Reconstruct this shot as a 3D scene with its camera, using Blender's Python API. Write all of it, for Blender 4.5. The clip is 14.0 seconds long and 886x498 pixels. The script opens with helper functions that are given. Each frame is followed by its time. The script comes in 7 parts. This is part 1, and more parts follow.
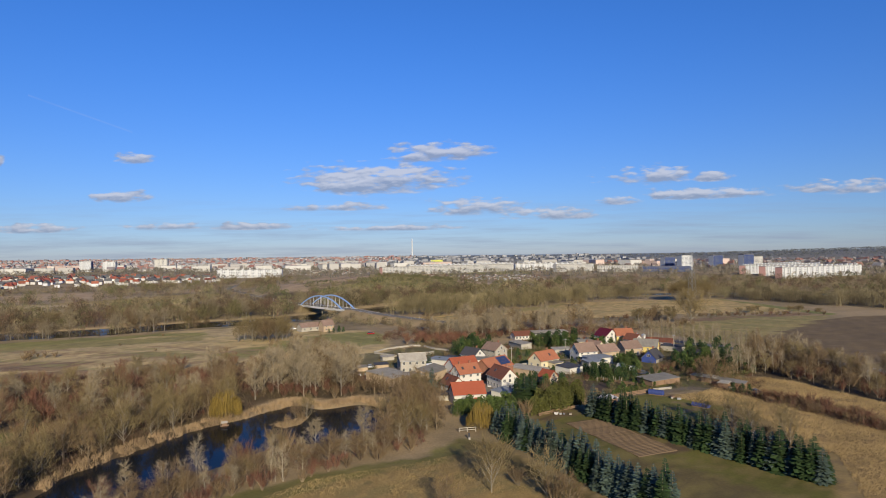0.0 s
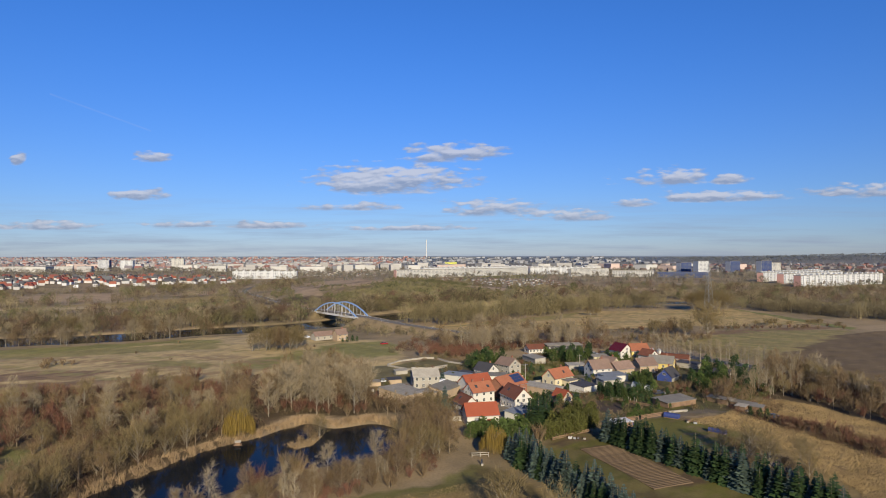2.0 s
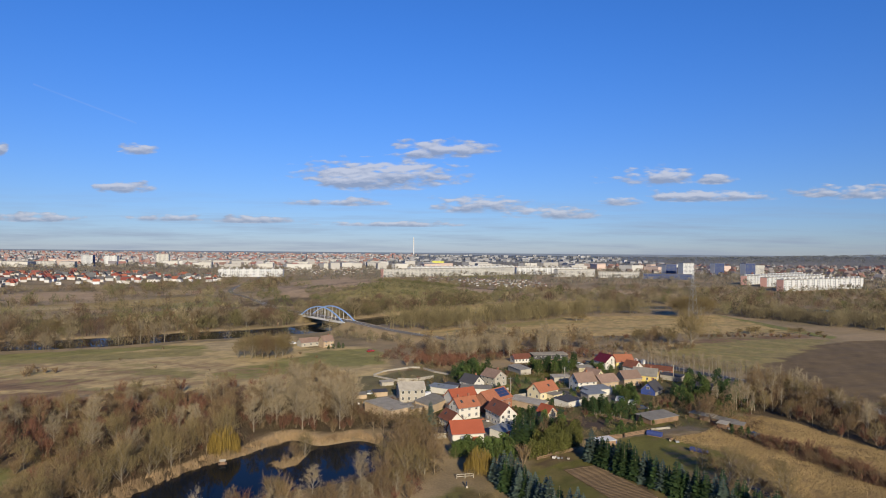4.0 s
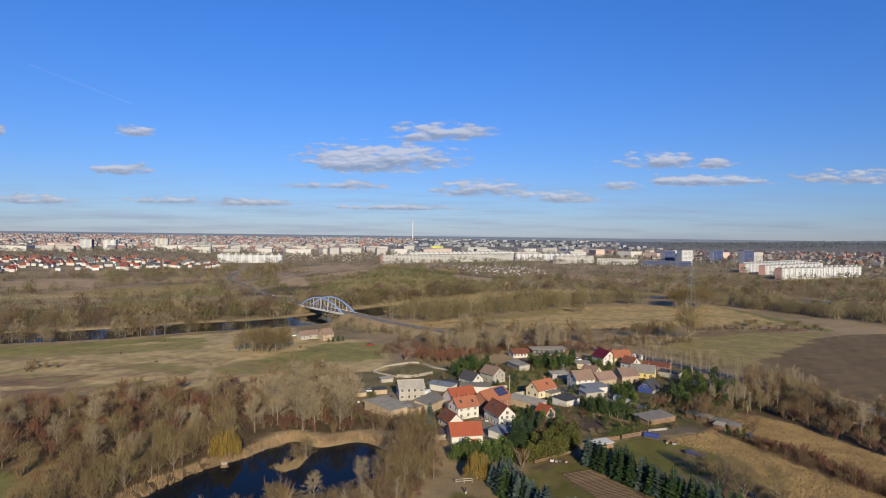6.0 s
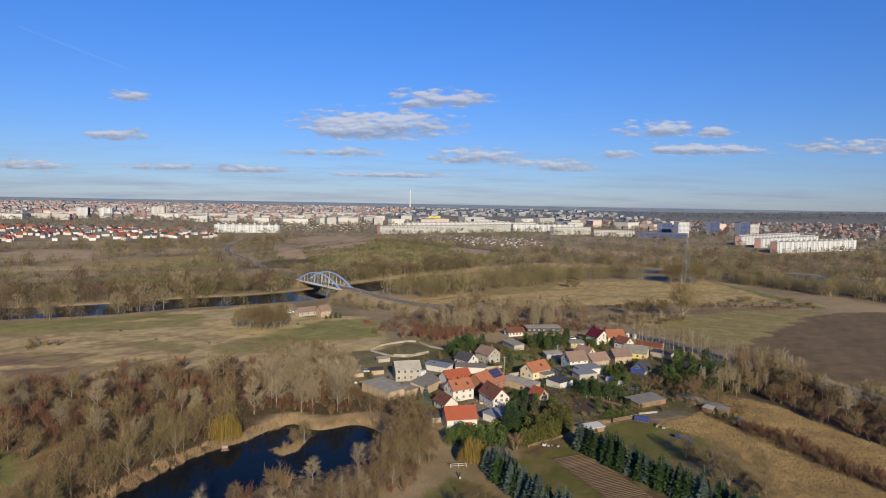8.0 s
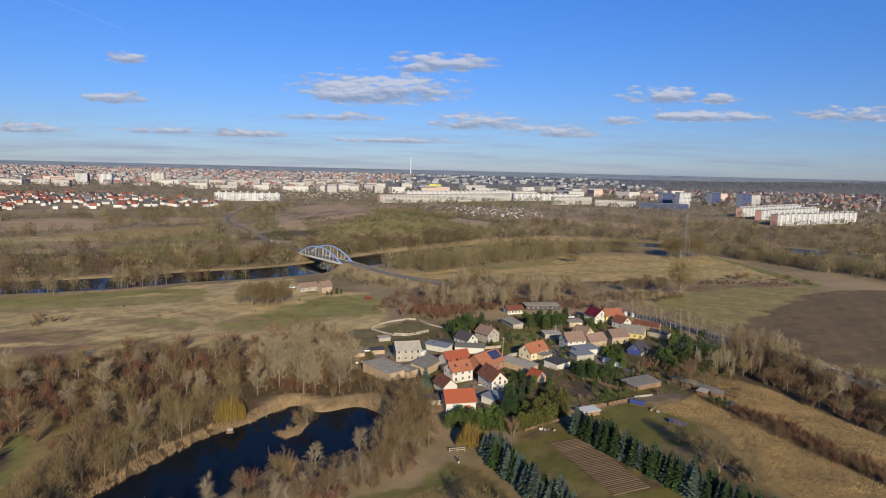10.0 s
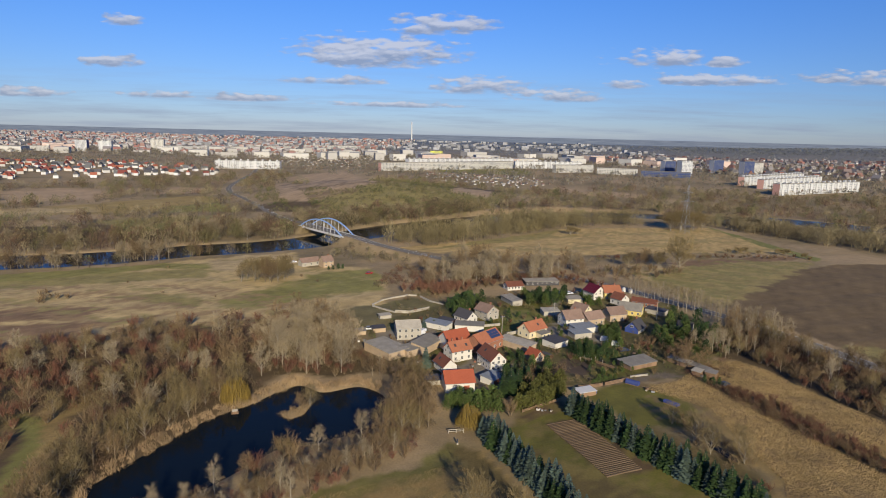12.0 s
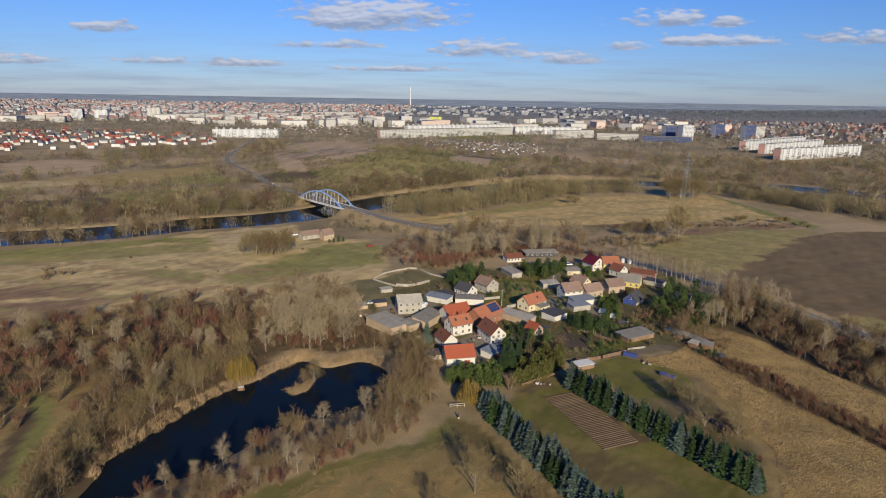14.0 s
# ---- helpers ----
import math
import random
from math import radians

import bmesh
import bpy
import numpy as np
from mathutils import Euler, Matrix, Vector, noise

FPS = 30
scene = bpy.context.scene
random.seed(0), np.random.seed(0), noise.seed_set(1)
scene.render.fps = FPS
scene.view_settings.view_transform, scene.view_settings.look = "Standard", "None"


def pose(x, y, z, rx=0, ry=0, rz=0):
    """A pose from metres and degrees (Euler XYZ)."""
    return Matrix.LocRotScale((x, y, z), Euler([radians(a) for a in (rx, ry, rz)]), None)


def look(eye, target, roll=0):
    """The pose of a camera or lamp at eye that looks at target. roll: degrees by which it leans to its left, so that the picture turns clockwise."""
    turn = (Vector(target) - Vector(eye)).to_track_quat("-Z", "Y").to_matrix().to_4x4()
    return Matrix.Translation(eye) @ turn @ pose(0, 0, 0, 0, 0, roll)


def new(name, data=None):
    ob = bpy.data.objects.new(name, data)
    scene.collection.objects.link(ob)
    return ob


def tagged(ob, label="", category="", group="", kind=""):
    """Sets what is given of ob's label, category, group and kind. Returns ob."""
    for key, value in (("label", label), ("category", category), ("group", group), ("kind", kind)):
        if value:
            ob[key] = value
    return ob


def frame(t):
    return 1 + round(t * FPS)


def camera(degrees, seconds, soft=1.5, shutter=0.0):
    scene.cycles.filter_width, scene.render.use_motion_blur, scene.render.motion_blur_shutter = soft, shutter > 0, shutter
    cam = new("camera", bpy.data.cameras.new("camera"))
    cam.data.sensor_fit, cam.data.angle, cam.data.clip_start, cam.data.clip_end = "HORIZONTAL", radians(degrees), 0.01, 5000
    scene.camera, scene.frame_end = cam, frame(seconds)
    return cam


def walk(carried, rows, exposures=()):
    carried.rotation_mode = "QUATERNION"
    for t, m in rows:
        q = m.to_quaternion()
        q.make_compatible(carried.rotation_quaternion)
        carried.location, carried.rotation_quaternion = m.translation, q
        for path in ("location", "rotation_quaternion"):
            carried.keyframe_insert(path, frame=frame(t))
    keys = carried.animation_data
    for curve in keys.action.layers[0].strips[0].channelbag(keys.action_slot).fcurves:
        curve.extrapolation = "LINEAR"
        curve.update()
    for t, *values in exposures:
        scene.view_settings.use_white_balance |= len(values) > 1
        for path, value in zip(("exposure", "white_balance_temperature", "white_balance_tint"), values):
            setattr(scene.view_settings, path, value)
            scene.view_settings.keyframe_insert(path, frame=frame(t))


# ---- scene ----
cam = camera(70.2, 14.0, soft=1.0)
PATH = [
    (0, (0.384, 2.669, 46.645), (0.338, 4.669, 46.66), -0.7),
    (0.5, (0.411, 2.821, 48.081), (0.356, 4.821, 48.097), -0.6),
    (1, (0.369, 3.049, 49.556), (0.302, 5.048, 49.573), -0.4),
    (1.5, (0.367, 3.391, 50.944), (0.288, 5.389, 50.962), -0.3),
    (2, (0.284, 3.446, 52.624), (0.193, 5.444, 52.641), -0.1),
    (2.5, (0.316, 3.671, 54.31), (0.211, 5.668, 54.328), 0.0),
    (3, (0.322, 3.414, 56.093), (0.244, 5.412, 56.109), 0.1),
    (5.5, (0.144, 2.269, 64.086), (0.101, 4.269, 64.059), 0.6),
    (6, (-0.024, 2.323, 65.725), (-0.071, 4.322, 65.679), 0.7),
    (6.5, (0.093, 1.959, 67.235), (0.041, 3.957, 67.165), 0.7),
    (7, (0.156, 1.496, 68.9), (0.103, 3.493, 68.803), 0.8),
    (7.5, (0.288, 1.323, 70.414), (0.244, 3.318, 70.293), 0.8),
    (8, (0.268, 0.791, 72.019), (0.231, 2.785, 71.872), 1.0),
    (10.5, (0.127, -0.573, 80.339), (0.09, 1.407, 80.059), 1.4),
    (11, (0.289, -0.881, 81.904), (0.251, 1.095, 81.597), 1.4),
    (11.5, (0.388, -1.196, 83.481), (0.351, 0.775, 83.147), 1.4),
    (12, (0.512, -1.549, 85.001), (0.475, 0.418, 84.64), 1.4),
    (12.5, (0.536, -1.789, 86.488), (0.499, 0.173, 86.101), 1.2),
    (13, (0.475, -2.067, 87.68), (0.439, -0.111, 87.267), 1.1),
    (13.5, (0.641, -2.381, 88.661), (0.604, -0.43, 88.221), 1.0),
    (14, (0.539, -2.688, 89.131), (0.504, -0.744, 88.664), 0.9),
]
walk(cam, [(t, look(eye, target, roll)) for t, eye, target, roll in PATH])

# ---- world, sun, exposure ----
SUN_EL, SUN_AZ = radians(20.5), radians(166)      # azimuth clockwise from +y
scene.view_settings.exposure = 0.3


def nd(nt, kind, **kw):
    n = nt.nodes.new(kind)
    for k, v in kw.items():
        if k in n.inputs:
            n.inputs[k].default_value = v
    return n


def math_node(nt, op, a, b=None, c=None, clamp=False):
    n = nt.nodes.new("ShaderNodeMath")
    n.operation, n.use_clamp = op, clamp
    for i, v in enumerate((a, b, c)):
        if v is None:
            continue
        if isinstance(v, (int, float)):
            n.inputs[i].default_value = v
        else:
            nt.links.new(v, n.inputs[i])
    return n.outputs[0]


def mix_colour(nt, fac, a, b, blend="MIX"):
    n = nt.nodes.new("ShaderNodeMix")
    n.data_type, n.blend_type = "RGBA", blend
    for sock, v in ((n.inputs[0], fac), (n.inputs[6], a), (n.inputs[7], b)):
        if isinstance(v, (int, float)):
            sock.default_value = v
        elif isinstance(v, tuple):
            sock.default_value = (*v[:3], 1)
        else:
            nt.links.new(v, sock)
    return n.outputs[2]


def build_world():
    world = bpy.data.worlds.new("world")
    scene.world = world
    world.use_nodes = True
    nt = world.node_tree
    nt.nodes.clear()
    sky = nt.nodes.new("ShaderNodeTexSky")
    sky.sky_type, sky.sun_disc = "NISHITA", False
    sky.sun_elevation, sky.sun_rotation = SUN_EL, SUN_AZ
    sky.altitude, sky.air_density, sky.dust_density, sky.ozone_density = 100, 1.0, 0.15, 5.0
    # clouds: flat cumulus low over the horizon, in slopes x/y and z/y of the direction
    tc = nt.nodes.new("ShaderNodeTexCoord")
    sep = nt.nodes.new("ShaderNodeSeparateXYZ")
    nt.links.new(tc.outputs["Generated"], sep.inputs[0])
    X, Y, Z = sep.outputs
    front = math_node(nt, "GREATER_THAN", Y, 0.05)
    ysafe = math_node(nt, "MAXIMUM", Y, 0.05)
    u, v = math_node(nt, "DIVIDE", X, ysafe), math_node(nt, "DIVIDE", Z, ysafe)
    comb = nt.nodes.new("ShaderNodeCombineXYZ")
    nt.links.new(u, comb.inputs[0])
    nt.links.new(math_node(nt, "MULTIPLY", v, 3.2), comb.inputs[1])
    n1 = nd(nt, "ShaderNodeTexNoise", Scale=36.0, Detail=7.0, Roughness=0.5)
    nt.links.new(comb.outputs[0], n1.inputs["Vector"])
    above = nt.nodes.new("ShaderNodeVectorMath")
    above.operation = "ADD"
    nt.links.new(comb.outputs[0], above.inputs[0])
    above.inputs[1].default_value = (0.003, 0.012, 0.0)
    n1b = nd(nt, "ShaderNodeTexNoise", Scale=36.0, Detail=7.0, Roughness=0.5)
    nt.links.new(above.outputs[0], n1b.inputs["Vector"])
    puff = math_node(nt, "SUBTRACT", n1.outputs[0], n1b.outputs[0])
    n2 = nd(nt, "ShaderNodeTexNoise", Scale=9.0, Detail=3.0, Roughness=0.5)
    nt.links.new(comb.outputs[0], n2.inputs["Vector"])
    wob = math_node(nt, "MULTIPLY_ADD", n1.outputs[0], 2.0, -1.0)
    wob = math_node(nt, "ADD", wob, math_node(nt, "MULTIPLY_ADD", n2.outputs[0], 1.4, -0.7))
    u2 = math_node(nt, "ADD", u, math_node(nt, "MULTIPLY_ADD", n2.outputs[0], 0.08, -0.04))
    v2 = math_node(nt, "ADD", v, math_node(nt, "MULTIPLY_ADD", n1.outputs[0], -0.008, 0.004))
    field, lift = None, None
    for cu, cv, ru, rv in CLOUDS:
        ru, rv = ru * 1.18, rv * 1.22
        du = math_node(nt, "DIVIDE", math_node(nt, "SUBTRACT", u2, cu), ru)
        dv = math_node(nt, "DIVIDE", math_node(nt, "SUBTRACT", v2, cv), rv)
        # the underside is flatter than the top
        dv2 = math_node(nt, "MULTIPLY", dv, math_node(nt, "MULTIPLY_ADD", math_node(nt, "LESS_THAN", dv, 0.0), 0.7, 0.85))
        r2 = math_node(nt, "ADD", math_node(nt, "MULTIPLY", du, du), math_node(nt, "MULTIPLY", dv2, dv2))
        f = math_node(nt, "SUBTRACT", 1.0, r2)
        w = math_node(nt, "MAXIMUM", f, 0.0)
        lf = math_node(nt, "MULTIPLY", w, dv)
        field = f if field is None else math_node(nt, "MAXIMUM", field, f)
        lift = lf if lift is None else math_node(nt, "ADD", lift, lf)
    dens = math_node(nt, "ADD", field, math_node(nt, "MULTIPLY", wob, 1.6))
    mask = nt.nodes.new("ShaderNodeMapRange")
    mask.interpolation_type = "SMOOTHSTEP"
    nt.links.new(dens, mask.inputs[0])
    mask.inputs[1].default_value, mask.inputs[2].default_value = -0.25, 0.85
    alpha = math_node(nt, "MULTIPLY", math_node(nt, "MULTIPLY", mask.outputs[0], front), 0.85)
    shade = math_node(nt, "ADD", math_node(nt, "MULTIPLY_ADD", lift, 1.1, 0.32), math_node(nt, "MULTIPLY", puff, 2.4), clamp=True)
    cloud = mix_colour(nt, shade, CLOUD_LOW, CLOUD_TOP)
    # thin high veil in streaks just over the horizon
    st = nt.nodes.new("ShaderNodeCombineXYZ")
    nt.links.new(math_node(nt, "MULTIPLY", u, 2.2), st.inputs[0])
    nt.links.new(math_node(nt, "MULTIPLY", v, 38.0), st.inputs[1])
    n3 = nd(nt, "ShaderNodeTexNoise", Scale=2.0, Detail=5.0, Roughness=0.6)
    nt.links.new(st.outputs[0], n3.inputs["Vector"])
    low = nt.nodes.new("ShaderNodeMapRange")
    nt.links.new(v, low.inputs[0])
    low.inputs[1].default_value, low.inputs[2].default_value = 0.10, 0.02
    veil = math_node(nt, "MULTIPLY", math_node(nt, "MULTIPLY_ADD", n3.outputs[0], 3.0, -1.35, clamp=True), math_node(nt, "MULTIPLY", low.outputs[0], 0.8))
    veil = math_node(nt, "MULTIPLY", veil, front)
    up = nt.nodes.new("ShaderNodeMapRange")
    up.interpolation_type = "SMOOTHSTEP"
    nt.links.new(Z, up.inputs[0])
    up.inputs[1].default_value, up.inputs[2].default_value = -0.05, 0.40
    zen = nt.nodes.new("ShaderNodeMapRange")
    zen.interpolation_type = "SMOOTHSTEP"
    nt.links.new(Z, zen.inputs[0])
    zen.inputs[1].default_value, zen.inputs[2].default_value = 0.42, 0.95
    grade = mix_colour(nt, zen.outputs[0], mix_colour(nt, up.outputs[0], SKY_LOW, SKY_HIGH), SKY_ZENITH)
    tint = mix_colour(nt, 1.0, sky.outputs[0], grade, "MULTIPLY")
    col = mix_colour(nt, veil, tint, CLOUD_LOW)
    # one old, faint vapour trail
    across = math_node(nt, "ABSOLUTE", math_node(nt, "ADD", math_node(nt, "MULTIPLY", u, 0.3467), math_node(nt, "MULTIPLY_ADD", v, 0.938, -0.0085)))
    trail = math_node(nt, "SUBTRACT", 1.0, math_node(nt, "DIVIDE", across, 0.0022), clamp=True)
    span = math_node(nt, "MULTIPLY", math_node(nt, "GREATER_THAN", u, -0.69), math_node(nt, "LESS_THAN", u, -0.52))
    col = mix_colour(nt, math_node(nt, "MULTIPLY", math_node(nt, "MULTIPLY", trail, span), math_node(nt, "MULTIPLY", n1.outputs[0], 0.16)), col, CLOUD_TOP)
    col = mix_colour(nt, alpha, col, cloud)
    # hazy plain beyond the last built land, below the true horizon
    rim = nt.nodes.new("ShaderNodeMapRange")
    rim.interpolation_type = "SMOOTHSTEP"
    nt.links.new(v, rim.inputs[0])
    rim.inputs[1].default_value, rim.inputs[2].default_value = -0.0024, -0.0034
    st2 = nt.nodes.new("ShaderNodeCombineXYZ")
    nt.links.new(math_node(nt, "MULTIPLY", u, 30.0), st2.inputs[0])
    nt.links.new(math_node(nt, "MULTIPLY", v, 900.0), st2.inputs[1])
    n4 = nd(nt, "ShaderNodeTexNoise", Scale=1.0, Detail=5.0, Roughness=0.7)
    nt.links.new(st2.outputs[0], n4.inputs["Vector"])
    plain = mix_colour(nt, math_node(nt, "MULTIPLY_ADD", n4.outputs[0], 4.0, -1.6, clamp=True), PLAIN_DARK, PLAIN_PALE)
    col = mix_colour(nt, math_node(nt, "MULTIPLY", rim.outputs[0], front), col, plain)
    bg = nd(nt, "ShaderNodeBackground", Strength=SKY_STRENGTH)
    nt.links.new(col, bg.inputs[0])
    out = nt.nodes.new("ShaderNodeOutputWorld")
    nt.links.new(bg.outputs[0], out.inputs[0])


CLOUDS = [
    (-0.129, 0.1132, 0.116, 0.0215), (-0.034, 0.1567, 0.067, 0.0143), (0.033, 0.0704, 0.072, 0.0125),
    (0.144, 0.0581, 0.067, 0.0098), (0.296, 0.1156, 0.064, 0.0143), (0.251, 0.0789, 0.031, 0.0072),
    (0.392, 0.0875, 0.090, 0.0090), (0.616, 0.0947, 0.067, 0.0107), (-0.543, 0.0950, 0.052, 0.0090),
    (-0.512, 0.1564, 0.030, 0.0081), (-0.188, 0.0745, 0.067, 0.0063), (-0.461, 0.0476, 0.054, 0.0054),
    (-0.324, 0.0457, 0.063, 0.0054), (-0.682, 0.0461, 0.063, 0.0072), (0.406, 0.1148, 0.027, 0.0081),
    (-0.098, 0.0408, 0.098, 0.0045), (-0.737, 0.1545, 0.013, 0.0090),
    (-0.175, 0.1065, 0.055, 0.013), (-0.085, 0.122, 0.055, 0.015), (-0.078, 0.152, 0.030, 0.009), (0.005, 0.159, 0.045, 0.011),
    (0.335, 0.119, 0.035, 0.011), (0.350, 0.0855, 0.050, 0.007), (0.435, 0.0885, 0.050, 0.007)]
SKY_STRENGTH = 0.078
SKY_LOW, SKY_HIGH = (0.66, 0.73, 1.05), (0.46, 0.89, 1.50)   # clear cold air
SKY_ZENITH = (0.34, 0.56, 0.95)
PLAIN_DARK, PLAIN_PALE = (1.65, 1.95, 2.6), (2.6, 2.9, 3.5)
CLOUD_LOW, CLOUD_TOP = (2.9, 3.45, 4.8), (6.0, 6.25, 7.2)
build_world()
sun = new("sun", bpy.data.lights.new("sun", "SUN"))
sun.data.energy, sun.data.angle, sun.data.color = 4.45, radians(0.53), (1.0, 0.885, 0.67)
_s = Vector((math.sin(SUN_AZ) * math.cos(SUN_EL), math.cos(SUN_AZ) * math.cos(SUN_EL), math.sin(SUN_EL)))
sun.matrix_world = look(_s * 300, (0, 0, 0))


# ---- materials ----
def material(name, colour, rough=0.85, metal=0.0, scale=1.0, vary=0.25, fine=0.15, bump=0.3, obj=0.0, attr="", island=0.0, stripe=None, spec=0.3):
    """Procedural surface: two scales of noise on the colour, bump, and variation by object, island or a stored tint."""
    m = bpy.data.materials.new(name)
    m.use_nodes = True
    nt = m.node_tree
    bsdf = nt.nodes["Principled BSDF"]
    bsdf.inputs["Roughness"].default_value = rough
    bsdf.inputs["Metallic"].default_value = metal
    bsdf.inputs["Specular IOR Level"].default_value = spec
    tc = nt.nodes.new("ShaderNodeTexCoord")
    src = tc.outputs["Object"]
    n1 = nd(nt, "ShaderNodeTexNoise", Scale=0.35 * scale, Detail=4.0, Roughness=0.6)
    n2 = nd(nt, "ShaderNodeTexNoise", Scale=4.0 * scale, Detail=3.0, Roughness=0.65)
    for n in (n1, n2):
        nt.links.new(src, n.inputs["Vector"])
    val = math_node(nt, "MULTIPLY_ADD", n1.outputs[0], 2 * vary, 1 - vary)
    val = math_node(nt, "MULTIPLY", val, math_node(nt, "MULTIPLY_ADD", n2.outputs[0], 2 * fine, 1 - fine))
    if obj:
        info = nt.nodes.new("ShaderNodeObjectInfo")
        val = math_node(nt, "MULTIPLY", val, math_node(nt, "MULTIPLY_ADD", info.outputs["Random"], 2 * obj, 1 - obj))
    if island:
        geo = nt.nodes.new("ShaderNodeNewGeometry")
        val = math_node(nt, "MULTIPLY", val, math_node(nt, "MULTIPLY_ADD", geo.outputs["Random Per Island"], 2 * island, 1 - island))
    height = n2.outputs[0]
    if stripe:
        axis, per, depth = stripe
        w = nd(nt, "ShaderNodeTexWave", Scale=1.0 / per, Distortion=0.4, Detail=1.0)
        w.bands_direction = axis
        w.inputs["Scale"].default_value = 1.0 / per / math.tau * 2 * math.pi / 2
        nt.links.new(src, w.inputs["Vector"])
        val = math_node(nt, "MULTIPLY", val, math_node(nt, "MULTIPLY_ADD", w.outputs["Fac"], depth, 1 - depth))
        height = math_node(nt, "ADD", height, w.outputs["Fac"])
    if attr:
        a = nt.nodes.new("ShaderNodeAttribute")
        a.attribute_name = attr
        base = a.outputs["Color"]
    else:
        base = colour
    comb = nt.nodes.new("ShaderNodeCombineColor")
    for i in range(3):
        nt.links.new(val, comb.inputs[i])
    col = mix_colour(nt, 1.0, base, comb.outputs[0], "MULTIPLY")
    nt.links.new(col, bsdf.inputs["Base Color"])
    if bump:
        b = nd(nt, "ShaderNodeBump", Strength=bump, Distance=0.05)
        nt.links.new(height, b.inputs["Height"])
        nt.links.new(b.outputs[0], bsdf.inputs["Normal"])
    return m


def water_material():
    m = bpy.data.materials.new("water")
    m.use_nodes = True
    nt = m.node_tree
    b = nt.nodes["Principled BSDF"]
    b.inputs["Base Color"].default_value = (0.006, 0.010, 0.014, 1)
    b.inputs["Roughness"].default_value = 0.05
    b.inputs["Specular IOR Level"].default_value = 0.085
    b.inputs["IOR"].default_value = 1.333
    tc = nt.nodes.new("ShaderNodeTexCoord")
    n = nd(nt, "ShaderNodeTexNoise", Scale=1.4, Detail=3.0)
    nt.links.new(tc.outputs["Object"], n.inputs["Vector"])
    bp = nd(nt, "ShaderNodeBump", Strength=0.05, Distance=0.05)
    nt.links.new(n.outputs[0], bp.inputs["Height"])
    nt.links.new(bp.outputs[0], b.inputs["Normal"])
    return m


def glass_material():
    m = bpy.data.materials.new("window_glass")
    m.use_nodes = True
    b = m.node_tree.nodes["Principled BSDF"]
    b.inputs["Base Color"].default_value = (0.06, 0.06, 0.06, 1)
    b.inputs["Roughness"].default_value = 0.12
    return m


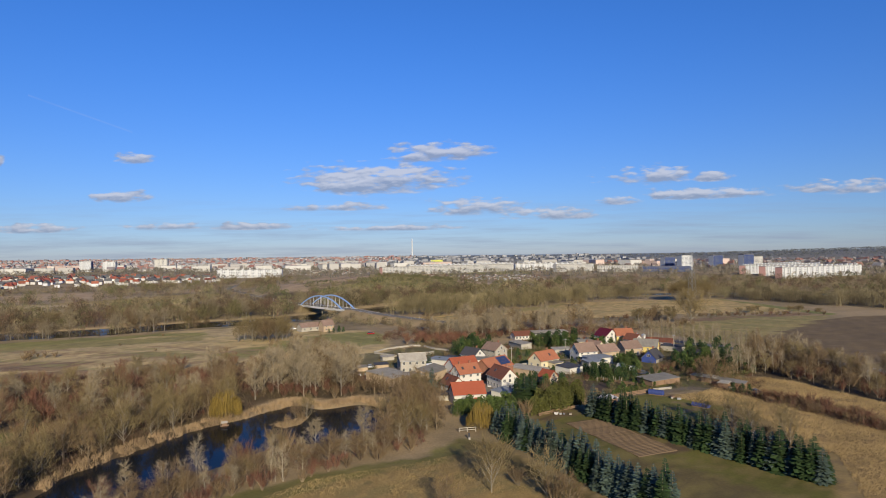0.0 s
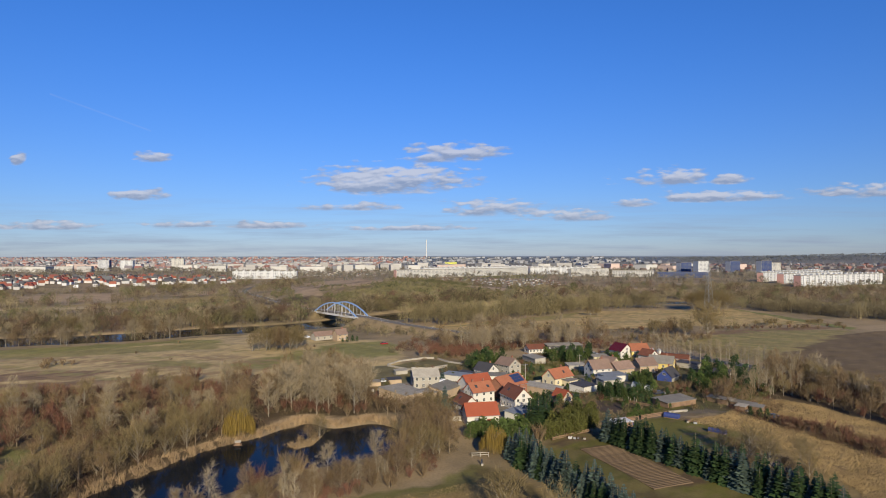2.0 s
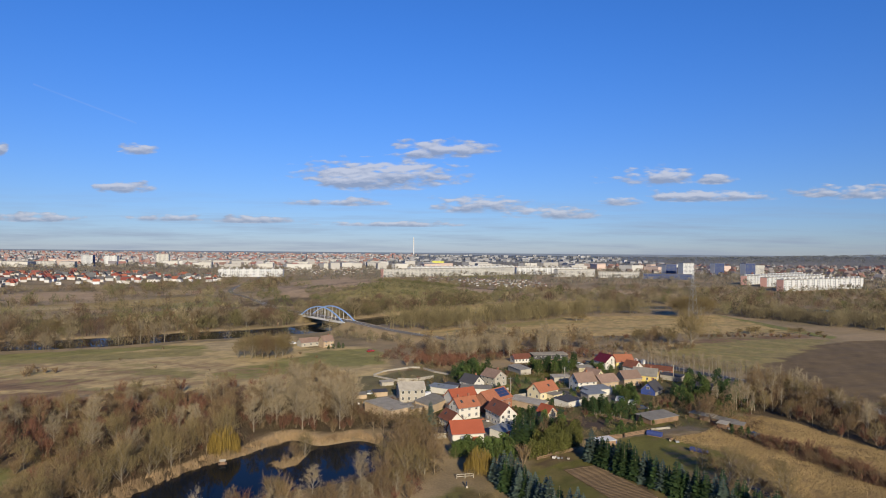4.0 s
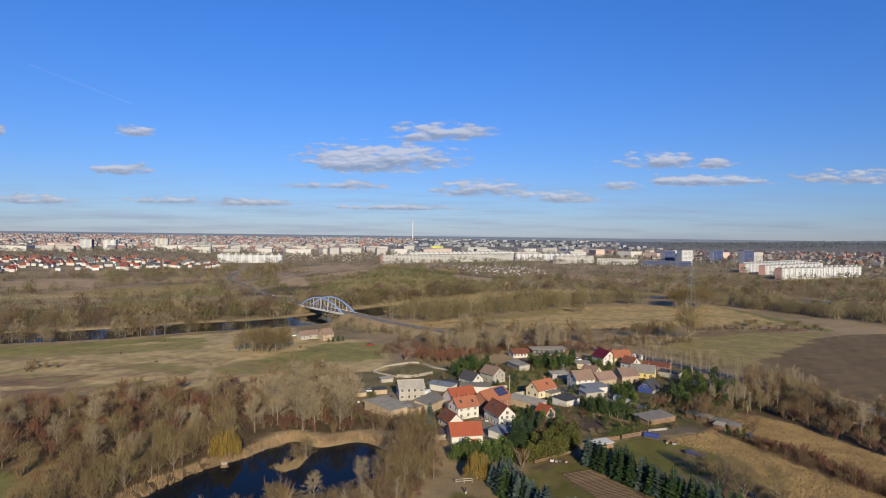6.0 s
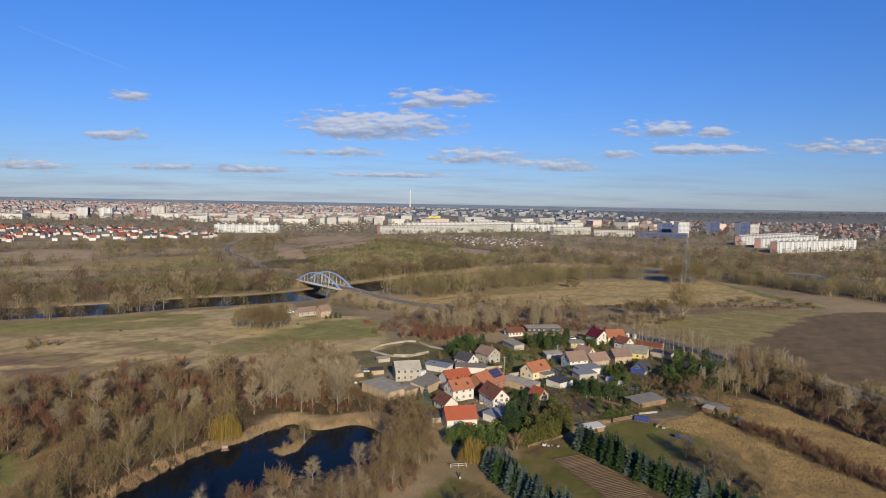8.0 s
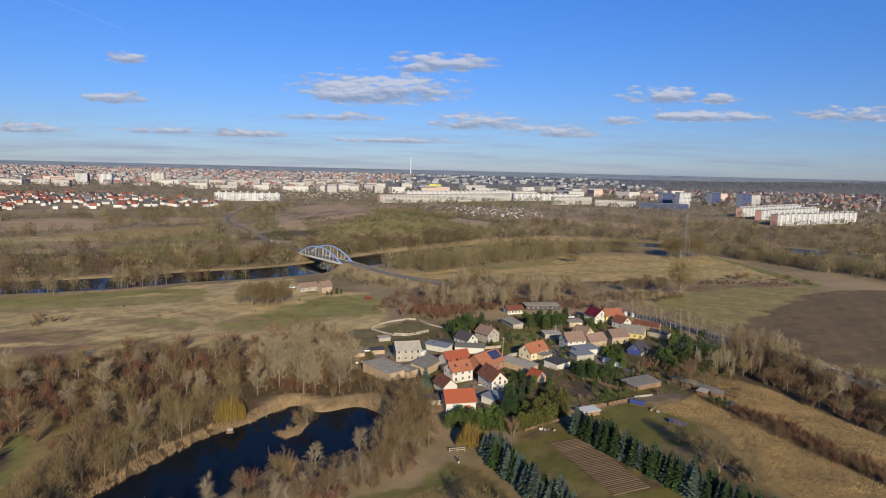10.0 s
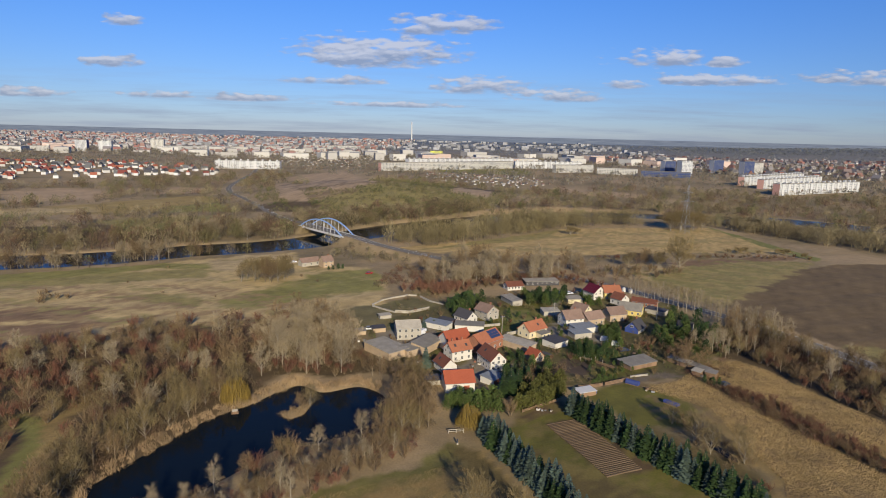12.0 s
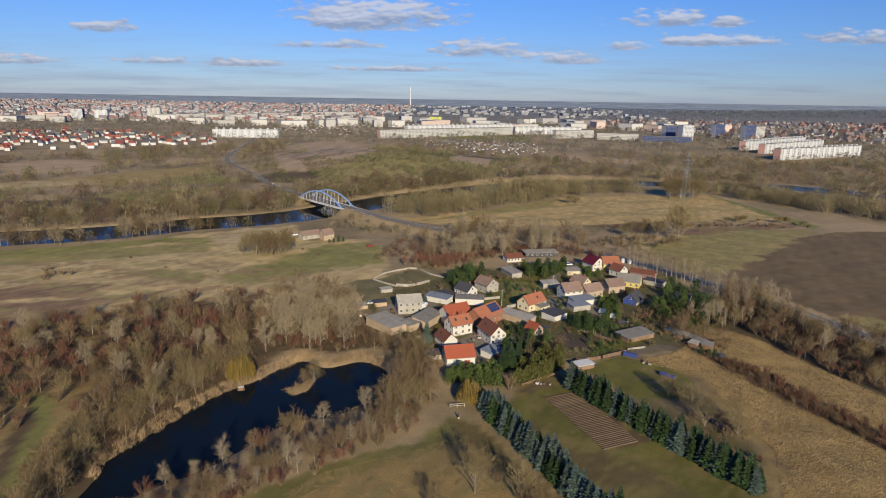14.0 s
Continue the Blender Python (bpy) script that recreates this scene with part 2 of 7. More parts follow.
M = dict(
    ground=material("ground_cover", (1, 1, 1), 0.95, scale=0.42, vary=0.36, fine=0.34, bump=0.8, attr="cover"),
    tuft=material("dry_grass", (1, 1, 1), 0.95, vary=0.15, fine=0.1, bump=0, attr="cover"),
    water=water_material(), glass=glass_material(),
    asphalt=material("asphalt", (0.20, 0.178, 0.150), 1.0, scale=0.6, vary=0.15, fine=0.1, bump=0.1, spec=0.05),
    paint=material("road_paint", (0.7, 0.7, 0.68), 0.7, vary=0.2, fine=0.2, bump=0),
    soil=material("ploughed_soil", (0.125, 0.085, 0.05), 0.95, scale=3, vary=0.2, fine=0.3, bump=0.8, obj=0.15),
    steel=material("galvanised_steel", (0.35, 0.36, 0.37), 0.5, 0.7, bump=0),
    white=material("white_render", (0.58, 0.545, 0.475), 0.9, vary=0.10, fine=0.05, bump=0.1),
    cream=material("cream_render", (0.62, 0.53, 0.34), 0.9, vary=0.10, fine=0.05, bump=0.1),
    yellow=material("yellow_render", (0.62, 0.48, 0.16), 0.9, vary=0.10, fine=0.05, bump=0.1),
    greyw=material("grey_render", (0.37, 0.335, 0.275), 0.9, vary=0.25, fine=0.08, bump=0.15),
    sandw=material("sandstone_wall", (0.40, 0.30, 0.20), 0.95, vary=0.3, fine=0.2, bump=0.4),
    brickw=material("brick_wall", (0.33, 0.15, 0.09), 0.95, vary=0.3, fine=0.2, bump=0.4, stripe=("Z", 0.16, 0.12)),
    bluew=material("blue_render", (0.045, 0.075, 0.25), 0.85, vary=0.12, fine=0.05, bump=0.1),
    red_tile=material("red_roof_tiles", (0.36, 0.092, 0.045), 0.85, vary=0.18, fine=0.15, bump=0.5, stripe=("X", 0.3, 0.2), obj=0.08),
    orange_tile=material("orange_roof_tiles", (0.39, 0.145, 0.075), 0.85, vary=0.2, fine=0.15, bump=0.5, stripe=("X", 0.3, 0.2), obj=0.08),
    brown_tile=material("old_brown_roof_tiles", (0.20, 0.075, 0.045), 0.9, vary=0.3, fine=0.2, bump=0.5, stripe=("X", 0.3, 0.2), obj=0.12),
    maroon_tile=material("maroon_roof_tiles", (0.13, 0.012, 0.022), 0.6, vary=0.15, fine=0.1, bump=0.5, stripe=("X", 0.3, 0.2)),
    taupe_tile=material("weathered_roof_tiles", (0.27, 0.18, 0.135), 0.95, vary=0.3, fine=0.2, bump=0.5, stripe=("X", 0.3, 0.2), obj=0.12),
    slate=material("dark_slate_roof", (0.075, 0.07, 0.072), 0.75, vary=0.25, fine=0.15, bump=0.4, stripe=("X", 0.35, 0.15), obj=0.1),
    felt=material("grey_roofing_felt", (0.225, 0.203, 0.168), 0.95, vary=0.4, fine=0.12, bump=0.2, stripe=("X", 1.0, 0.12), obj=0.15),
    fibre=material("corrugated_fibre_cement", (0.40, 0.355, 0.285), 0.95, vary=0.38, fine=0.1, bump=0.5, stripe=("X", 0.5, 0.25), obj=0.12),
    metalroof=material("pale_metal_sheet", (0.27, 0.285, 0.295), 0.65, 0.1, vary=0.25, fine=0.1, bump=0.3, stripe=("X", 0.4, 0.2)),
    wood=material("weathered_wood", (0.22, 0.14, 0.085), 0.9, vary=0.25, fine=0.2, bump=0.4, obj=0.15),
    redwood=material("red_brown_boards", (0.34, 0.10, 0.05), 0.8, vary=0.2, fine=0.15, bump=0.3),
    frame=material("white_window_frame", (0.60, 0.58, 0.54), 0.6, vary=0.05, fine=0.03, bump=0),
    chimneyb=material("chimney_brick", (0.30, 0.13, 0.08), 0.95, vary=0.25, fine=0.2, bump=0.4),
    panel=material("solar_panel", (0.03, 0.048, 0.115), 0.3, vary=0.1, fine=0.1, bump=0, spec=0.5),
    tarp=material("blue_tarpaulin", (0.045, 0.065, 0.20), 0.75, scale=3, vary=0.2, fine=0.1, bump=0.8),
    bluesteel=material("blue_painted_steel", (0.24, 0.38, 0.64), 0.5, vary=0.1, fine=0.05, bump=0),
    concrete=material("pale_concrete", (0.37, 0.33, 0.265), 0.9, vary=0.3, fine=0.2, bump=0.2),
    bark=material("bark", (0.23, 0.175, 0.11), 0.95, scale=2, vary=0.3, fine=0.3, bump=0.6, obj=0.2),
    palebark=material("pale_bark", (0.36, 0.31, 0.23), 0.9, scale=2, vary=0.3, fine=0.3, bump=0.4, obj=0.15),
    greybark=material("grey_bark", (0.27, 0.23, 0.17), 0.9, scale=2, vary=0.3, fine=0.3, bump=0.4, obj=0.15),
    twig=material("bare_twigs", (0.172, 0.116, 0.060), 0.95, vary=0.25, fine=0.1, bump=0, obj=0.22, island=0.14),
    twig_grey=material("grey_bare_twigs", (0.270, 0.212, 0.130), 0.95, vary=0.25, fine=0.1, bump=0, obj=0.2, island=0.14),
    twig_red=material("reddish_bare_twigs", (0.150, 0.068, 0.042), 0.95, vary=0.25, fine=0.1, bump=0, obj=0.25, island=0.14),
    twig_olive=material("olive_bare_twigs", (0.188, 0.140, 0.064), 0.95, vary=0.25, fine=0.1, bump=0, obj=0.2, island=0.14),
    twig_gold=material("golden_willow_twigs", (0.225, 0.152, 0.034), 0.9, vary=0.2, fine=0.1, bump=0, island=0.14),
    needle=material("dark_green_needles", (0.036, 0.064, 0.018), 0.8, vary=0.3, fine=0.2, bump=0, obj=0.25, island=0.22),
    needle_blue=material("blue_green_needles", (0.078, 0.108, 0.080), 0.8, vary=0.3, fine=0.2, bump=0, obj=0.3, island=0.22),
    leaf=material("evergreen_leaves", (0.075, 0.105, 0.024), 0.8, vary=0.3, fine=0.2, bump=0, obj=0.3, island=0.22),
    thuja=material("yellow_green_scale_leaves", (0.098, 0.098, 0.022), 0.8, vary=0.3, fine=0.2, bump=0, obj=0.25, island=0.22),
    wood_far=material("far_trees", (1, 1, 1), 0.95, vary=0.2, fine=0.05, bump=0, attr="cover", island=0.12),
    town=material("far_buildings", (1, 1, 1), 0.9, vary=0.08, fine=0.04, bump=0, attr="cover"),
    panelw=material("pale_panel_facade", (0.47, 0.45, 0.405), 0.9, vary=0.08, fine=0.04, bump=0),
    panelw2=material("white_panel_facade", (0.53, 0.53, 0.52), 0.9, vary=0.06, fine=0.04, bump=0),
    navy=material("navy_facade", (0.035, 0.055, 0.15), 0.7, vary=0.1, fine=0.05, bump=0),
    limegreen=material("lime_facade", (0.62, 0.62, 0.10), 0.9, vary=0.1, fine=0.05, bump=0),
    pink=material("pink_facade", (0.52, 0.30, 0.25), 0.9, vary=0.1, fine=0.05, bump=0),
    darkwin=material("dark_window_band", (0.12, 0.13, 0.15), 0.4, vary=0.15, fine=0.1, bump=0),
    carwhite=material("white_car_paint", (0.75, 0.75, 0.75), 0.3, vary=0.03, fine=0.02, bump=0),
    cardark=material("dark_car_paint", (0.03, 0.035, 0.05), 0.3, vary=0.03, fine=0.02, bump=0),
    carred=material("red_car_paint", (0.35, 0.02, 0.02), 0.3, vary=0.03, fine=0.02, bump=0),
    rubber=material("black_rubber", (0.02, 0.02, 0.02), 0.8, vary=0.05, fine=0.05, bump=0),
)


# ---- mesh helpers ----
def box(bm, m, sx, sy, sz):
    """A box centred in x and y on m, from z 0 to sz."""
    vs = [bm.verts.new(m @ Vector((x * sx / 2, y * sy / 2, z * sz))) for z in (0, 1) for x, y in ((-1, -1), (1, -1), (1, 1), (-1, 1))]
    for f in ((0, 3, 2, 1), (4, 5, 6, 7), (0, 1, 5, 4), (1, 2, 6, 5), (2, 3, 7, 6), (3, 0, 4, 7)):
        bm.faces.new([vs[i] for i in f])


def prism(bm, m, section, length):
    """A section in y, z drawn out along x, centred."""
    a = [bm.verts.new(m @ Vector((-length / 2, y, z))) for y, z in section]
    b = [bm.verts.new(m @ Vector((length / 2, y, z))) for y, z in section]
    n = len(section)
    bm.faces.new(a[::-1])
    bm.faces.new(b)
    for i in range(n):
        bm.faces.new((a[i], a[(i + 1) % n], b[(i + 1) % n], b[i]))


def tube(bm, path, radii, sides=5):
    rings = []
    for i, (p, r) in enumerate(zip(path, radii)):
        d = (path[min(i + 1, len(path) - 1)] - path[max(i - 1, 0)]).normalized()
        a = d.orthogonal().normalized()
        b = d.cross(a)
        rings.append([bm.verts.new(p + (a * math.cos(k / sides * math.tau) + b * math.sin(k / sides * math.tau)) * r) for k in range(sides)])
    for r1, r2 in zip(rings, rings[1:]):
        for k in range(sides):
            bm.faces.new((r1[k], r1[(k + 1) % sides], r2[(k + 1) % sides], r2[k]))
    bm.faces.new(rings[-1])


def mesh_of(name, bm, mat):
    me = bpy.data.meshes.new(name)
    bmesh.ops.recalc_face_normals(bm, faces=bm.faces)
    bm.to_mesh(me)
    bm.free()
    me.materials.append(mat)
    return me


def part(name, bm, mat, parent, label="", m=None):
    ob = new(name, bm if isinstance(bm, bpy.types.Mesh) else mesh_of(name, bm, mat))
    ob.parent = parent
    if m is not None:
        ob.matrix_basis = m
    return tagged(ob, label)


def thing(name, label, category, m, group="", kind=""):
    ob = new(name)
    ob.matrix_basis = m
    return tagged(ob, label, category, group, kind)


def array_mesh(name, verts, faces, mat, colours=None):
    """A mesh from numpy arrays: verts (n, 3), faces (m, 3 or 4), colours per vertex (n, 3)."""
    me = bpy.data.meshes.new(name)
    k = faces.shape[1]
    me.vertices.add(len(verts))
    me.vertices.foreach_set("co", verts.astype(np.float32).ravel())
    me.loops.add(faces.size)
    me.loops.foreach_set("vertex_index", faces.astype(np.int32).ravel())
    me.polygons.add(len(faces))
    me.polygons.foreach_set("loop_start", np.arange(0, faces.size, k, dtype=np.int32))
    if colours is not None:
        at = me.color_attributes.new("cover", "FLOAT_COLOR", "POINT")
        at.data.foreach_set("color", np.concatenate([colours, np.ones((len(colours), 1))], 1).astype(np.float32).ravel())
    me.update(calc_edges=True)
    me.validate()
    me.materials.append(mat)
    return me


# ---- the lie of the land ----
RNG = np.random.default_rng(7)


def inside(px, py, poly):
    hit = np.zeros(px.shape, bool)
    for (x1, y1), (x2, y2) in zip(poly, poly[1:] + poly[:1]):
        if y1 != y2:
            hit ^= ((y1 > py) != (y2 > py)) & (px < (x2 - x1) * (py - y1) / (y2 - y1) + x1)
    return hit


def line_distance(px, py, line):
    """Distance to a polyline, and how far along it (0 to 1) the nearest point lies."""
    best, along = np.full(px.shape, 1e9), np.zeros(px.shape)
    seg = [math.dist(a, b) for a, b in zip(line, line[1:])]
    total, run = sum(seg), 0.0
    for (x1, y1), (x2, y2), s in zip(line, line[1:], seg):
        t = np.clip(((px - x1) * (x2 - x1) + (py - y1) * (y2 - y1)) / (s * s), 0, 1)
        d = np.hypot(px - x1 - t * (x2 - x1), py - y1 - t * (y2 - y1))
        near = d < best
        best = np.where(near, d, best)
        along = np.where(near, (run + t * s) / total, along)
        run += s
    return best, along


def wobble(px, py, size, seed):
    """Smooth noise, about -1 to 1, from a few turned waves."""
    r = np.random.default_rng(seed)
    out = np.zeros(px.shape)
    for k in range(9):
        a, f, p = r.uniform(0, math.tau), (0.6 + 0.35 * k) / size, r.uniform(0, math.tau)
        out += np.sin((px * math.cos(a) + py * math.sin(a)) * f * math.tau + p) / (1 + 0.45 * k)
    return out / 2.2


def smooth_ring(pts, n=4):
    """Closed Catmull-Rom curve through the points."""
    out, k = [], len(pts)
    for i in range(k):
        p0, p1, p2, p3 = (Vector(pts[(i + j - 1) % k]) for j in range(4))
        for q in range(n):
            t = q / n
            out.append(tuple(0.5 * (2 * p1 + (p2 - p0) * t + (2 * p0 - 5 * p1 + 4 * p2 - p3) * t * t + (3 * p1 - p0 - 3 * p2 + p3) * t ** 3)))
    return out


POND = [(-84, 100), (-83, 129), (-85, 136), (-79, 152), (-76, 162), (-69, 176), (-62, 184), (-52, 199), (-42, 194.5), (-32, 200), (-25, 197.5),
        (-19, 188), (-18, 177), (-26, 167.5), (-36, 160), (-45, 157), (-51, 147), (-56, 138), (-61, 132), (-67, 127.5), (-75, 117), (-80, 100)]
POND = smooth_ring(POND)
ISLET = [(-53, 177.5), (-47.5, 173), (-43.5, 177), (-43, 186), (-46, 185.5), (-48.5, 181)]
RIVER = [(-420, 300), (-290, 372), (-249, 387), (-222, 402), (-185, 430), (-143, 452), (-116, 474), (-85, 515), (-52, 562), (-22, 594),
         (40, 650), (120, 700), (190, 705), (260, 700), (360, 692), (430, 640), (560, 600), (800, 620)]
ROAD = [(-470, 1500), (-400, 1240), (-340, 950), (-300, 830), (-256, 750), (-200, 650), (-150, 558), (-74, 468), (-42, 437), (-1, 410),
        (30, 391), (60, 381), (80, 369), (97, 350), (120, 317), (138, 292), (151, 266), (161, 242), (176, 205), (215, 110), (270, -60)]
BRIDGE_MID, BRIDGE_DIR = Vector((-104, 500, 0)), Vector((0.66, -0.751, 0))


def height(px, py):
    z = 0.25 * wobble(px, py, 60, 1) + 0.08 * wobble(px, py, 11, 2)
    # overgrown mound beyond the river
    z = z + 16 * np.exp(-(((px + 120) / 120) ** 2 + ((py - 850) / 170) ** 2))
    z = z + 5 * np.exp(-(((px - 40) / 180) ** 2 + ((py - 800) / 120) ** 2))
    # far country rises a little
    z = z + 30 * np.clip((py - 2600) / 2400, 0, 1) ** 1.5
    z = z + 40 * np.exp(-(((px - 3000) / 1400) ** 2 + ((py - 3900) / 420) ** 2))
    # embankments of the road on both sides of the bridge
    d, s = line_distance(px, py, ROAD)
    bd = np.hypot(px - BRIDGE_MID.x, py - BRIDGE_MID.y)
    ramp = 5.6 * np.clip(1 - (bd - 40) / 130, 0, 1)
    z = z + ramp * np.clip(1 - (d - 6) / 12, 0, 1) * (1 - np.clip((30 - bd) / 4, 0, 1))
    flat = np.clip(1 - (d - 4.5) / 3, 0, 1) * (bd > 30)
    z = z * (1 - flat) + (ramp + 0.15 + 16 * np.exp(-(((px + 120) / 120) ** 2 + ((py - 850) / 170) ** 2))) * flat
    # water beds
    rd, _ = line_distance(px, py, RIVER)
    bed = np.clip((rd - 19) / 6, 0, 1)
    z = np.where(bed < 1, np.minimum(z, -2.2 + bed * 2.4), z)
    sel = (px > -100) & (px < 0) & (py > 85) & (py < 220)
    x, y = px[sel], py[sel]
    d1 = line_distance(x, y, POND + POND[:1])[0] * np.where(inside(x, y, POND), -1, 1)
    d2 = line_distance(x, y, ISLET + ISLET[:1])[0] * np.where(inside(x, y, ISLET), 1, -1)
    f = np.clip((np.maximum(d1, d2 - 0.6) + 2.6) / 4, 0, 1)
    z[sel] = -1.6 * (1 - f) + z[sel] * f
    return z


def ground_z(x, y):
    return float(height(np.array([float(x)]), np.array([float(y)]))[0])


# covers of the ground: base colours
TAN, PALE, GREEN, OLIVE = (0.325, 0.228, 0.080), (0.43, 0.315, 0.155), (0.235, 0.205, 0.060), (0.265, 0.212, 0.074)
STRAW, MEADOW = (0.465, 0.335, 0.150), (0.44, 0.302, 0.120)
HEATH, MOTTLED = (0.40, 0.275, 0.155), (0.29, 0.222, 0.082)
LAWN, DULL, DRY = (0.125, 0.112, 0.022), (0.125, 0.092, 0.033), (0.275, 0.188, 0.070)
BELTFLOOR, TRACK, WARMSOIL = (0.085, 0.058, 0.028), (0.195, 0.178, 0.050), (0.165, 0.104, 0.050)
SOIL, LITTER, RUST, DARKSOIL = (0.110, 0.072, 0.036), (0.112, 0.076, 0.038), (0.22, 0.135, 0.070), (0.085, 0.058, 0.038)
GARDEN, PAVE, PLOUGHED = (0.112, 0.092, 0.034), (0.225, 0.188, 0.135), (0.158, 0.106, 0.050)
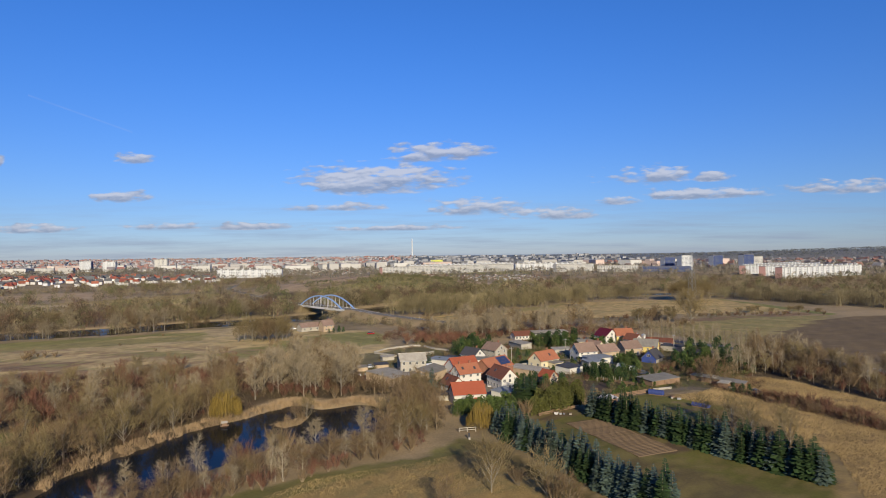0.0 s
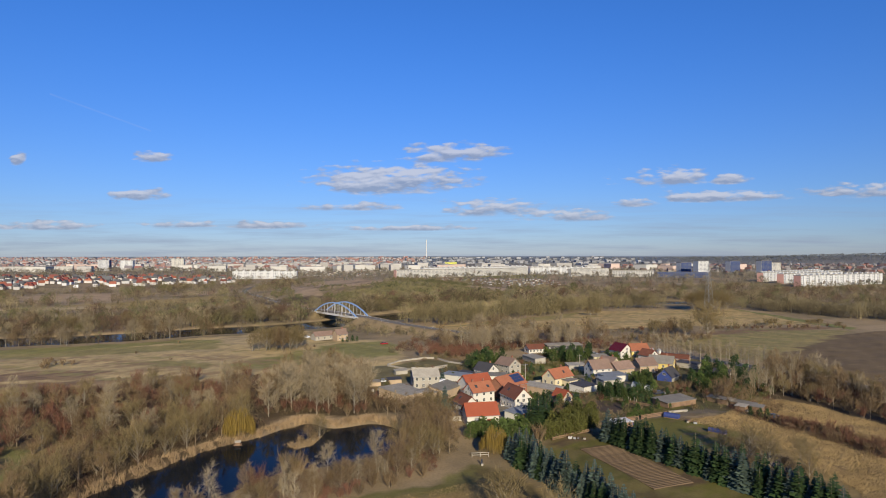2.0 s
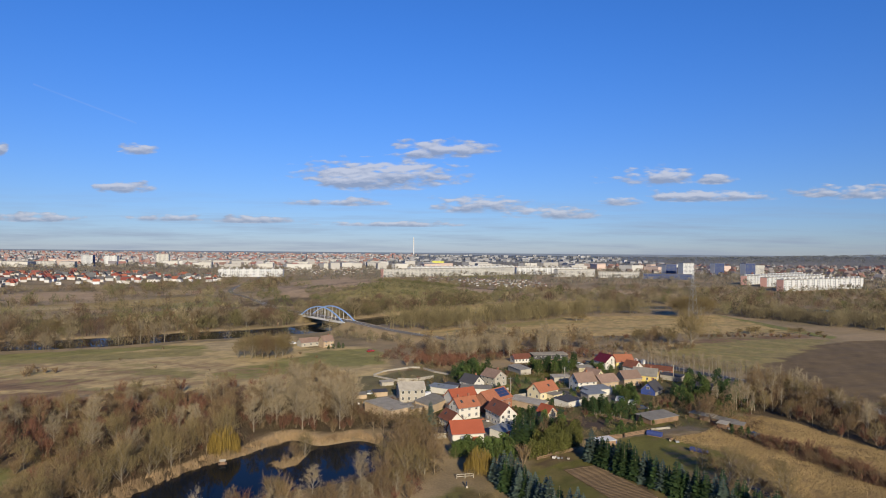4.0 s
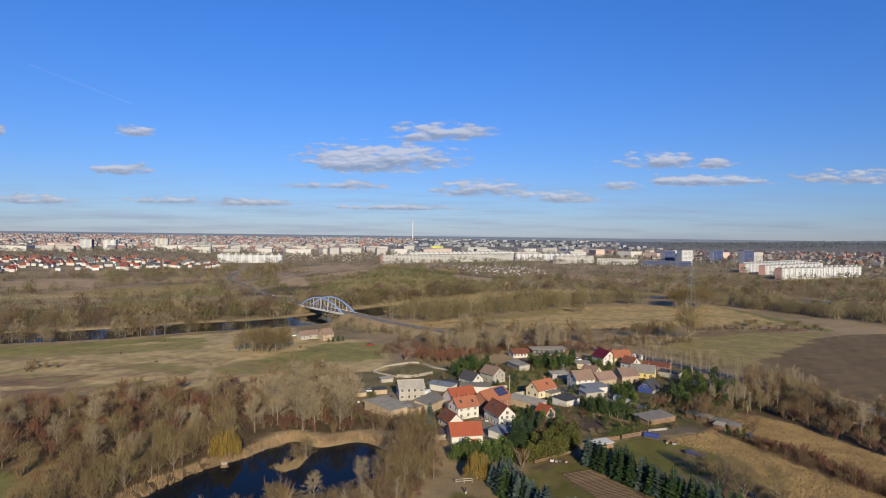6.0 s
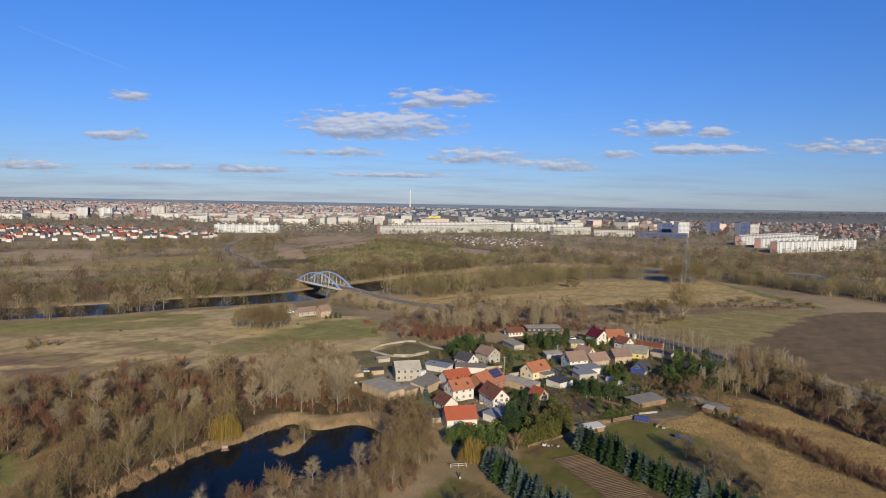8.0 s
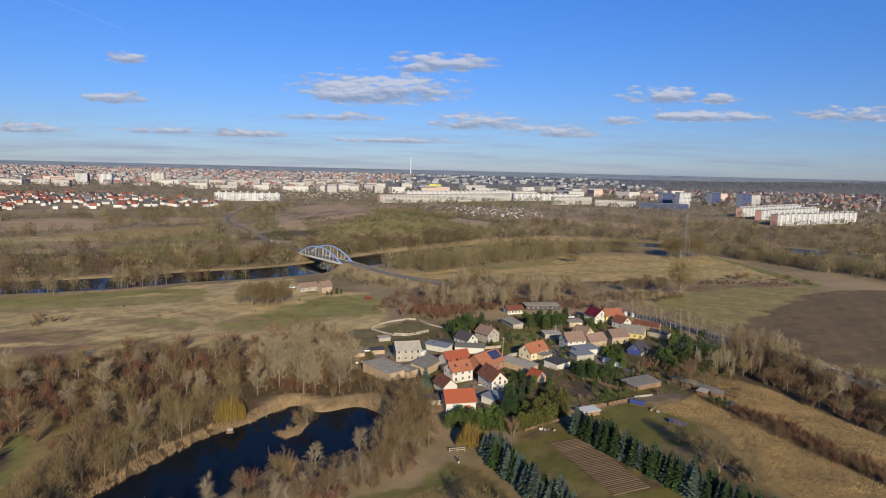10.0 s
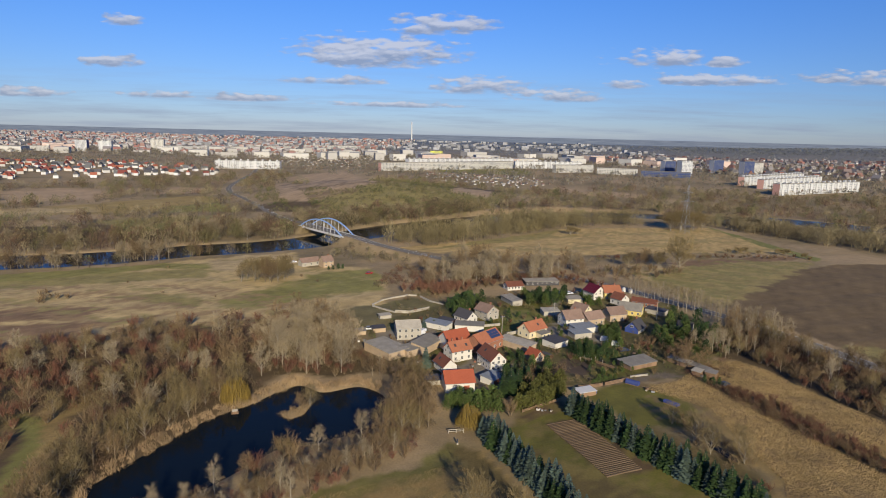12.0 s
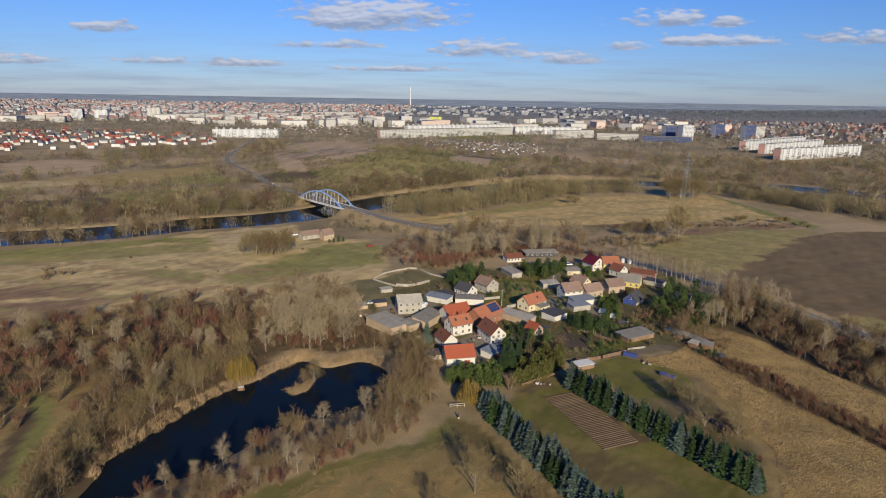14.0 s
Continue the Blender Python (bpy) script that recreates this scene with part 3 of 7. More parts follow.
COVERS = [   # colour, outline, softness of the edge
    (LITTER, [(-150, 100), (-88, 100), (-60, 205), (-30, 225), (-60, 300), (-110, 268), (-165, 215)], 6),
    (STRAW, [(-232, 304), (-174, 395), (-112, 432), (-94, 386), (-55, 389), (-37, 353), (-33, 300), (-57, 280), (-85, 265), (-110, 262), (-165, 210), (-330, 150), (-420, 250)], 4),
    (OLIVE, [(-290, 318), (-215, 350), (-150, 372), (-140, 352), (-210, 322), (-290, 290)], 5),
    (GREEN, [(-330, 300), (-232, 330), (-180, 368), (-135, 372), (-128, 385), (-185, 385), (-250, 345)], 4),
    (GREEN, [(-118, 300), (-100, 330), (-80, 372), (-52, 385), (-38, 350), (-42, 328), (-62, 318), (-80, 300), (-104, 288)], 6),
    (PALE, [(-128, 385), (-112, 425), (-140, 418), (-160, 395), (-145, 365), (-118, 368)], 4),
    (RUST, [(-210, 245), (-160, 262), (-128, 276), (-140, 262), (-175, 240), (-215, 225)], 5),
    (DRY, [(-30, 135), (-8, 148), (2, 158), (10, 158), (40, 100), (-30, 60), (-70, 100)], 3),
    ((0.150, 0.130, 0.038), [(-50, 121), (-28, 137.5), (-9, 149), (-2, 157), (1, 163), (5, 160), (4, 154), (-5, 143.5), (-25, 131), (-44, 115)], 2.5),
    (DULL, [(0, 160), (8, 158), (16, 144), (28, 122), (22, 120), (10, 142), (3, 152)], 2),
    (LAWN, [(14, 160), (27, 196), (40, 190), (50, 176), (74, 128), (60, 100), (40, 100)], 1.5),
    (DULL, [(18, 156), (24, 160), (36, 150), (50, 140), (62, 120), (60, 90), (40, 90)], 5),
    (SOIL, [(29, 176), (39.3, 180), (55, 152), (53, 150), (41, 146)], 0.6),
    (LITTER, [(20, 176), (30, 182), (40, 186), (36, 194), (24, 190)], 2),
    (LAWN, [(44, 198), (62, 210), (73, 206), (82, 190), (74, 176), (56, 176)], 2),
    (DRY, [(63, 206), (80, 212), (102, 236), (112, 236), (119.5, 227), (127, 202), (137, 180), (165, 128), (180, 100), (170, 60), (60, 60), (72, 127), (84, 150), (72, 165), (82, 186), (74, 204)], 3),
    (DULL, [(60, 176), (74, 158), (80, 152), (82, 146), (74, 130), (62, 150), (54, 172)], 3),
    (PLOUGHED, [(141, 318), (158, 343), (187, 386), (239, 424), (272, 442), (330, 456), (420, 330), (330, 100), (235, 90), (172, 235)], 2),
    (WARMSOIL, [(205, 190), (190, 260), (250, 330), (330, 360), (420, 330), (330, 100), (235, 90)], 14),
    (OLIVE, [(166, 256), (178, 262), (196, 216), (184, 212)], 6),
    (PALE, [(128, 402), (166, 404), (178, 420), (150, 430), (126, 416)], 4),
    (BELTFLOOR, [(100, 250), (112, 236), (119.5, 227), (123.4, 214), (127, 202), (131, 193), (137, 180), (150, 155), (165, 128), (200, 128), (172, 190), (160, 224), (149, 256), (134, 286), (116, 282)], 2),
    (MOTTLED, [(112, 395), (151, 416), (202, 455), (259, 446), (141, 318), (125, 330)], 6),
    (MEADOW, [(-44, 461), (31, 508), (103, 583), (248, 618), (268, 478), (216, 478), (177, 474), (134, 462), (60, 446), (10, 432)], 3),
    (PALE, [(104, 379), (112, 405), (120, 425), (139, 437), (145, 410), (123, 384)], 4),
    (RUST, [(150, 432), (190, 452), (250, 470), (258, 460), (200, 440), (160, 420)], 5),
    ((0.190, 0.185, 0.050), [(246, 632), (258, 576), (268, 493), (274, 466), (264, 452), (254, 480), (250, 575)], 2),
    (OLIVE, [(-30, 452), (31, 512), (70, 548), (100, 583), (80, 530), (30, 490)], 4),
    (GARDEN, [(-30, 215), (-25, 300), (60, 345), (115, 320), (118, 280), (104, 240), (84, 216), (50, 206), (20, 203), (0, 205)], 4),
    ((0.170, 0.138, 0.058), [(-60, 285), (-40, 302), (-28, 290), (-26, 264), (-42, 254), (-58, 266)], 4),
    (LAWN, [(8, 300), (40, 322), (54, 300), (32, 266), (14, 262)], 4),
    ((0.155, 0.128, 0.050), [(-38, 300), (-22, 320), (-6, 307), (-12, 298), (-26, 289)], 2),
    (PAVE, [(4, 210), (12, 204), (19, 211), (22, 232), (10, 234), (5, 224)], 1.5),
    ((0.175, 0.162, 0.048), [(20, 294), (30, 302), (48, 294), (42, 276), (26, 278)], 2.5),
    ((0.165, 0.150, 0.046), [(60, 250), (72, 240), (66, 228), (56, 236)], 2),
    (PAVE, [(-6, 218), (6, 224), (12, 234), (26, 226), (20, 212), (8, 208)], 2),
    (PAVE, [(50, 284), (57, 291), (69, 262), (63, 252), (56, 262)], 1),
    (PAVE, [(20, 246), (33, 261), (46, 276), (56, 270), (50, 261), (38, 250), (27, 242)], 1.5),
    (PAVE, [(-33, 262), (-30, 240), (-12, 240), (-6, 262), (-12, 272), (-26, 262)], 2),
    (PAVE, [(44, 276), (50, 282), (48, 306), (60, 338), (82, 345), (82, 340), (62, 332), (52, 306), (54, 280)], 1.5),
    (LAWN, [(46, 234), (58, 250), (66, 240), (78, 230), (66, 214), (52, 214)], 2.5),
    ((0.150, 0.118, 0.080), [(60, 214), (80, 222), (84, 218), (64, 210), (52, 205)], 1.2),
    (DARKSOIL, [(37, 224), (47, 234), (56, 226), (47, 213)], 1.5),
    (DARKSOIL, [(54, 228), (60, 234), (64, 228), (58, 222)], 1.0),
    (SOIL, [(24, 184), (36, 192), (40, 187), (30, 181)], 1.5),
    (DRY, [(-97, 108), (-104, 128), (-112, 150), (-121, 168), (-123, 194), (-140, 214), (-132, 218), (-115, 192), (-110, 165), (-101, 141), (-92, 112), (-84, 100), (-150, 100), (-140, 140), (-126, 172), (-124, 165), (-110, 128)], 3),
    (RUST, [(-193, 250), (-162, 260), (-153, 245), (-151, 225), (-170, 218)], 4),
    (TRACK, [(-120, 170), (-110, 154), (-105, 141), (-99, 128), (-91, 112), (-98, 110), (-105, 128), (-111, 143), (-116, 156), (-128, 170)], 1.2),
    (OLIVE, [(-122, 300), (-150, 312), (-180, 300), (-150, 294), (-125, 288)], 4),
    (RUST, [(-230, 262), (-185, 285), (-160, 283), (-165, 268), (-200, 255)], 5),
    (HEATH, [(-251, 1073), (-208, 1129), (-124, 952), (-103, 858), (-120, 780), (-138, 749), (-191, 815)], 14),
    (HEATH, [(-281, 963), (-262, 990), (-215, 840), (-165, 700), (-136, 618), (-160, 640), (-200, 720)], 10),
    (TAN, [(-420, 640), (-330, 780), (-260, 740), (-330, 600), (-480, 560)], 14),
    (PALE, [(-215, 1010), (-190, 1060), (-150, 960), (-160, 900)], 10),
    (OLIVE, [(-150, 690), (-140, 745), (-100, 850), (-90, 930), (40, 900), (60, 800), (40, 700), (-60, 600), (-110, 570)], 14),
    (LITTER, [(-230, 640), (-200, 700), (-150, 700), (-140, 620)], 14),
    (LITTER, [(-40, 880), (60, 880), (80, 960), (-60, 980)], 16),
    (PALE, [(-520, 560), (-400, 640), (-360, 620), (-440, 540)], 14),
    (LITTER, [(-420, 480), (-300, 540), (-250, 500), (-330, 440)], 14),
    (GREEN, [(-46, 1393), (164, 1391), (180, 1600), (-60, 1600)], 8),
    (HEATH, [(-490, 665), (-435, 700), (-400, 735), (-465, 825), (-531, 839), (-570, 775)], 10),
    (HEATH, [(-380, 790), (-334, 814), (-350, 893), (-402, 884)], 10),
    (GREEN, [(-297, 615), (-216, 637), (-262, 700), (-312, 668)], 10),
    (HEATH, [(-250, 850), (-190, 790), (-150, 820), (-133, 1060), (-240, 1340), (-290, 1240), (-300, 1100), (-220, 940)], 10),
    (HEATH, [(-8, 800), (42, 790), (58, 915), (0, 950)], 10),
    (HEATH, [(208, 945), (255, 890), (303, 961), (234, 1024)], 10),
    (HEATH, [(156, 960), (203, 905), (214, 994), (178, 1070)], 10),
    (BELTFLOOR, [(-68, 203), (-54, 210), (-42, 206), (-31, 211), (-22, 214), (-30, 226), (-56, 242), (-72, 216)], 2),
    (OLIVE, [(-330, 560), (-230, 610), (-170, 560), (-260, 500)], 12),
]


MOTTLES = [   # colour, outline, size of the patches, how rare they are
    ((0.225, 0.192, 0.062), [(112, 395), (151, 416), (202, 455), (259, 446), (187, 386), (150, 330), (141, 318), (125, 330)], 16, 0.0),
    ((0.30, 0.23, 0.085), [(-44, 461), (31, 508), (103, 583), (248, 618), (268, 478), (177, 474), (60, 446)], 30, 0.25),
    ((0.30, 0.195, 0.095), [(-330, 200), (-240, 320), (-110, 335), (-60, 300), (-85, 265), (-165, 210)], 20, 0.2),
    ((0.30, 0.24, 0.088), [(-330, 250), (-232, 330), (-110, 432), (-40, 350), (-60, 285), (-165, 225)], 26, 0.6),
    ((0.20, 0.155, 0.060), [(-50, 108), (-30, 135), (2, 156), (24, 116), (40, 100), (-30, 80)], 9, 0.15),
    ((0.175, 0.135, 0.042), [(14, 160), (27, 196), (50, 176), (74, 128), (60, 100), (40, 100)], 11, 0.1),
    ((0.19, 0.128, 0.060), [(60, 206), (112, 240), (137, 180), (180, 100), (76, 110)], 12, 0.3),
    ((0.20, 0.135, 0.075), [(-281, 963), (-208, 1129), (-103, 858), (-138, 640)], 45, 0.0),
]


def cover(px, py):
    """Base colour of the ground at each point, with distance haze painted in."""
    n1, n2 = wobble(px, py, 140, 3), wobble(px, py, 37, 4)
    k = np.clip(0.5 + 0.5 * n1 + 0.25 * n2, 0, 1)[:, None]
    col = np.array((0.37, 0.262, 0.140)) * k + np.array((0.20, 0.150, 0.075)) * (1 - k)
    # haze put into the colour: ground turns blue-grey from 1.5 to 4 km
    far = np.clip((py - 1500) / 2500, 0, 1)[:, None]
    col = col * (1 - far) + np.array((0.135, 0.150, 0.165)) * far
    for colour, poly, soft in COVERS:
        xs, ys = [p[0] for p in poly], [p[1] for p in poly]
        sel = (px > min(xs) - 15) & (px < max(xs) + 15) & (py > min(ys) - 15) & (py < max(ys) + 15)
        x, y = px[sel], py[sel]
        x2 = x + soft * 0.6 * wobble(x, y, 14, 11)
        y2 = y + soft * 0.6 * wobble(x, y, 14, 12)
        w = np.zeros(x.shape)
        for ox, oy in ((0, 0), (0.5, 0.3), (-0.5, -0.3), (0.3, -0.5), (-0.3, 0.5)):
            w += inside(x2 + ox * soft * 0.5, y2 + oy * soft * 0.5, poly) / 5
        patch = 1 + 0.13 * wobble(x, y, 23, len(xs) + 31) + 0.09 * wobble(x, y, 6, 33) + 0.05 * wobble(x, y, 2.7, 35)
        col[sel] = col[sel] * (1 - w[:, None]) + (np.array(colour)[None] * patch[:, None]) * w[:, None]
    # ragged patches of other growth over the open land
    for colour, poly, size, level in MOTTLES:
        xs, ys = [p[0] for p in poly], [p[1] for p in poly]
        sel = (px > min(xs)) & (px < max(xs)) & (py > min(ys)) & (py < max(ys))
        x, y = px[sel], py[sel]
        n = wobble(x, y, size, len(xs) + 51) + 0.7 * wobble(x, y, size * 0.37, 57) + 0.4 * wobble(x, y, size * 0.15, 59)
        w = np.clip((n - level) * 3, 0, 0.85) * inside(x, y, poly)
        col[sel] = col[sel] * (1 - w[:, None]) + np.array(colour)[None] * w[:, None]
    return np.clip(col, 0.01, 1)


def spaced(lo, hi, step, far_lo, far_hi, grow):
    a = list(np.arange(lo, hi, step))
    s = step
    while a[-1] < far_hi:
        s *= grow
        a.append(a[-1] + s)
    s = step
    while a[0] > far_lo:
        s *= grow
        a.insert(0, a[0] - s)
    return np.array(a)


def build_ground():
    xs = spaced(-262, 280, 1.9, -4900, 4900, 1.075)
    ys = spaced(102, 490, 1.9, -1500, 4870, 1.045)
    gx, gy = np.meshgrid(xs, ys)
    px, py = gx.ravel(), gy.ravel()
    verts = np.stack([px, py, height(px, py)], 1)
    nx, ny = len(xs), len(ys)
    i = (np.arange(ny - 1)[:, None] * nx + np.arange(nx - 1)[None]).ravel()
    faces = np.stack([i, i + 1, i + nx + 1, i + nx], 1)
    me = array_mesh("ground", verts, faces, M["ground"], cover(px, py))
    me.polygons.foreach_set("use_smooth", np.ones(len(faces), bool))
    tagged(new("ground", me), "wide floodplain of dry grass, meadows and ploughed soil", "ground", kind="structure")


def sheet(name, poly, z, mat, label, category):
    bm = bmesh.new()
    f = bm.faces.new([bm.verts.new((x, y, z)) for x, y in poly])
    if f.calc_area() and f.normal.z < 0:
        bmesh.ops.reverse_faces(bm, faces=[f])
    f.normal_update()
    bmesh.ops.triangulate(bm, faces=bm.faces[:])
    me = bpy.data.meshes.new(name)
    bm.to_mesh(me)
    bm.free()
    me.materials.append(mat)
    return tagged(new(name, me), label, category, kind="structure")


def offset_line(line, d):
    out = []
    for i, p in enumerate(line):
        a, b = Vector(line[max(i - 1, 0)]), Vector(line[min(i + 1, len(line) - 1)])
        t = (b - a).normalized()
        out.append((p[0] - t.y * d, p[1] + t.x * d))
    return out


def smooth_line(line, step):
    """Catmull-Rom through the points, about every step metres."""
    pts = [Vector(p) for p in line]
    out = []
    for i in range(len(pts) - 1):
        p0, p1, p2, p3 = pts[max(i - 1, 0)], pts[i], pts[i + 1], pts[min(i + 2, len(pts) - 1)]
        n = max(1, int((p2 - p1).length / step))
        for k in range(n):
            t = k / n
            out.append(tuple(0.5 * (2 * p1 + (p2 - p0) * t + (2 * p0 - 5 * p1 + 4 * p2 - p3) * t * t + (3 * p1 - p0 - 3 * p2 + p3) * t ** 3)))
    return out + [tuple(pts[-1])]


ROAD = smooth_line(ROAD, 14)
build_ground()
sheet("water_pond", [(-88, 90), (-88, 150), (-80, 165), (-70, 182), (-52, 206), (-30, 207), (-14, 190), (-15, 172), (-28, 158), (-48, 143), (-62, 124), (-72, 108), (-78, 90)],
      -0.5, M["water"], "dark still pond with blue sky reflection", "pond")
_n, _f = offset_line(RIVER, 26), offset_line(RIVER, -26)
sheet("water_river", _n + _f[::-1], -0.7, M["water"], "dark blue slow river between wooded banks", "river")


def ribbon(line, half, lift, zfun):
    a, b = offset_line(line, half), offset_line(line, -half)
    pts = np.array([p for q in zip(a, b) for p in q])
    z = np.array([zfun(x, y) for q in line for x, y in (q, q)]) + lift
    i = np.arange(0, len(pts) - 2, 2)
    return np.column_stack([pts, z]), np.stack([i, i + 1, i + 3, i + 2], 1)


def road_z(x, y):
    bd = math.hypot(x - BRIDGE_MID.x, y - BRIDGE_MID.y)
    return 5.6 * min(1, max(0, 1 - (bd - 40) / 130)) + 0.15 + 16 * math.exp(-(((x + 120) / 120) ** 2 + ((y - 850) / 170) ** 2))


v, f = ribbon(ROAD, 3.6, 0.12, road_z)
road = tagged(new("road", array_mesh("road", v, f, M["asphalt"])), "two-lane grey asphalt country road", "road", kind="structure")
for side in (-3.3, 3.3, 0.0):
    line = offset_line(ROAD, side)
    v, f = ribbon(line, 0.09, 0.135, road_z)
    if side == 0.0:
        f = f[::2]
    part("road_marking", array_mesh("road_marking", v, f, M["paint"]), None, road, "white line")


# ---- trees ----
def rvec(r, up=0.0):
    a, z = r.uniform(0, math.tau), r.uniform(-1, 1)
    s = math.sqrt(1 - z * z)
    return Vector((s * math.cos(a), s * math.sin(a), z + up)).normalized()


def blade(bm, p, d, length, width, r, kite=False):
    side = d.cross(rvec(r)).normalized() * width / 2
    if kite:
        m = p + d * length * 0.45
        vs = [bm.verts.new(q) for q in (p, m + side, p + d * length, m - side)]
    else:
        vs = [bm.verts.new(q) for q in (p - side, p + side, p + d * length)]
    bm.faces.new(vs)


def bare_tree_meshes(seed, tall=12.0, spread=4.0, fork=0.2, limbs=13, twigs=860, twig_len=1.95, twig_w=0.085, upright=0.8, trunk_r=0.22, bark="bark", twig="twig", droop=0.0):
    """Trunk with limbs, and a crown of side branches and twigs."""
    r = random.Random(seed)
    wood, crown = bmesh.new(), bmesh.new()
    top = Vector((r.uniform(-0.6, 0.6), r.uniform(-0.6, 0.6), tall * 0.86))
    trunk = [Vector((0, 0, -0.4)), top * 0.3 + rvec(r) * 0.15, top * 0.6 + rvec(r) * 0.25, top]
    tube(wood, trunk, [trunk_r, trunk_r * 0.75, trunk_r * 0.45, trunk_r * 0.12], 6)
    sites = []
    for k in range(limbs):
        t = fork + (0.95 - fork) * (k + r.random()) / limbs
        i = min(int(t * 3), 2)
        p = trunk[i].lerp(trunk[i + 1], t * 3 - i)
        a = k * 2.4 + r.uniform(-0.4, 0.4)
        length = spread * (1.15 - 0.65 * t) * r.uniform(0.75, 1.25)
        d = Vector((math.cos(a), math.sin(a), upright + r.uniform(-0.1, 0.4))).normalized()
        q1 = p + d * length * 0.5
        q2 = q1 + (d + Vector((0, 0, 0.35 - droop))).normalized() * length * 0.55
        rad = trunk_r * 0.55 * (1.1 - 0.6 * t)
        tube(wood, [p, q1, q2], [rad, rad * 0.6, rad * 0.2], 4)
        sites += [(q1, d, length), (q2, d, length)]
        for _ in range(6):
            s = r.uniform(0.25, 1.0)
            b = p.lerp(q1, s * 2) if s < 0.5 else q1.lerp(q2, s * 2 - 1)
            e = (d + rvec(r, 0.25) * 1.1).normalized()
            ln = length * r.uniform(0.3, 0.6)
            c = b + e * ln
            tube(crown, [b, c], [rad * 0.35, 0.02], 3)
            sites += [(b.lerp(c, 0.5), e, ln), (c, e, ln), (c, e, ln)]
    for _ in range(twigs):
        p, d, ln = r.choice(sites)
        e = (d * 0.75 + Vector((0, 0, 0.35 - droop)) + rvec(r) * 0.75).normalized()
        blade(crown, p + rvec(r) * ln * 0.26, e, twig_len * r.uniform(0.5, 1.3), twig_w * r.uniform(0.7, 1.4), r)
    return mesh_of("trunk", wood, M[bark]), mesh_of("crown", crown, M[twig])


def shrub_meshes(seed, tall=4.0, spread=2.2, stems=14, twigs=420, twig="twig", w=0.11):
    r = random.Random(seed)
    wood, crown = bmesh.new(), bmesh.new()
    for k in range(stems):
        a, lean = r.uniform(0, math.tau), r.uniform(0.1, 1.0)
        d = Vector((math.cos(a) * lean * spread / tall, math.sin(a) * lean * spread / tall, 1)).normalized()
        ln = tall * r.uniform(0.6, 1.0)
        p = Vector((math.cos(a), math.sin(a), -0.1)) * 0.25
        tube(wood, [p, p + d * ln * 0.5 + rvec(r) * 0.15, p + d * ln], [0.06, 0.04, 0.012], 3)
        for _ in range(twigs // stems):
            s = r.uniform(0.25, 1.0)
            blade(crown, p + d * ln * s, (d + rvec(r, 0.2) * 0.7).normalized(), r.uniform(0.6, 1.7) * tall / 4, w * r.uniform(0.7, 1.5), r)
    return mesh_of("stem", wood, M["bark"]), mesh_of("crown", crown, M[twig])


def spruce_meshes(seed, tall=9.5, spread=3.1, needle="needle"):
    r = random.Random(seed)
    wood, crown = bmesh.new(), bmesh.new()
    tube(wood, [Vector((0, 0, -0.3)), Vector((0, 0, tall * 0.5)), Vector((0, 0, tall * 0.98))], [0.16, 0.1, 0.02], 6)
    levels = 26
    for k in range(levels):
        t = (k + r.random()) / levels
        z = 0.3 + t * (tall - 0.4)
        rad = spread * (1 - t) ** 0.85 * r.uniform(0.85, 1.12) + 0.12
        n = max(6, int(13 * (1 - t * 0.5)))
        for j in range(n):
            a = j / n * math.tau + k * 1.1 + r.uniform(-0.25, 0.25)
            ln = rad * r.uniform(0.75, 1.15)
            d = Vector((math.cos(a), math.sin(a), -0.28 + 0.5 * t)).normalized()
            side = Vector((-math.sin(a), math.cos(a), r.uniform(-0.35, 0.35))) * (0.16 + 0.22 * ln)
            base, tip = Vector((0, 0, z)), Vector((0, 0, z)) + d * ln
            mid = base.lerp(tip, 0.6) - Vector((0, 0, 0.08))
            vs = [crown.verts.new(q) for q in (base, mid + side, tip, mid - side)]
            crown.faces.new(vs)
    return mesh_of("trunk", wood, M["bark"]), mesh_of("crown", crown, M[needle])


def evergreen_meshes(seed, tall=6.0, spread=2.6, leaves=900, leaf="leaf", size=0.52):
    """Trunk with short limbs and many leaf sprays over several uneven lobes."""
    r = random.Random(seed)
    wood, crown = bmesh.new(), bmesh.new()
    tube(wood, [Vector((0, 0, -0.3)), Vector((0.1, 0, tall * 0.4)), Vector((0, 0.1, tall * 0.8))], [0.18, 0.12, 0.04], 6)
    lobes = []
    for k in range(12):
        a, t = k * 2.4, 0.12 + 0.76 * k / 11
        w = spread * (1.05 - 0.75 * t)
        c = Vector((math.cos(a) * w * 0.55, math.sin(a) * w * 0.55, tall * t))
        lobes.append((c, max(0.7, w * 0.6)))
        tube(wood, [Vector((0, 0, c.z * 0.6)), c], [0.06, 0.02], 3)
    for _ in range(leaves):
        c, w = r.choice(lobes)
        n = rvec(r, 0.25)
        p = c + Vector((n.x * w, n.y * w, n.z * w * 1.1)) * r.uniform(0.6, 1.1)
        blade(crown, p, (n + rvec(r) * 0.8).normalized(), size * r.uniform(0.7, 1.5), size * r.uniform(0.5, 0.9), r, True)
    return mesh_of("trunk", wood, M["bark"]), mesh_of("crown", crown, M[leaf])


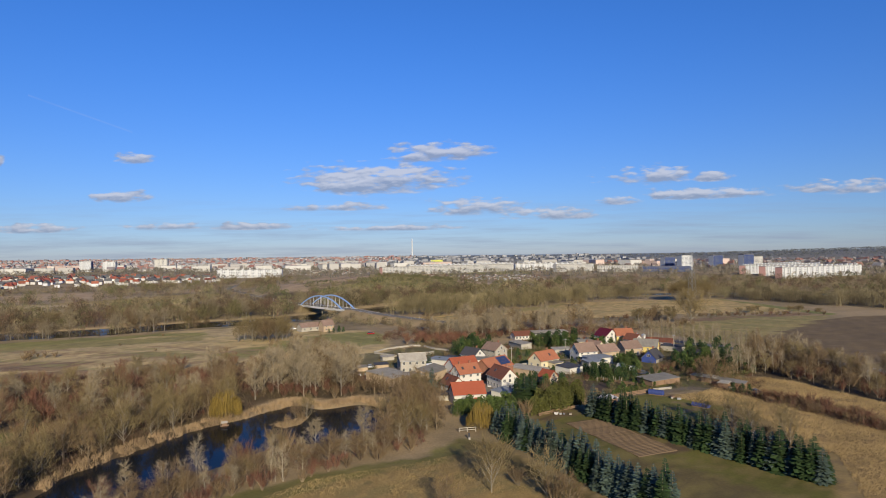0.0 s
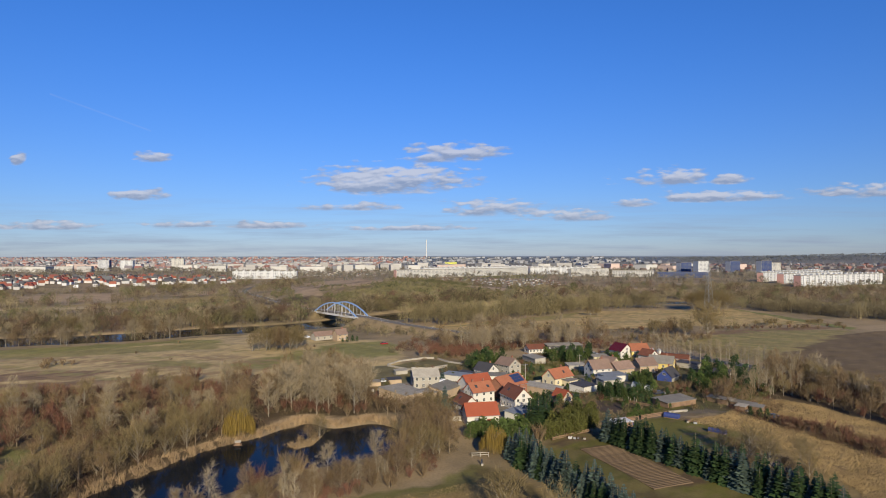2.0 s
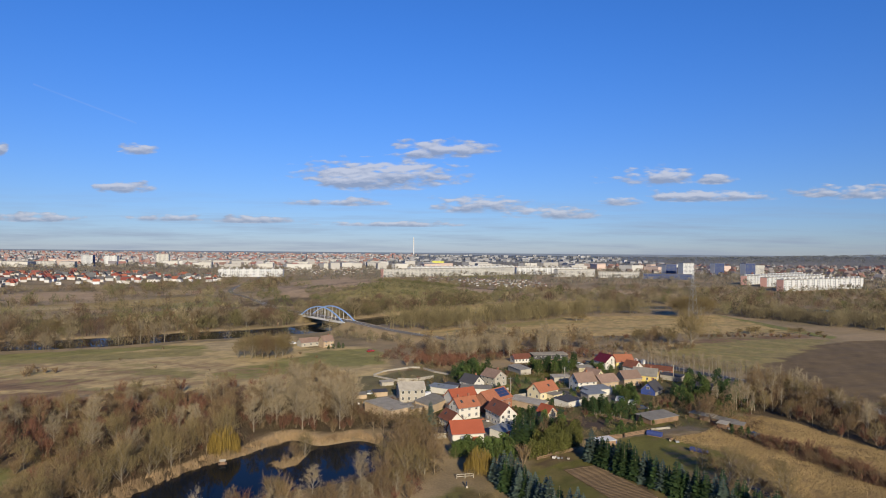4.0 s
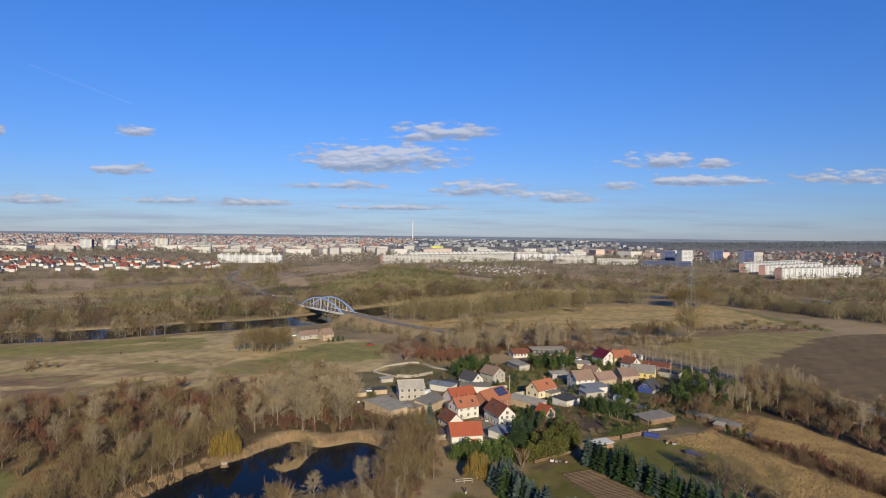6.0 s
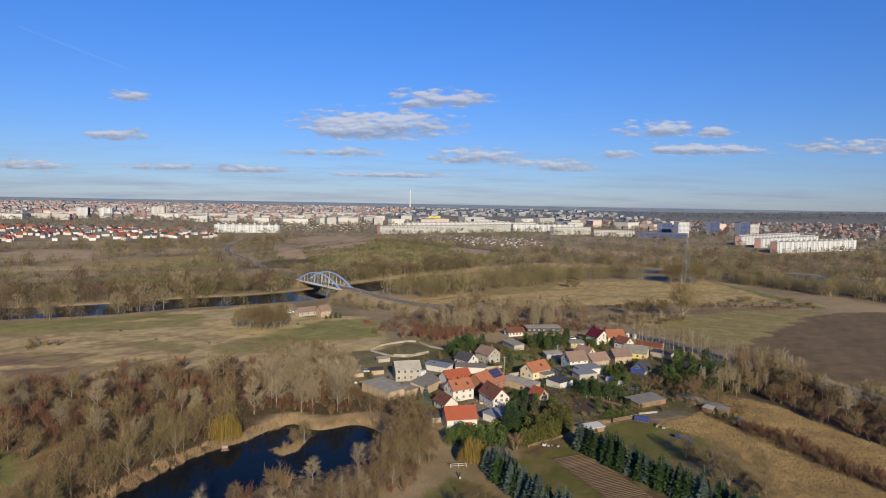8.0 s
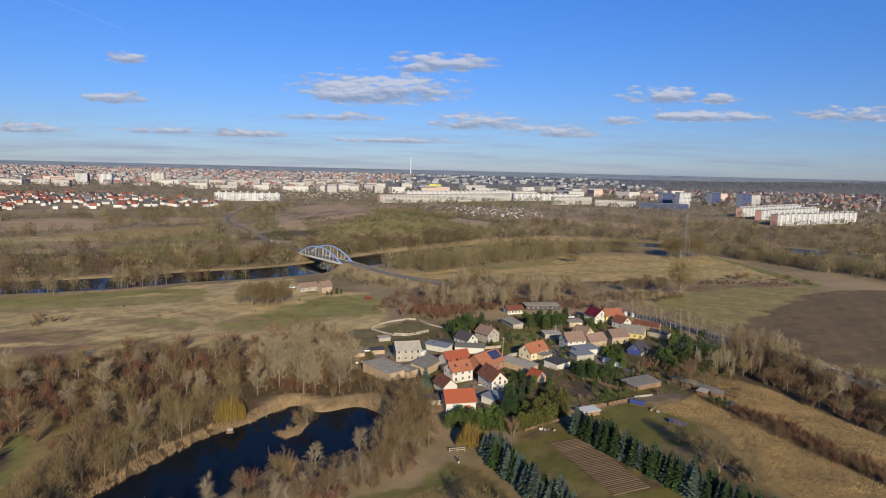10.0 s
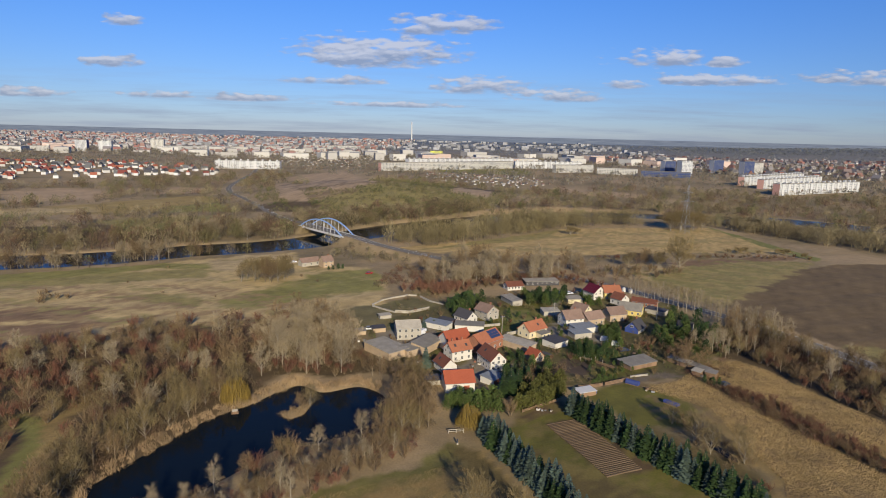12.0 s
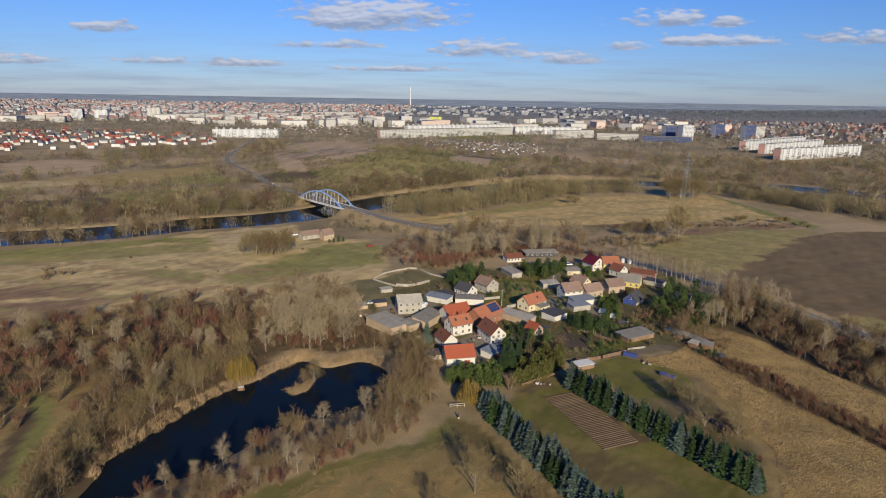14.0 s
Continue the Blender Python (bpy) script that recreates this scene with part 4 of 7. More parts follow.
def willow_meshes(seed, tall=7.0, spread=4.0, strands=1900, twig="twig_gold"):
    r = random.Random(seed)
    wood, crown = bmesh.new(), bmesh.new()
    tube(wood, [Vector((0, 0, -0.4)), Vector((0.2, 0, tall * 0.25)), Vector((0.1, 0.2, tall * 0.5))], [0.35, 0.28, 0.15], 6)
    for k in range(10):
        a = k * 2.4
        tube(wood, [Vector((0.1, 0.1, tall * 0.4)), Vector((math.cos(a) * spread * 0.35, math.sin(a) * spread * 0.35, tall * 0.75)),
                    Vector((math.cos(a) * spread * 0.7, math.sin(a) * spread * 0.7, tall * 0.85))], [0.1, 0.06, 0.02], 4)
    for _ in range(strands):
        a, q = r.uniform(0, math.tau), math.sqrt(r.random())
        z = tall * (1 - 0.42 * q * q) * r.uniform(0.7, 1.08) * (0.85 + 0.2 * math.sin(3 * a + 1))
        p = Vector((math.cos(a) * q * spread, math.sin(a) * q * spread, z))
        ln = min(z - 0.5, tall * r.uniform(0.25, 0.6))
        blade(crown, p, Vector((math.cos(a) * 0.12, math.sin(a) * 0.12, -1)).normalized(), ln, 0.075, r)
    return mesh_of("trunk", wood, M["bark"]), mesh_of("crown", crown, M[twig])


KINDS = {}


def kind(name, meshes, label, category="tree", stem="trunk"):
    """First of a kind, kept under the ground's edge list until it is copied."""
    KINDS.setdefault(name, []).append((meshes, label, category, stem))


MASSED = {"trees on the river bank": "river_bank_trees", "bare trees behind the village": "village_back_trees", "clump in the meadow": "meadow_clump_trees", "shrubs of the western thicket": "thicket_shrubs", "undergrowth beside the road": "roadside_shrubs", "bushes behind the village": "village_back_shrubs", "undergrowth behind the pond": "pond_wood_shrubs", "shrubs beside the grass track": "track_shrubs", "reddish hedge in the reeds": "reed_hedge_shrubs", "reddish thicket behind the village": "red_thicket_shrubs"}
MASSES = {}


def plant(name, which, x, y, scale=1.0, turn=None, group="", tall=1.0, r=random):
    if group in MASSED:
        MASSES.setdefault(group, []).append((which, r.randrange(len(KINDS[which])), x, y, scale, scale * tall, r.uniform(0, math.tau)))
        return None
    variants = KINDS[which]
    meshes, label, category, stem = variants[r.randrange(len(variants))]
    ob = thing(name, label, category, pose(x, y, ground_z(x, y), 0, 0, r.uniform(0, 360) if turn is None else turn) @ Matrix.Diagonal((scale, scale, scale * tall, 1)), group)
    part(stem, meshes[0], None, ob)
    part("crown", meshes[1], None, ob)
    return ob


for s in range(5):
    kind("bare", bare_tree_meshes(10 + s, 11 + s * 0.6, 4.6, fork=0.14, trunk_r=0.2), "bare brown broadleaf tree in winter", "tree")
    kind("grey", bare_tree_meshes(30 + s, 13, 4.8, twigs=1100, twig="twig_grey", bark="greybark", upright=1.0, trunk_r=0.22), "tall bare grey-twigged tree in winter", "tree")
    kind("thin", bare_tree_meshes(50 + s, 12, 2.4, fork=0.25, limbs=12, twigs=560, twig_w=0.06, twig="twig_grey", bark="palebark", upright=0.9, trunk_r=0.16), "slender bare tree with a pale trunk", "tree")
    kind("red", shrub_meshes(70 + s, 4.5, 2.6, 16, 330, "twig_red", 0.085), "reddish-brown leafless shrub in the thicket", "shrub", "stem")
    kind("shrub", shrub_meshes(80 + s, 4.2, 2.8, 16, 330, "twig", 0.085), "dense leafless brown shrub", "shrub", "stem")
    kind("vase", bare_tree_meshes(170 + s, 10, 5.4, fork=0.06, limbs=16, twigs=860, twig="twig_olive", bark="greybark", upright=1.15, trunk_r=0.17), "many-stemmed bare willow with olive twigs", "tree")
    kind("spruce", spruce_meshes(90 + s), "dark green spruce in a planted row", "spruce")
    kind("blue_spruce", spruce_meshes(110 + s, needle="needle_blue"), "blue-green spruce in a planted row", "spruce")
for s in range(3):
    kind("evergreen", evergreen_meshes(130 + s, leaves=680, size=0.53), "dense evergreen garden tree", "tree")
    kind("dark_evergreen", evergreen_meshes(140 + s, 8, 2.6, 700, "needle", 0.54), "dark green conifer among the houses", "tree")
    kind("birch", bare_tree_meshes(150 + s, 11, 1.5, fork=0.4, limbs=9, twigs=170, twig="twig_grey", bark="palebark", upright=1.1, trunk_r=0.13, twig_w=0.05), "slim pale-trunked birch by the road", "birch")
for s in range(3):
    kind("thuja", evergreen_meshes(145 + s, 6, 2.6, 760, "thuja", 0.48), "yellow-green thuja in a tall hedge", "hedge tree")
for s in range(2):
    kind("broad", bare_tree_meshes(180 + s, 15, 9.0, fork=0.1, limbs=22, twigs=2600, twig_len=2.4, twig_w=0.12, upright=0.75, trunk_r=0.4, bark="greybark", twig="twig_olive"), "broad round-crowned bare tree in the meadow", "tree")
kind("willow", willow_meshes(160), "golden weeping willow on the bank", "willow")


def scatter(poly, count, gap, seed, avoid=None):
    """Places inside an outline, no closer than gap."""
    r = random.Random(seed)
    xs, ys = [p[0] for p in poly], [p[1] for p in poly]
    out = []
    for _ in range(count * 30):
        x, y = r.uniform(min(xs), max(xs)), r.uniform(min(ys), max(ys))
        if not inside(np.array([x]), np.array([y]), poly)[0] or (avoid and inside(np.array([x]), np.array([y]), avoid)[0]):
            continue
        if all((x - a) ** 2 + (y - b) ** 2 > gap * gap for a, b in out):
            out.append((x, y))
            if len(out) == count:
                break
    return out


def grove(name, whiches, poly, count, gap, seed, lo, hi, group, tall=(0.9, 1.15), avoid=None):
    r = random.Random(seed)
    for x, y in scatter(poly, count, gap, seed, avoid):
        plant(name, r.choice(whiches), x, y, r.uniform(lo, hi), group=group, tall=r.uniform(*tall), r=r)


def row(name, whiches, a, b, step, width, seed, lo, hi, group, jitter=0.4):
    r = random.Random(seed)
    n = max(1, int(math.dist(a, b) / step))
    u = Vector((b[0] - a[0], b[1] - a[1])).normalized()
    for k in range(n + 1):
        for o in width:
            x = a[0] + u.x * step * k - u.y * o + r.uniform(-jitter, jitter)
            y = a[1] + u.y * step * k + u.x * o + r.uniform(-jitter, jitter)
            plant(name, r.choice(whiches), x, y, r.uniform(lo, hi), group=group, tall=r.uniform(0.9, 1.15), r=r)


# planted conifer rows by the field
row("spruce", ["blue_spruce", "blue_spruce", "spruce"], (12, 167), (38, 112), 2.1, (-2.0, 0.4), 1, 0.55, 1.0, "conifer row west of the field")
row("spruce", ["spruce", "spruce", "blue_spruce"], (38, 185), (73, 129), 2.1, (-0.9, 0.9), 2, 0.58, 1.0, "conifer row east of the field")
# groves round the pond
POND_WOOD = [(-66, 204), (-50, 208), (-35, 208), (-33, 225), (-42, 250), (-56, 275), (-80, 262)]
grove("tree", ["grey", "grey", "grey", "bare"], POND_WOOD, 46, 4.0, 3, 0.75, 1.08, "tall grey trees behind the pond")
grove("shrub", ["shrub", "red"], [(-68, 204), (-54, 209), (-42, 205), (-32, 212), (-22, 214), (-34, 226), (-44, 232), (-60, 226)], 46, 2.2, 103, 0.6, 1.05, "undergrowth behind the pond")
grove("shrub", ["shrub", "red"], [(-150, 165), (-129, 174), (-116, 152), (-107, 128), (-104, 112), (-130, 108), (-150, 130)], 40, 3.0, 104, 0.6, 1.1, "shrubs beside the grass track")
grove("tree", ["bare", "vase", "grey"], [(-165, 215), (-120, 250), (-80, 258), (-68, 205), (-84, 172), (-98, 150), (-125, 168), (-150, 195)], 48, 5.5, 4, 0.55, 0.85, "trees of the western thicket")
grove("shrub", ["red", "red", "shrub"], [(-190, 215), (-125, 262), (-75, 275), (-70, 245), (-84, 200), (-98, 150), (-125, 150), (-165, 190)], 110, 3.5, 5, 0.8, 1.4, "shrubs of the western thicket", avoid=[(-120, 170), (-109, 154), (-104, 141), (-98, 128), (-90, 112), (-98, 110), (-105, 128), (-111, 143), (-116, 156), (-128, 170)])
grove("tree", ["vase", "vase", "bare"], [(-92, 108), (-85, 104), (-88, 140), (-82, 156), (-74, 176), (-66, 196), (-72, 202), (-86, 172), (-98, 150), (-97, 130)], 44, 3.2, 6, 0.6, 0.9, "trees on the western bank", avoid=[(-120, 170), (-109, 154), (-104, 141), (-98, 128), (-90, 112), (-98, 110), (-105, 128), (-111, 143), (-116, 156), (-128, 170)])
grove("tree", ["bare", "thin"], [(-66, 108), (-48, 128), (-28, 146), (-16, 165), (-12, 158), (-26, 140), (-46, 124), (-60, 106)], 30, 2.6, 7, 0.5, 0.72, "young trees on the near bank")
grove("shrub", ["shrub", "red"], [(-66, 104), (-48, 125), (-28, 143), (-14, 160), (-10, 154), (-26, 137), (-46, 120), (-58, 104)], 40, 1.8, 8, 0.5, 0.8, "shrubs on the near bank")
grove("tree", ["bare", "vase"], [(-20, 164), (-6, 168), (-4, 180), (-8, 200), (-16, 206), (-16, 185)], 26, 2.6, 9, 0.65, 0.88, "bare trees by the gate")
grove("tree", ["bare", "thin"], [(-20, 203), (-10, 200), (-10, 206), (-22, 212), (-30, 211)], 10, 2.8, 10, 0.5, 0.65, "bare trees by the gate")
plant("tree", "vase", 6.5, 126.5, 0.95)
plant("tree", "bare", -2, 116, 0.6)
plant("tree", "vase", 17, 124, 0.8)
plant("tree", "bare", 20, 117, 0.6)
plant("shrub", "shrub", 18, 122, 1.2)
plant("shrub", "shrub", 12, 130, 0.9)
_r = random.Random(91)
for k in range(15):
    t = (k + _r.random()) / 15
    plant("tree", _r.choice(("bare", "vase", "thin")), -58 + 46 * t + _r.uniform(-3, 3), 119 + 40 * t + _r.uniform(-3, 3), _r.uniform(0.36, 0.55), group="young trees on the near bank", r=_r)
plant("willow", "willow", -67, 183.5, 1.12)
plant("willow", "willow", 6, 171.5, 1.0)
plant("tree", "vase", -43.5, 183.5, 0.62)
plant("tree", "bare", -46, 180, 0.42)
plant("shrub", "shrub", -47.5, 177, 0.6, group="shrubs on the islet")
plant("shrub", "shrub", -44.5, 180.5, 0.75, group="shrubs on the islet")
for x, y, k, sc in ((-54.2, 132.5, "thin", 0.8), (-59.1, 127.5, "thin", 0.55), (-24.3, 163.5, "grey", 0.62), (-34.7, 155, "grey", 0.55), (-43, 151, "vase", 0.5), (-65, 125, "thin", 0.6), (-49.3, 141, "bare", 0.5), (-62, 121, "bare", 0.45)):
    plant("tree", k, x, y, sc, group="young trees on the near bank")
for x, y, k, sc in ((-42.8, 152, "shrub", 1.5), (-40.5, 150.5, "shrub", 1.3), (-47.5, 142, "red", 1.2), (-68, 121, "red", 1.1), (-56, 128, "shrub", 0.9)):
    plant("shrub", k, x, y, sc, group="shrubs on the near bank")
# belt of trees between the reed meadow and the road
BELT = [(112, 264), (132, 283), (147, 254), (158, 222), (172, 186), (196, 130), (165, 130), (150, 185), (141, 196), (126, 236)]
grove("tree", ["bare", "vase", "thin", "bare"], BELT, 84, 3.2, 12, 0.6, 0.92, "bare trees beside the road")
grove("shrub", ["shrub", "shrub", "red"], BELT, 46, 2.6, 13, 0.8, 1.3, "undergrowth beside the road")
EDGE = [(100, 246), (112, 237), (119.5, 228), (123.4, 215), (127, 203), (131, 194), (137, 181), (150, 156), (162, 130), (170, 130), (152, 180), (142, 198), (128, 238), (112, 262)]
grove("shrub", ["shrub", "shrub", "red"], EDGE, 70, 2.0, 105, 0.55, 1.0, "undergrowth beside the road")
grove("tree", ["thin", "bare", "vase"], EDGE, 18, 3.4, 106, 0.5, 0.75, "bare trees beside the road")
row("birch", ["birch"], (98, 245.5), (112, 244.5), 2.0, (0, 1.8), 107, 0.7, 0.95, "birches along the road", 0.6)
row("shrub", ["red", "shrub"], (98, 206), (124, 140), 2.0, (-3.0, -1.0, 1.0, 3.0), 14, 0.42, 0.78, "reddish hedge in the reeds", 1.0)
row("birch", ["birch"], (98, 342), (146, 262), 3.2, (-1.5, 1.5), 15, 0.8, 1.1, "birches along the road", 0.8)
row("birch", ["birch"], (112, 330), (150, 268), 5, (0,), 16, 0.8, 1.1, "birches along the road", 0.8)
row("birch", ["birch"], (119, 243), (127, 238), 3.0, (0,), 17, 0.75, 0.95, "birches along the road", 0.8)
# field trees and meadow bushes
grove("tree", ["bare"], [(124, 420), (134, 424), (136, 432), (126, 432)], 5, 3, 18, 0.6, 0.85, "field trees")
plant("tree", "broad", 148, 407, 1.3, group="field trees")
plant("tree", "broad", 137, 414, 0.62, group="field trees")
plant("tree", "broad", 117, 414, 0.6, group="field trees")
for x, y, s in ((203, 590, 1.05), (214, 594, 1.2), (226, 596, 1.15), (236, 600, 1.0), (219, 606, 1.1), (207, 602, 1.0)):
    plant("tree", "broad", x, y, s, group="field trees", tall=0.95)
for x, y, s in ((102, 549, 0.62), (108, 550, 0.5), (216, 475, 0.42), (221, 476, 0.45), (208, 474, 0.35), (246, 474, 0.4), (251, 472, 0.45), (259, 462, 0.35), (231, 473, 0.3)):
    plant("tree", "broad", x, y, s, group="field trees", tall=0.72)
r = random.Random(77)
for k in range(58):
    t = r.random()
    x, y = 84 + 180 * t + r.uniform(-3, 3), 452 - 62 * abs(t - 0.32) ** 1.0 * (t < 0.32) + 12 * t + r.uniform(-7, 5)
    plant("shrub", r.choice(("shrub", "shrub", "red")), x, y, r.uniform(0.4, 0.95), group="field hedge", tall=0.8, r=r)
grove("tree", ["grey", "bare"], [(-215, 388), (-195, 383), (-182, 396), (-190, 404), (-208, 398)], 10, 3.5, 111, 0.85, 1.15, "trees on the river bank")
grove("tree", ["grey", "bare"], [(-270, 348), (-228, 360), (-222, 368), (-240, 372), (-270, 358)], 14, 3.5, 112, 0.7, 1.0, "trees on the river bank")
_r = random.Random(88)
for k in range(34):
    i = _r.randrange(1, 8)
    (x1, y1), (x2, y2) = RIVER[i], RIVER[i + 1]
    t, d = _r.random(), Vector((y1 - y2, x2 - x1)).normalized() * _r.uniform(27, 48)
    x, y = x1 + (x2 - x1) * t + d.x, y1 + (y2 - y1) * t + d.y
    if math.hypot(x - BRIDGE_MID.x, y - BRIDGE_MID.y) > 48:
        plant("tree", _r.choice(("grey", "bare", "vase", "grey")), x, y, _r.uniform(0.8, 1.25), group="trees on the river bank", r=_r)
grove("tree", ["bare"], [(-176, 402), (-160, 410), (-164, 418), (-178, 412)], 5, 3.5, 113, 0.6, 0.8, "trees on the river bank")
grove("tree", ["grey", "bare"], [(-5, 396), (30, 384), (50, 380), (84, 384), (80, 404), (30, 412), (0, 410)], 34, 3.4, 114, 0.8, 1.1, "bare trees behind the village")
grove("shrub", ["shrub"], [(84, 388), (126, 378), (150, 400), (146, 412), (110, 404)], 24, 3, 19, 0.6, 1.2, "field hedge")
for x, y, s in ((-89, 358, 0.6), (-77, 346, 0.6), (-174, 371, 0.5), (-178, 331, 0.5), (-150, 312, 0.5), (-197, 288, 0.5), (-80, 318, 0.45), (-121, 308, 0.35)):
    plant("shrub", "shrub", x, y, s, group="meadow bushes", tall=0.7)
grove("tree", ["vase", "bare", "vase"], [(-120, 342), (-112, 362), (-96, 364), (-96, 340)], 20, 3.2, 20, 0.8, 1.1, "clump in the meadow")
grove("shrub", ["shrub"], [(-200, 285), (-186, 297), (-205, 310), (-212, 296)], 8, 2.5, 21, 0.5, 0.8, "meadow bushes")
# trees in and behind the village
grove("tree", ["thin", "grey", "bare", "birch"], [(-30, 335), (-20, 385), (10, 382), (45, 372), (60, 360), (20, 350), (0, 335)], 30, 4.0, 22, 0.7, 1.0, "bare trees behind the village")
grove("shrub", ["red"], [(-28, 330), (-15, 350), (12, 345), (0, 322)], 44, 2.0, 23, 0.8, 1.3, "reddish thicket behind the village")
grove("evergreen_tree", ["evergreen", "dark_evergreen"], [(0, 300), (2, 286), (9, 283), (13, 296), (6, 308)], 12, 2.2, 24, 0.77, 1.15, "garden evergreens")
grove("evergreen_tree", ["evergreen", "dark_evergreen"], [(34, 322), (56, 330), (62, 318), (48, 305), (38, 308)], 18, 2.4, 25, 0.77, 1.09, "garden evergreens")
grove("evergreen_tree", ["evergreen", "dark_evergreen"], [(96, 276), (92, 250), (98, 236), (112, 250), (116, 280), (104, 290)], 22, 2.8, 26, 0.72, 1.09, "garden evergreens")
grove("thuja", ["thuja"], [(21, 185), (28, 188), (38, 198), (40, 209), (34, 206), (24, 196)], 14, 2.4, 27, 0.8, 1.0, "overgrown evergreen hedge", (0.95, 1.2))
grove("evergreen_tree", ["evergreen"], [(-1, 184), (6, 182), (17, 182), (16, 191), (12, 194), (2, 192)], 20, 1.9, 127, 0.68, 0.92, "evergreens before the barn", (0.75, 1.0))
for x, y, s in ((18, 195.5, 0.95), (20.5, 197, 1.05), (23, 199, 0.9)):
    plant("spruce", "spruce", x, y, s, group="dark spruces beside the shed")
plant("shrub", "shrub", 19, 180.5, 1.3, group="garden shrubs")
row("thuja", ["thuja"], (21, 184), (28.5, 188), 1.7, (0.0,), 134, 0.75, 0.95, "overgrown evergreen hedge", 0.3)
row("thuja", ["thuja"], (29.5, 188.5), (38.5, 200), 1.7, (0.0,), 135, 0.8, 1.0, "overgrown evergreen hedge", 0.3)
row("evergreen_tree", ["evergreen"], (50, 208), (60, 213), 1.6, (0,), 128, 0.3, 0.42, "low clipped garden hedge", 0.3)
row("evergreen_tree", ["evergreen"], (66, 250), (58, 238), 1.7, (0,), 129, 0.3, 0.45, "low clipped garden hedge", 0.3)
grove("evergreen_tree", ["dark_evergreen", "evergreen"], [(104, 262), (112, 262), (114, 246), (104, 240)], 8, 2.4, 130, 0.5, 0.8, "garden evergreens")
grove("evergreen_tree", ["dark_evergreen", "evergreen"], [(20, 210), (24, 216), (30, 236), (26, 240), (20, 226)], 8, 2.0, 131, 0.35, 0.6, "garden evergreens")
grove("evergreen_tree", ["evergreen"], [(-6, 262), (0, 262), (-2, 270), (-8, 270)], 3, 2.0, 132, 0.4, 0.6, "garden evergreens")
grove("evergreen_tree", ["dark_evergreen"], [(88, 216), (94, 212), (97, 208), (92, 208)], 5, 1.6, 133, 0.25, 0.4, "garden evergreens")
grove("evergreen_tree", ["dark_evergreen", "spruce"], [(20, 203), (28, 206), (26, 214), (18, 210)], 6, 2.0, 28, 0.6, 0.8, "garden evergreens")
grove("evergreen_tree", ["dark_evergreen"], [(46, 236), (60, 246), (66, 240), (52, 230)], 7, 2.4, 29, 0.5, 0.75, "garden evergreens")
grove("evergreen_tree", ["evergreen"], [(70, 264), (64, 252), (70, 246), (74, 256)], 6, 2.4, 30, 0.7, 0.9, "garden evergreens")
grove("tree", ["bare"], [(23, 210), (34, 209), (40, 215), (28, 216)], 5, 3.0, 31, 0.3, 0.42, "garden fruit trees")
grove("tree", ["bare"], [(80, 232), (98, 246), (104, 236), (92, 222)], 8, 3, 32, 0.5, 0.7, "garden fruit trees")
plant("spruce", "blue_spruce", -9, 220, 0.85)
plant("spruce", "blue_spruce", -12, 262, 0.7)
for x, y, sc in ((67.8, 178.5, 0.62), (70.6, 167.5, 0.82), (72.4, 160.5, 0.8), (79.6, 156, 0.72), (81.5, 163.5, 0.7)):
    plant("tree", "vase", x, y, sc, group="trees at the little pool")


# ---- reeds and long dry grass ----
def reeds(name, label, polys, per_m2, tall, colour, seed, gaps=-0.6, laid=(0.0, 0.0), wide=0.06):
    """Upright blades in tufts, joined, over the outlines."""
    r = np.random.default_rng(seed)
    pts = []
    for poly in polys:
        xs, ys = [p[0] for p in poly], [p[1] for p in poly]
        n = int((max(xs) - min(xs)) * (max(ys) - min(ys)) * per_m2)
        q = np.column_stack([r.uniform(min(xs), max(xs), n), r.uniform(min(ys), max(ys), n)])
        q = q[inside(q[:, 0], q[:, 1], poly)]
        q = q[(0.6 * wobble(q[:, 0], q[:, 1], 11, seed + 1) + wobble(q[:, 0], q[:, 1], 3.2, seed + 2)) > gaps]
        pts.append(q)
    p = np.concatenate(pts)
    n = len(p)
    z = height(p[:, 0], p[:, 1])
    a, lean = r.uniform(0, math.tau, n), r.normal(0, 0.35 + 0.4 * abs(laid[0]), (n, 2)) + np.array(laid)
    h = tall * r.uniform(0.5, 1.15, n) * np.clip(1 + 0.3 * wobble(p[:, 0], p[:, 1], 12, seed + 3) + 0.2 * wobble(p[:, 0], p[:, 1], 5.3, seed + 6), 0.3, 2)
    w = wide * r.uniform(0.6, 1.4, n)
    base = np.column_stack([p, z - 0.05])
    side = np.column_stack([np.cos(a) * w, np.sin(a) * w, np.zeros(n)])
    tip = base + np.column_stack([lean[:, 0] * h, lean[:, 1] * h, h])
    verts = np.stack([base - side, base + side, tip], 1).reshape(-1, 3)
    tint = np.array(colour)[None] * (0.86 + 0.28 * r.random((n, 1))) * (1 + 0.16 * wobble(p[:, 0], p[:, 1], 17, seed + 4) + 0.13 * wobble(p[:, 0] * 1.6, p[:, 1] * 0.7, 4.5, seed + 5))[:, None]
    me = array_mesh(name, verts, np.arange(3 * n).reshape(-1, 3), M["tuft"], np.repeat(tint, 3, 0))
    tagged(new(name, me), label, "reeds", kind="stuff")


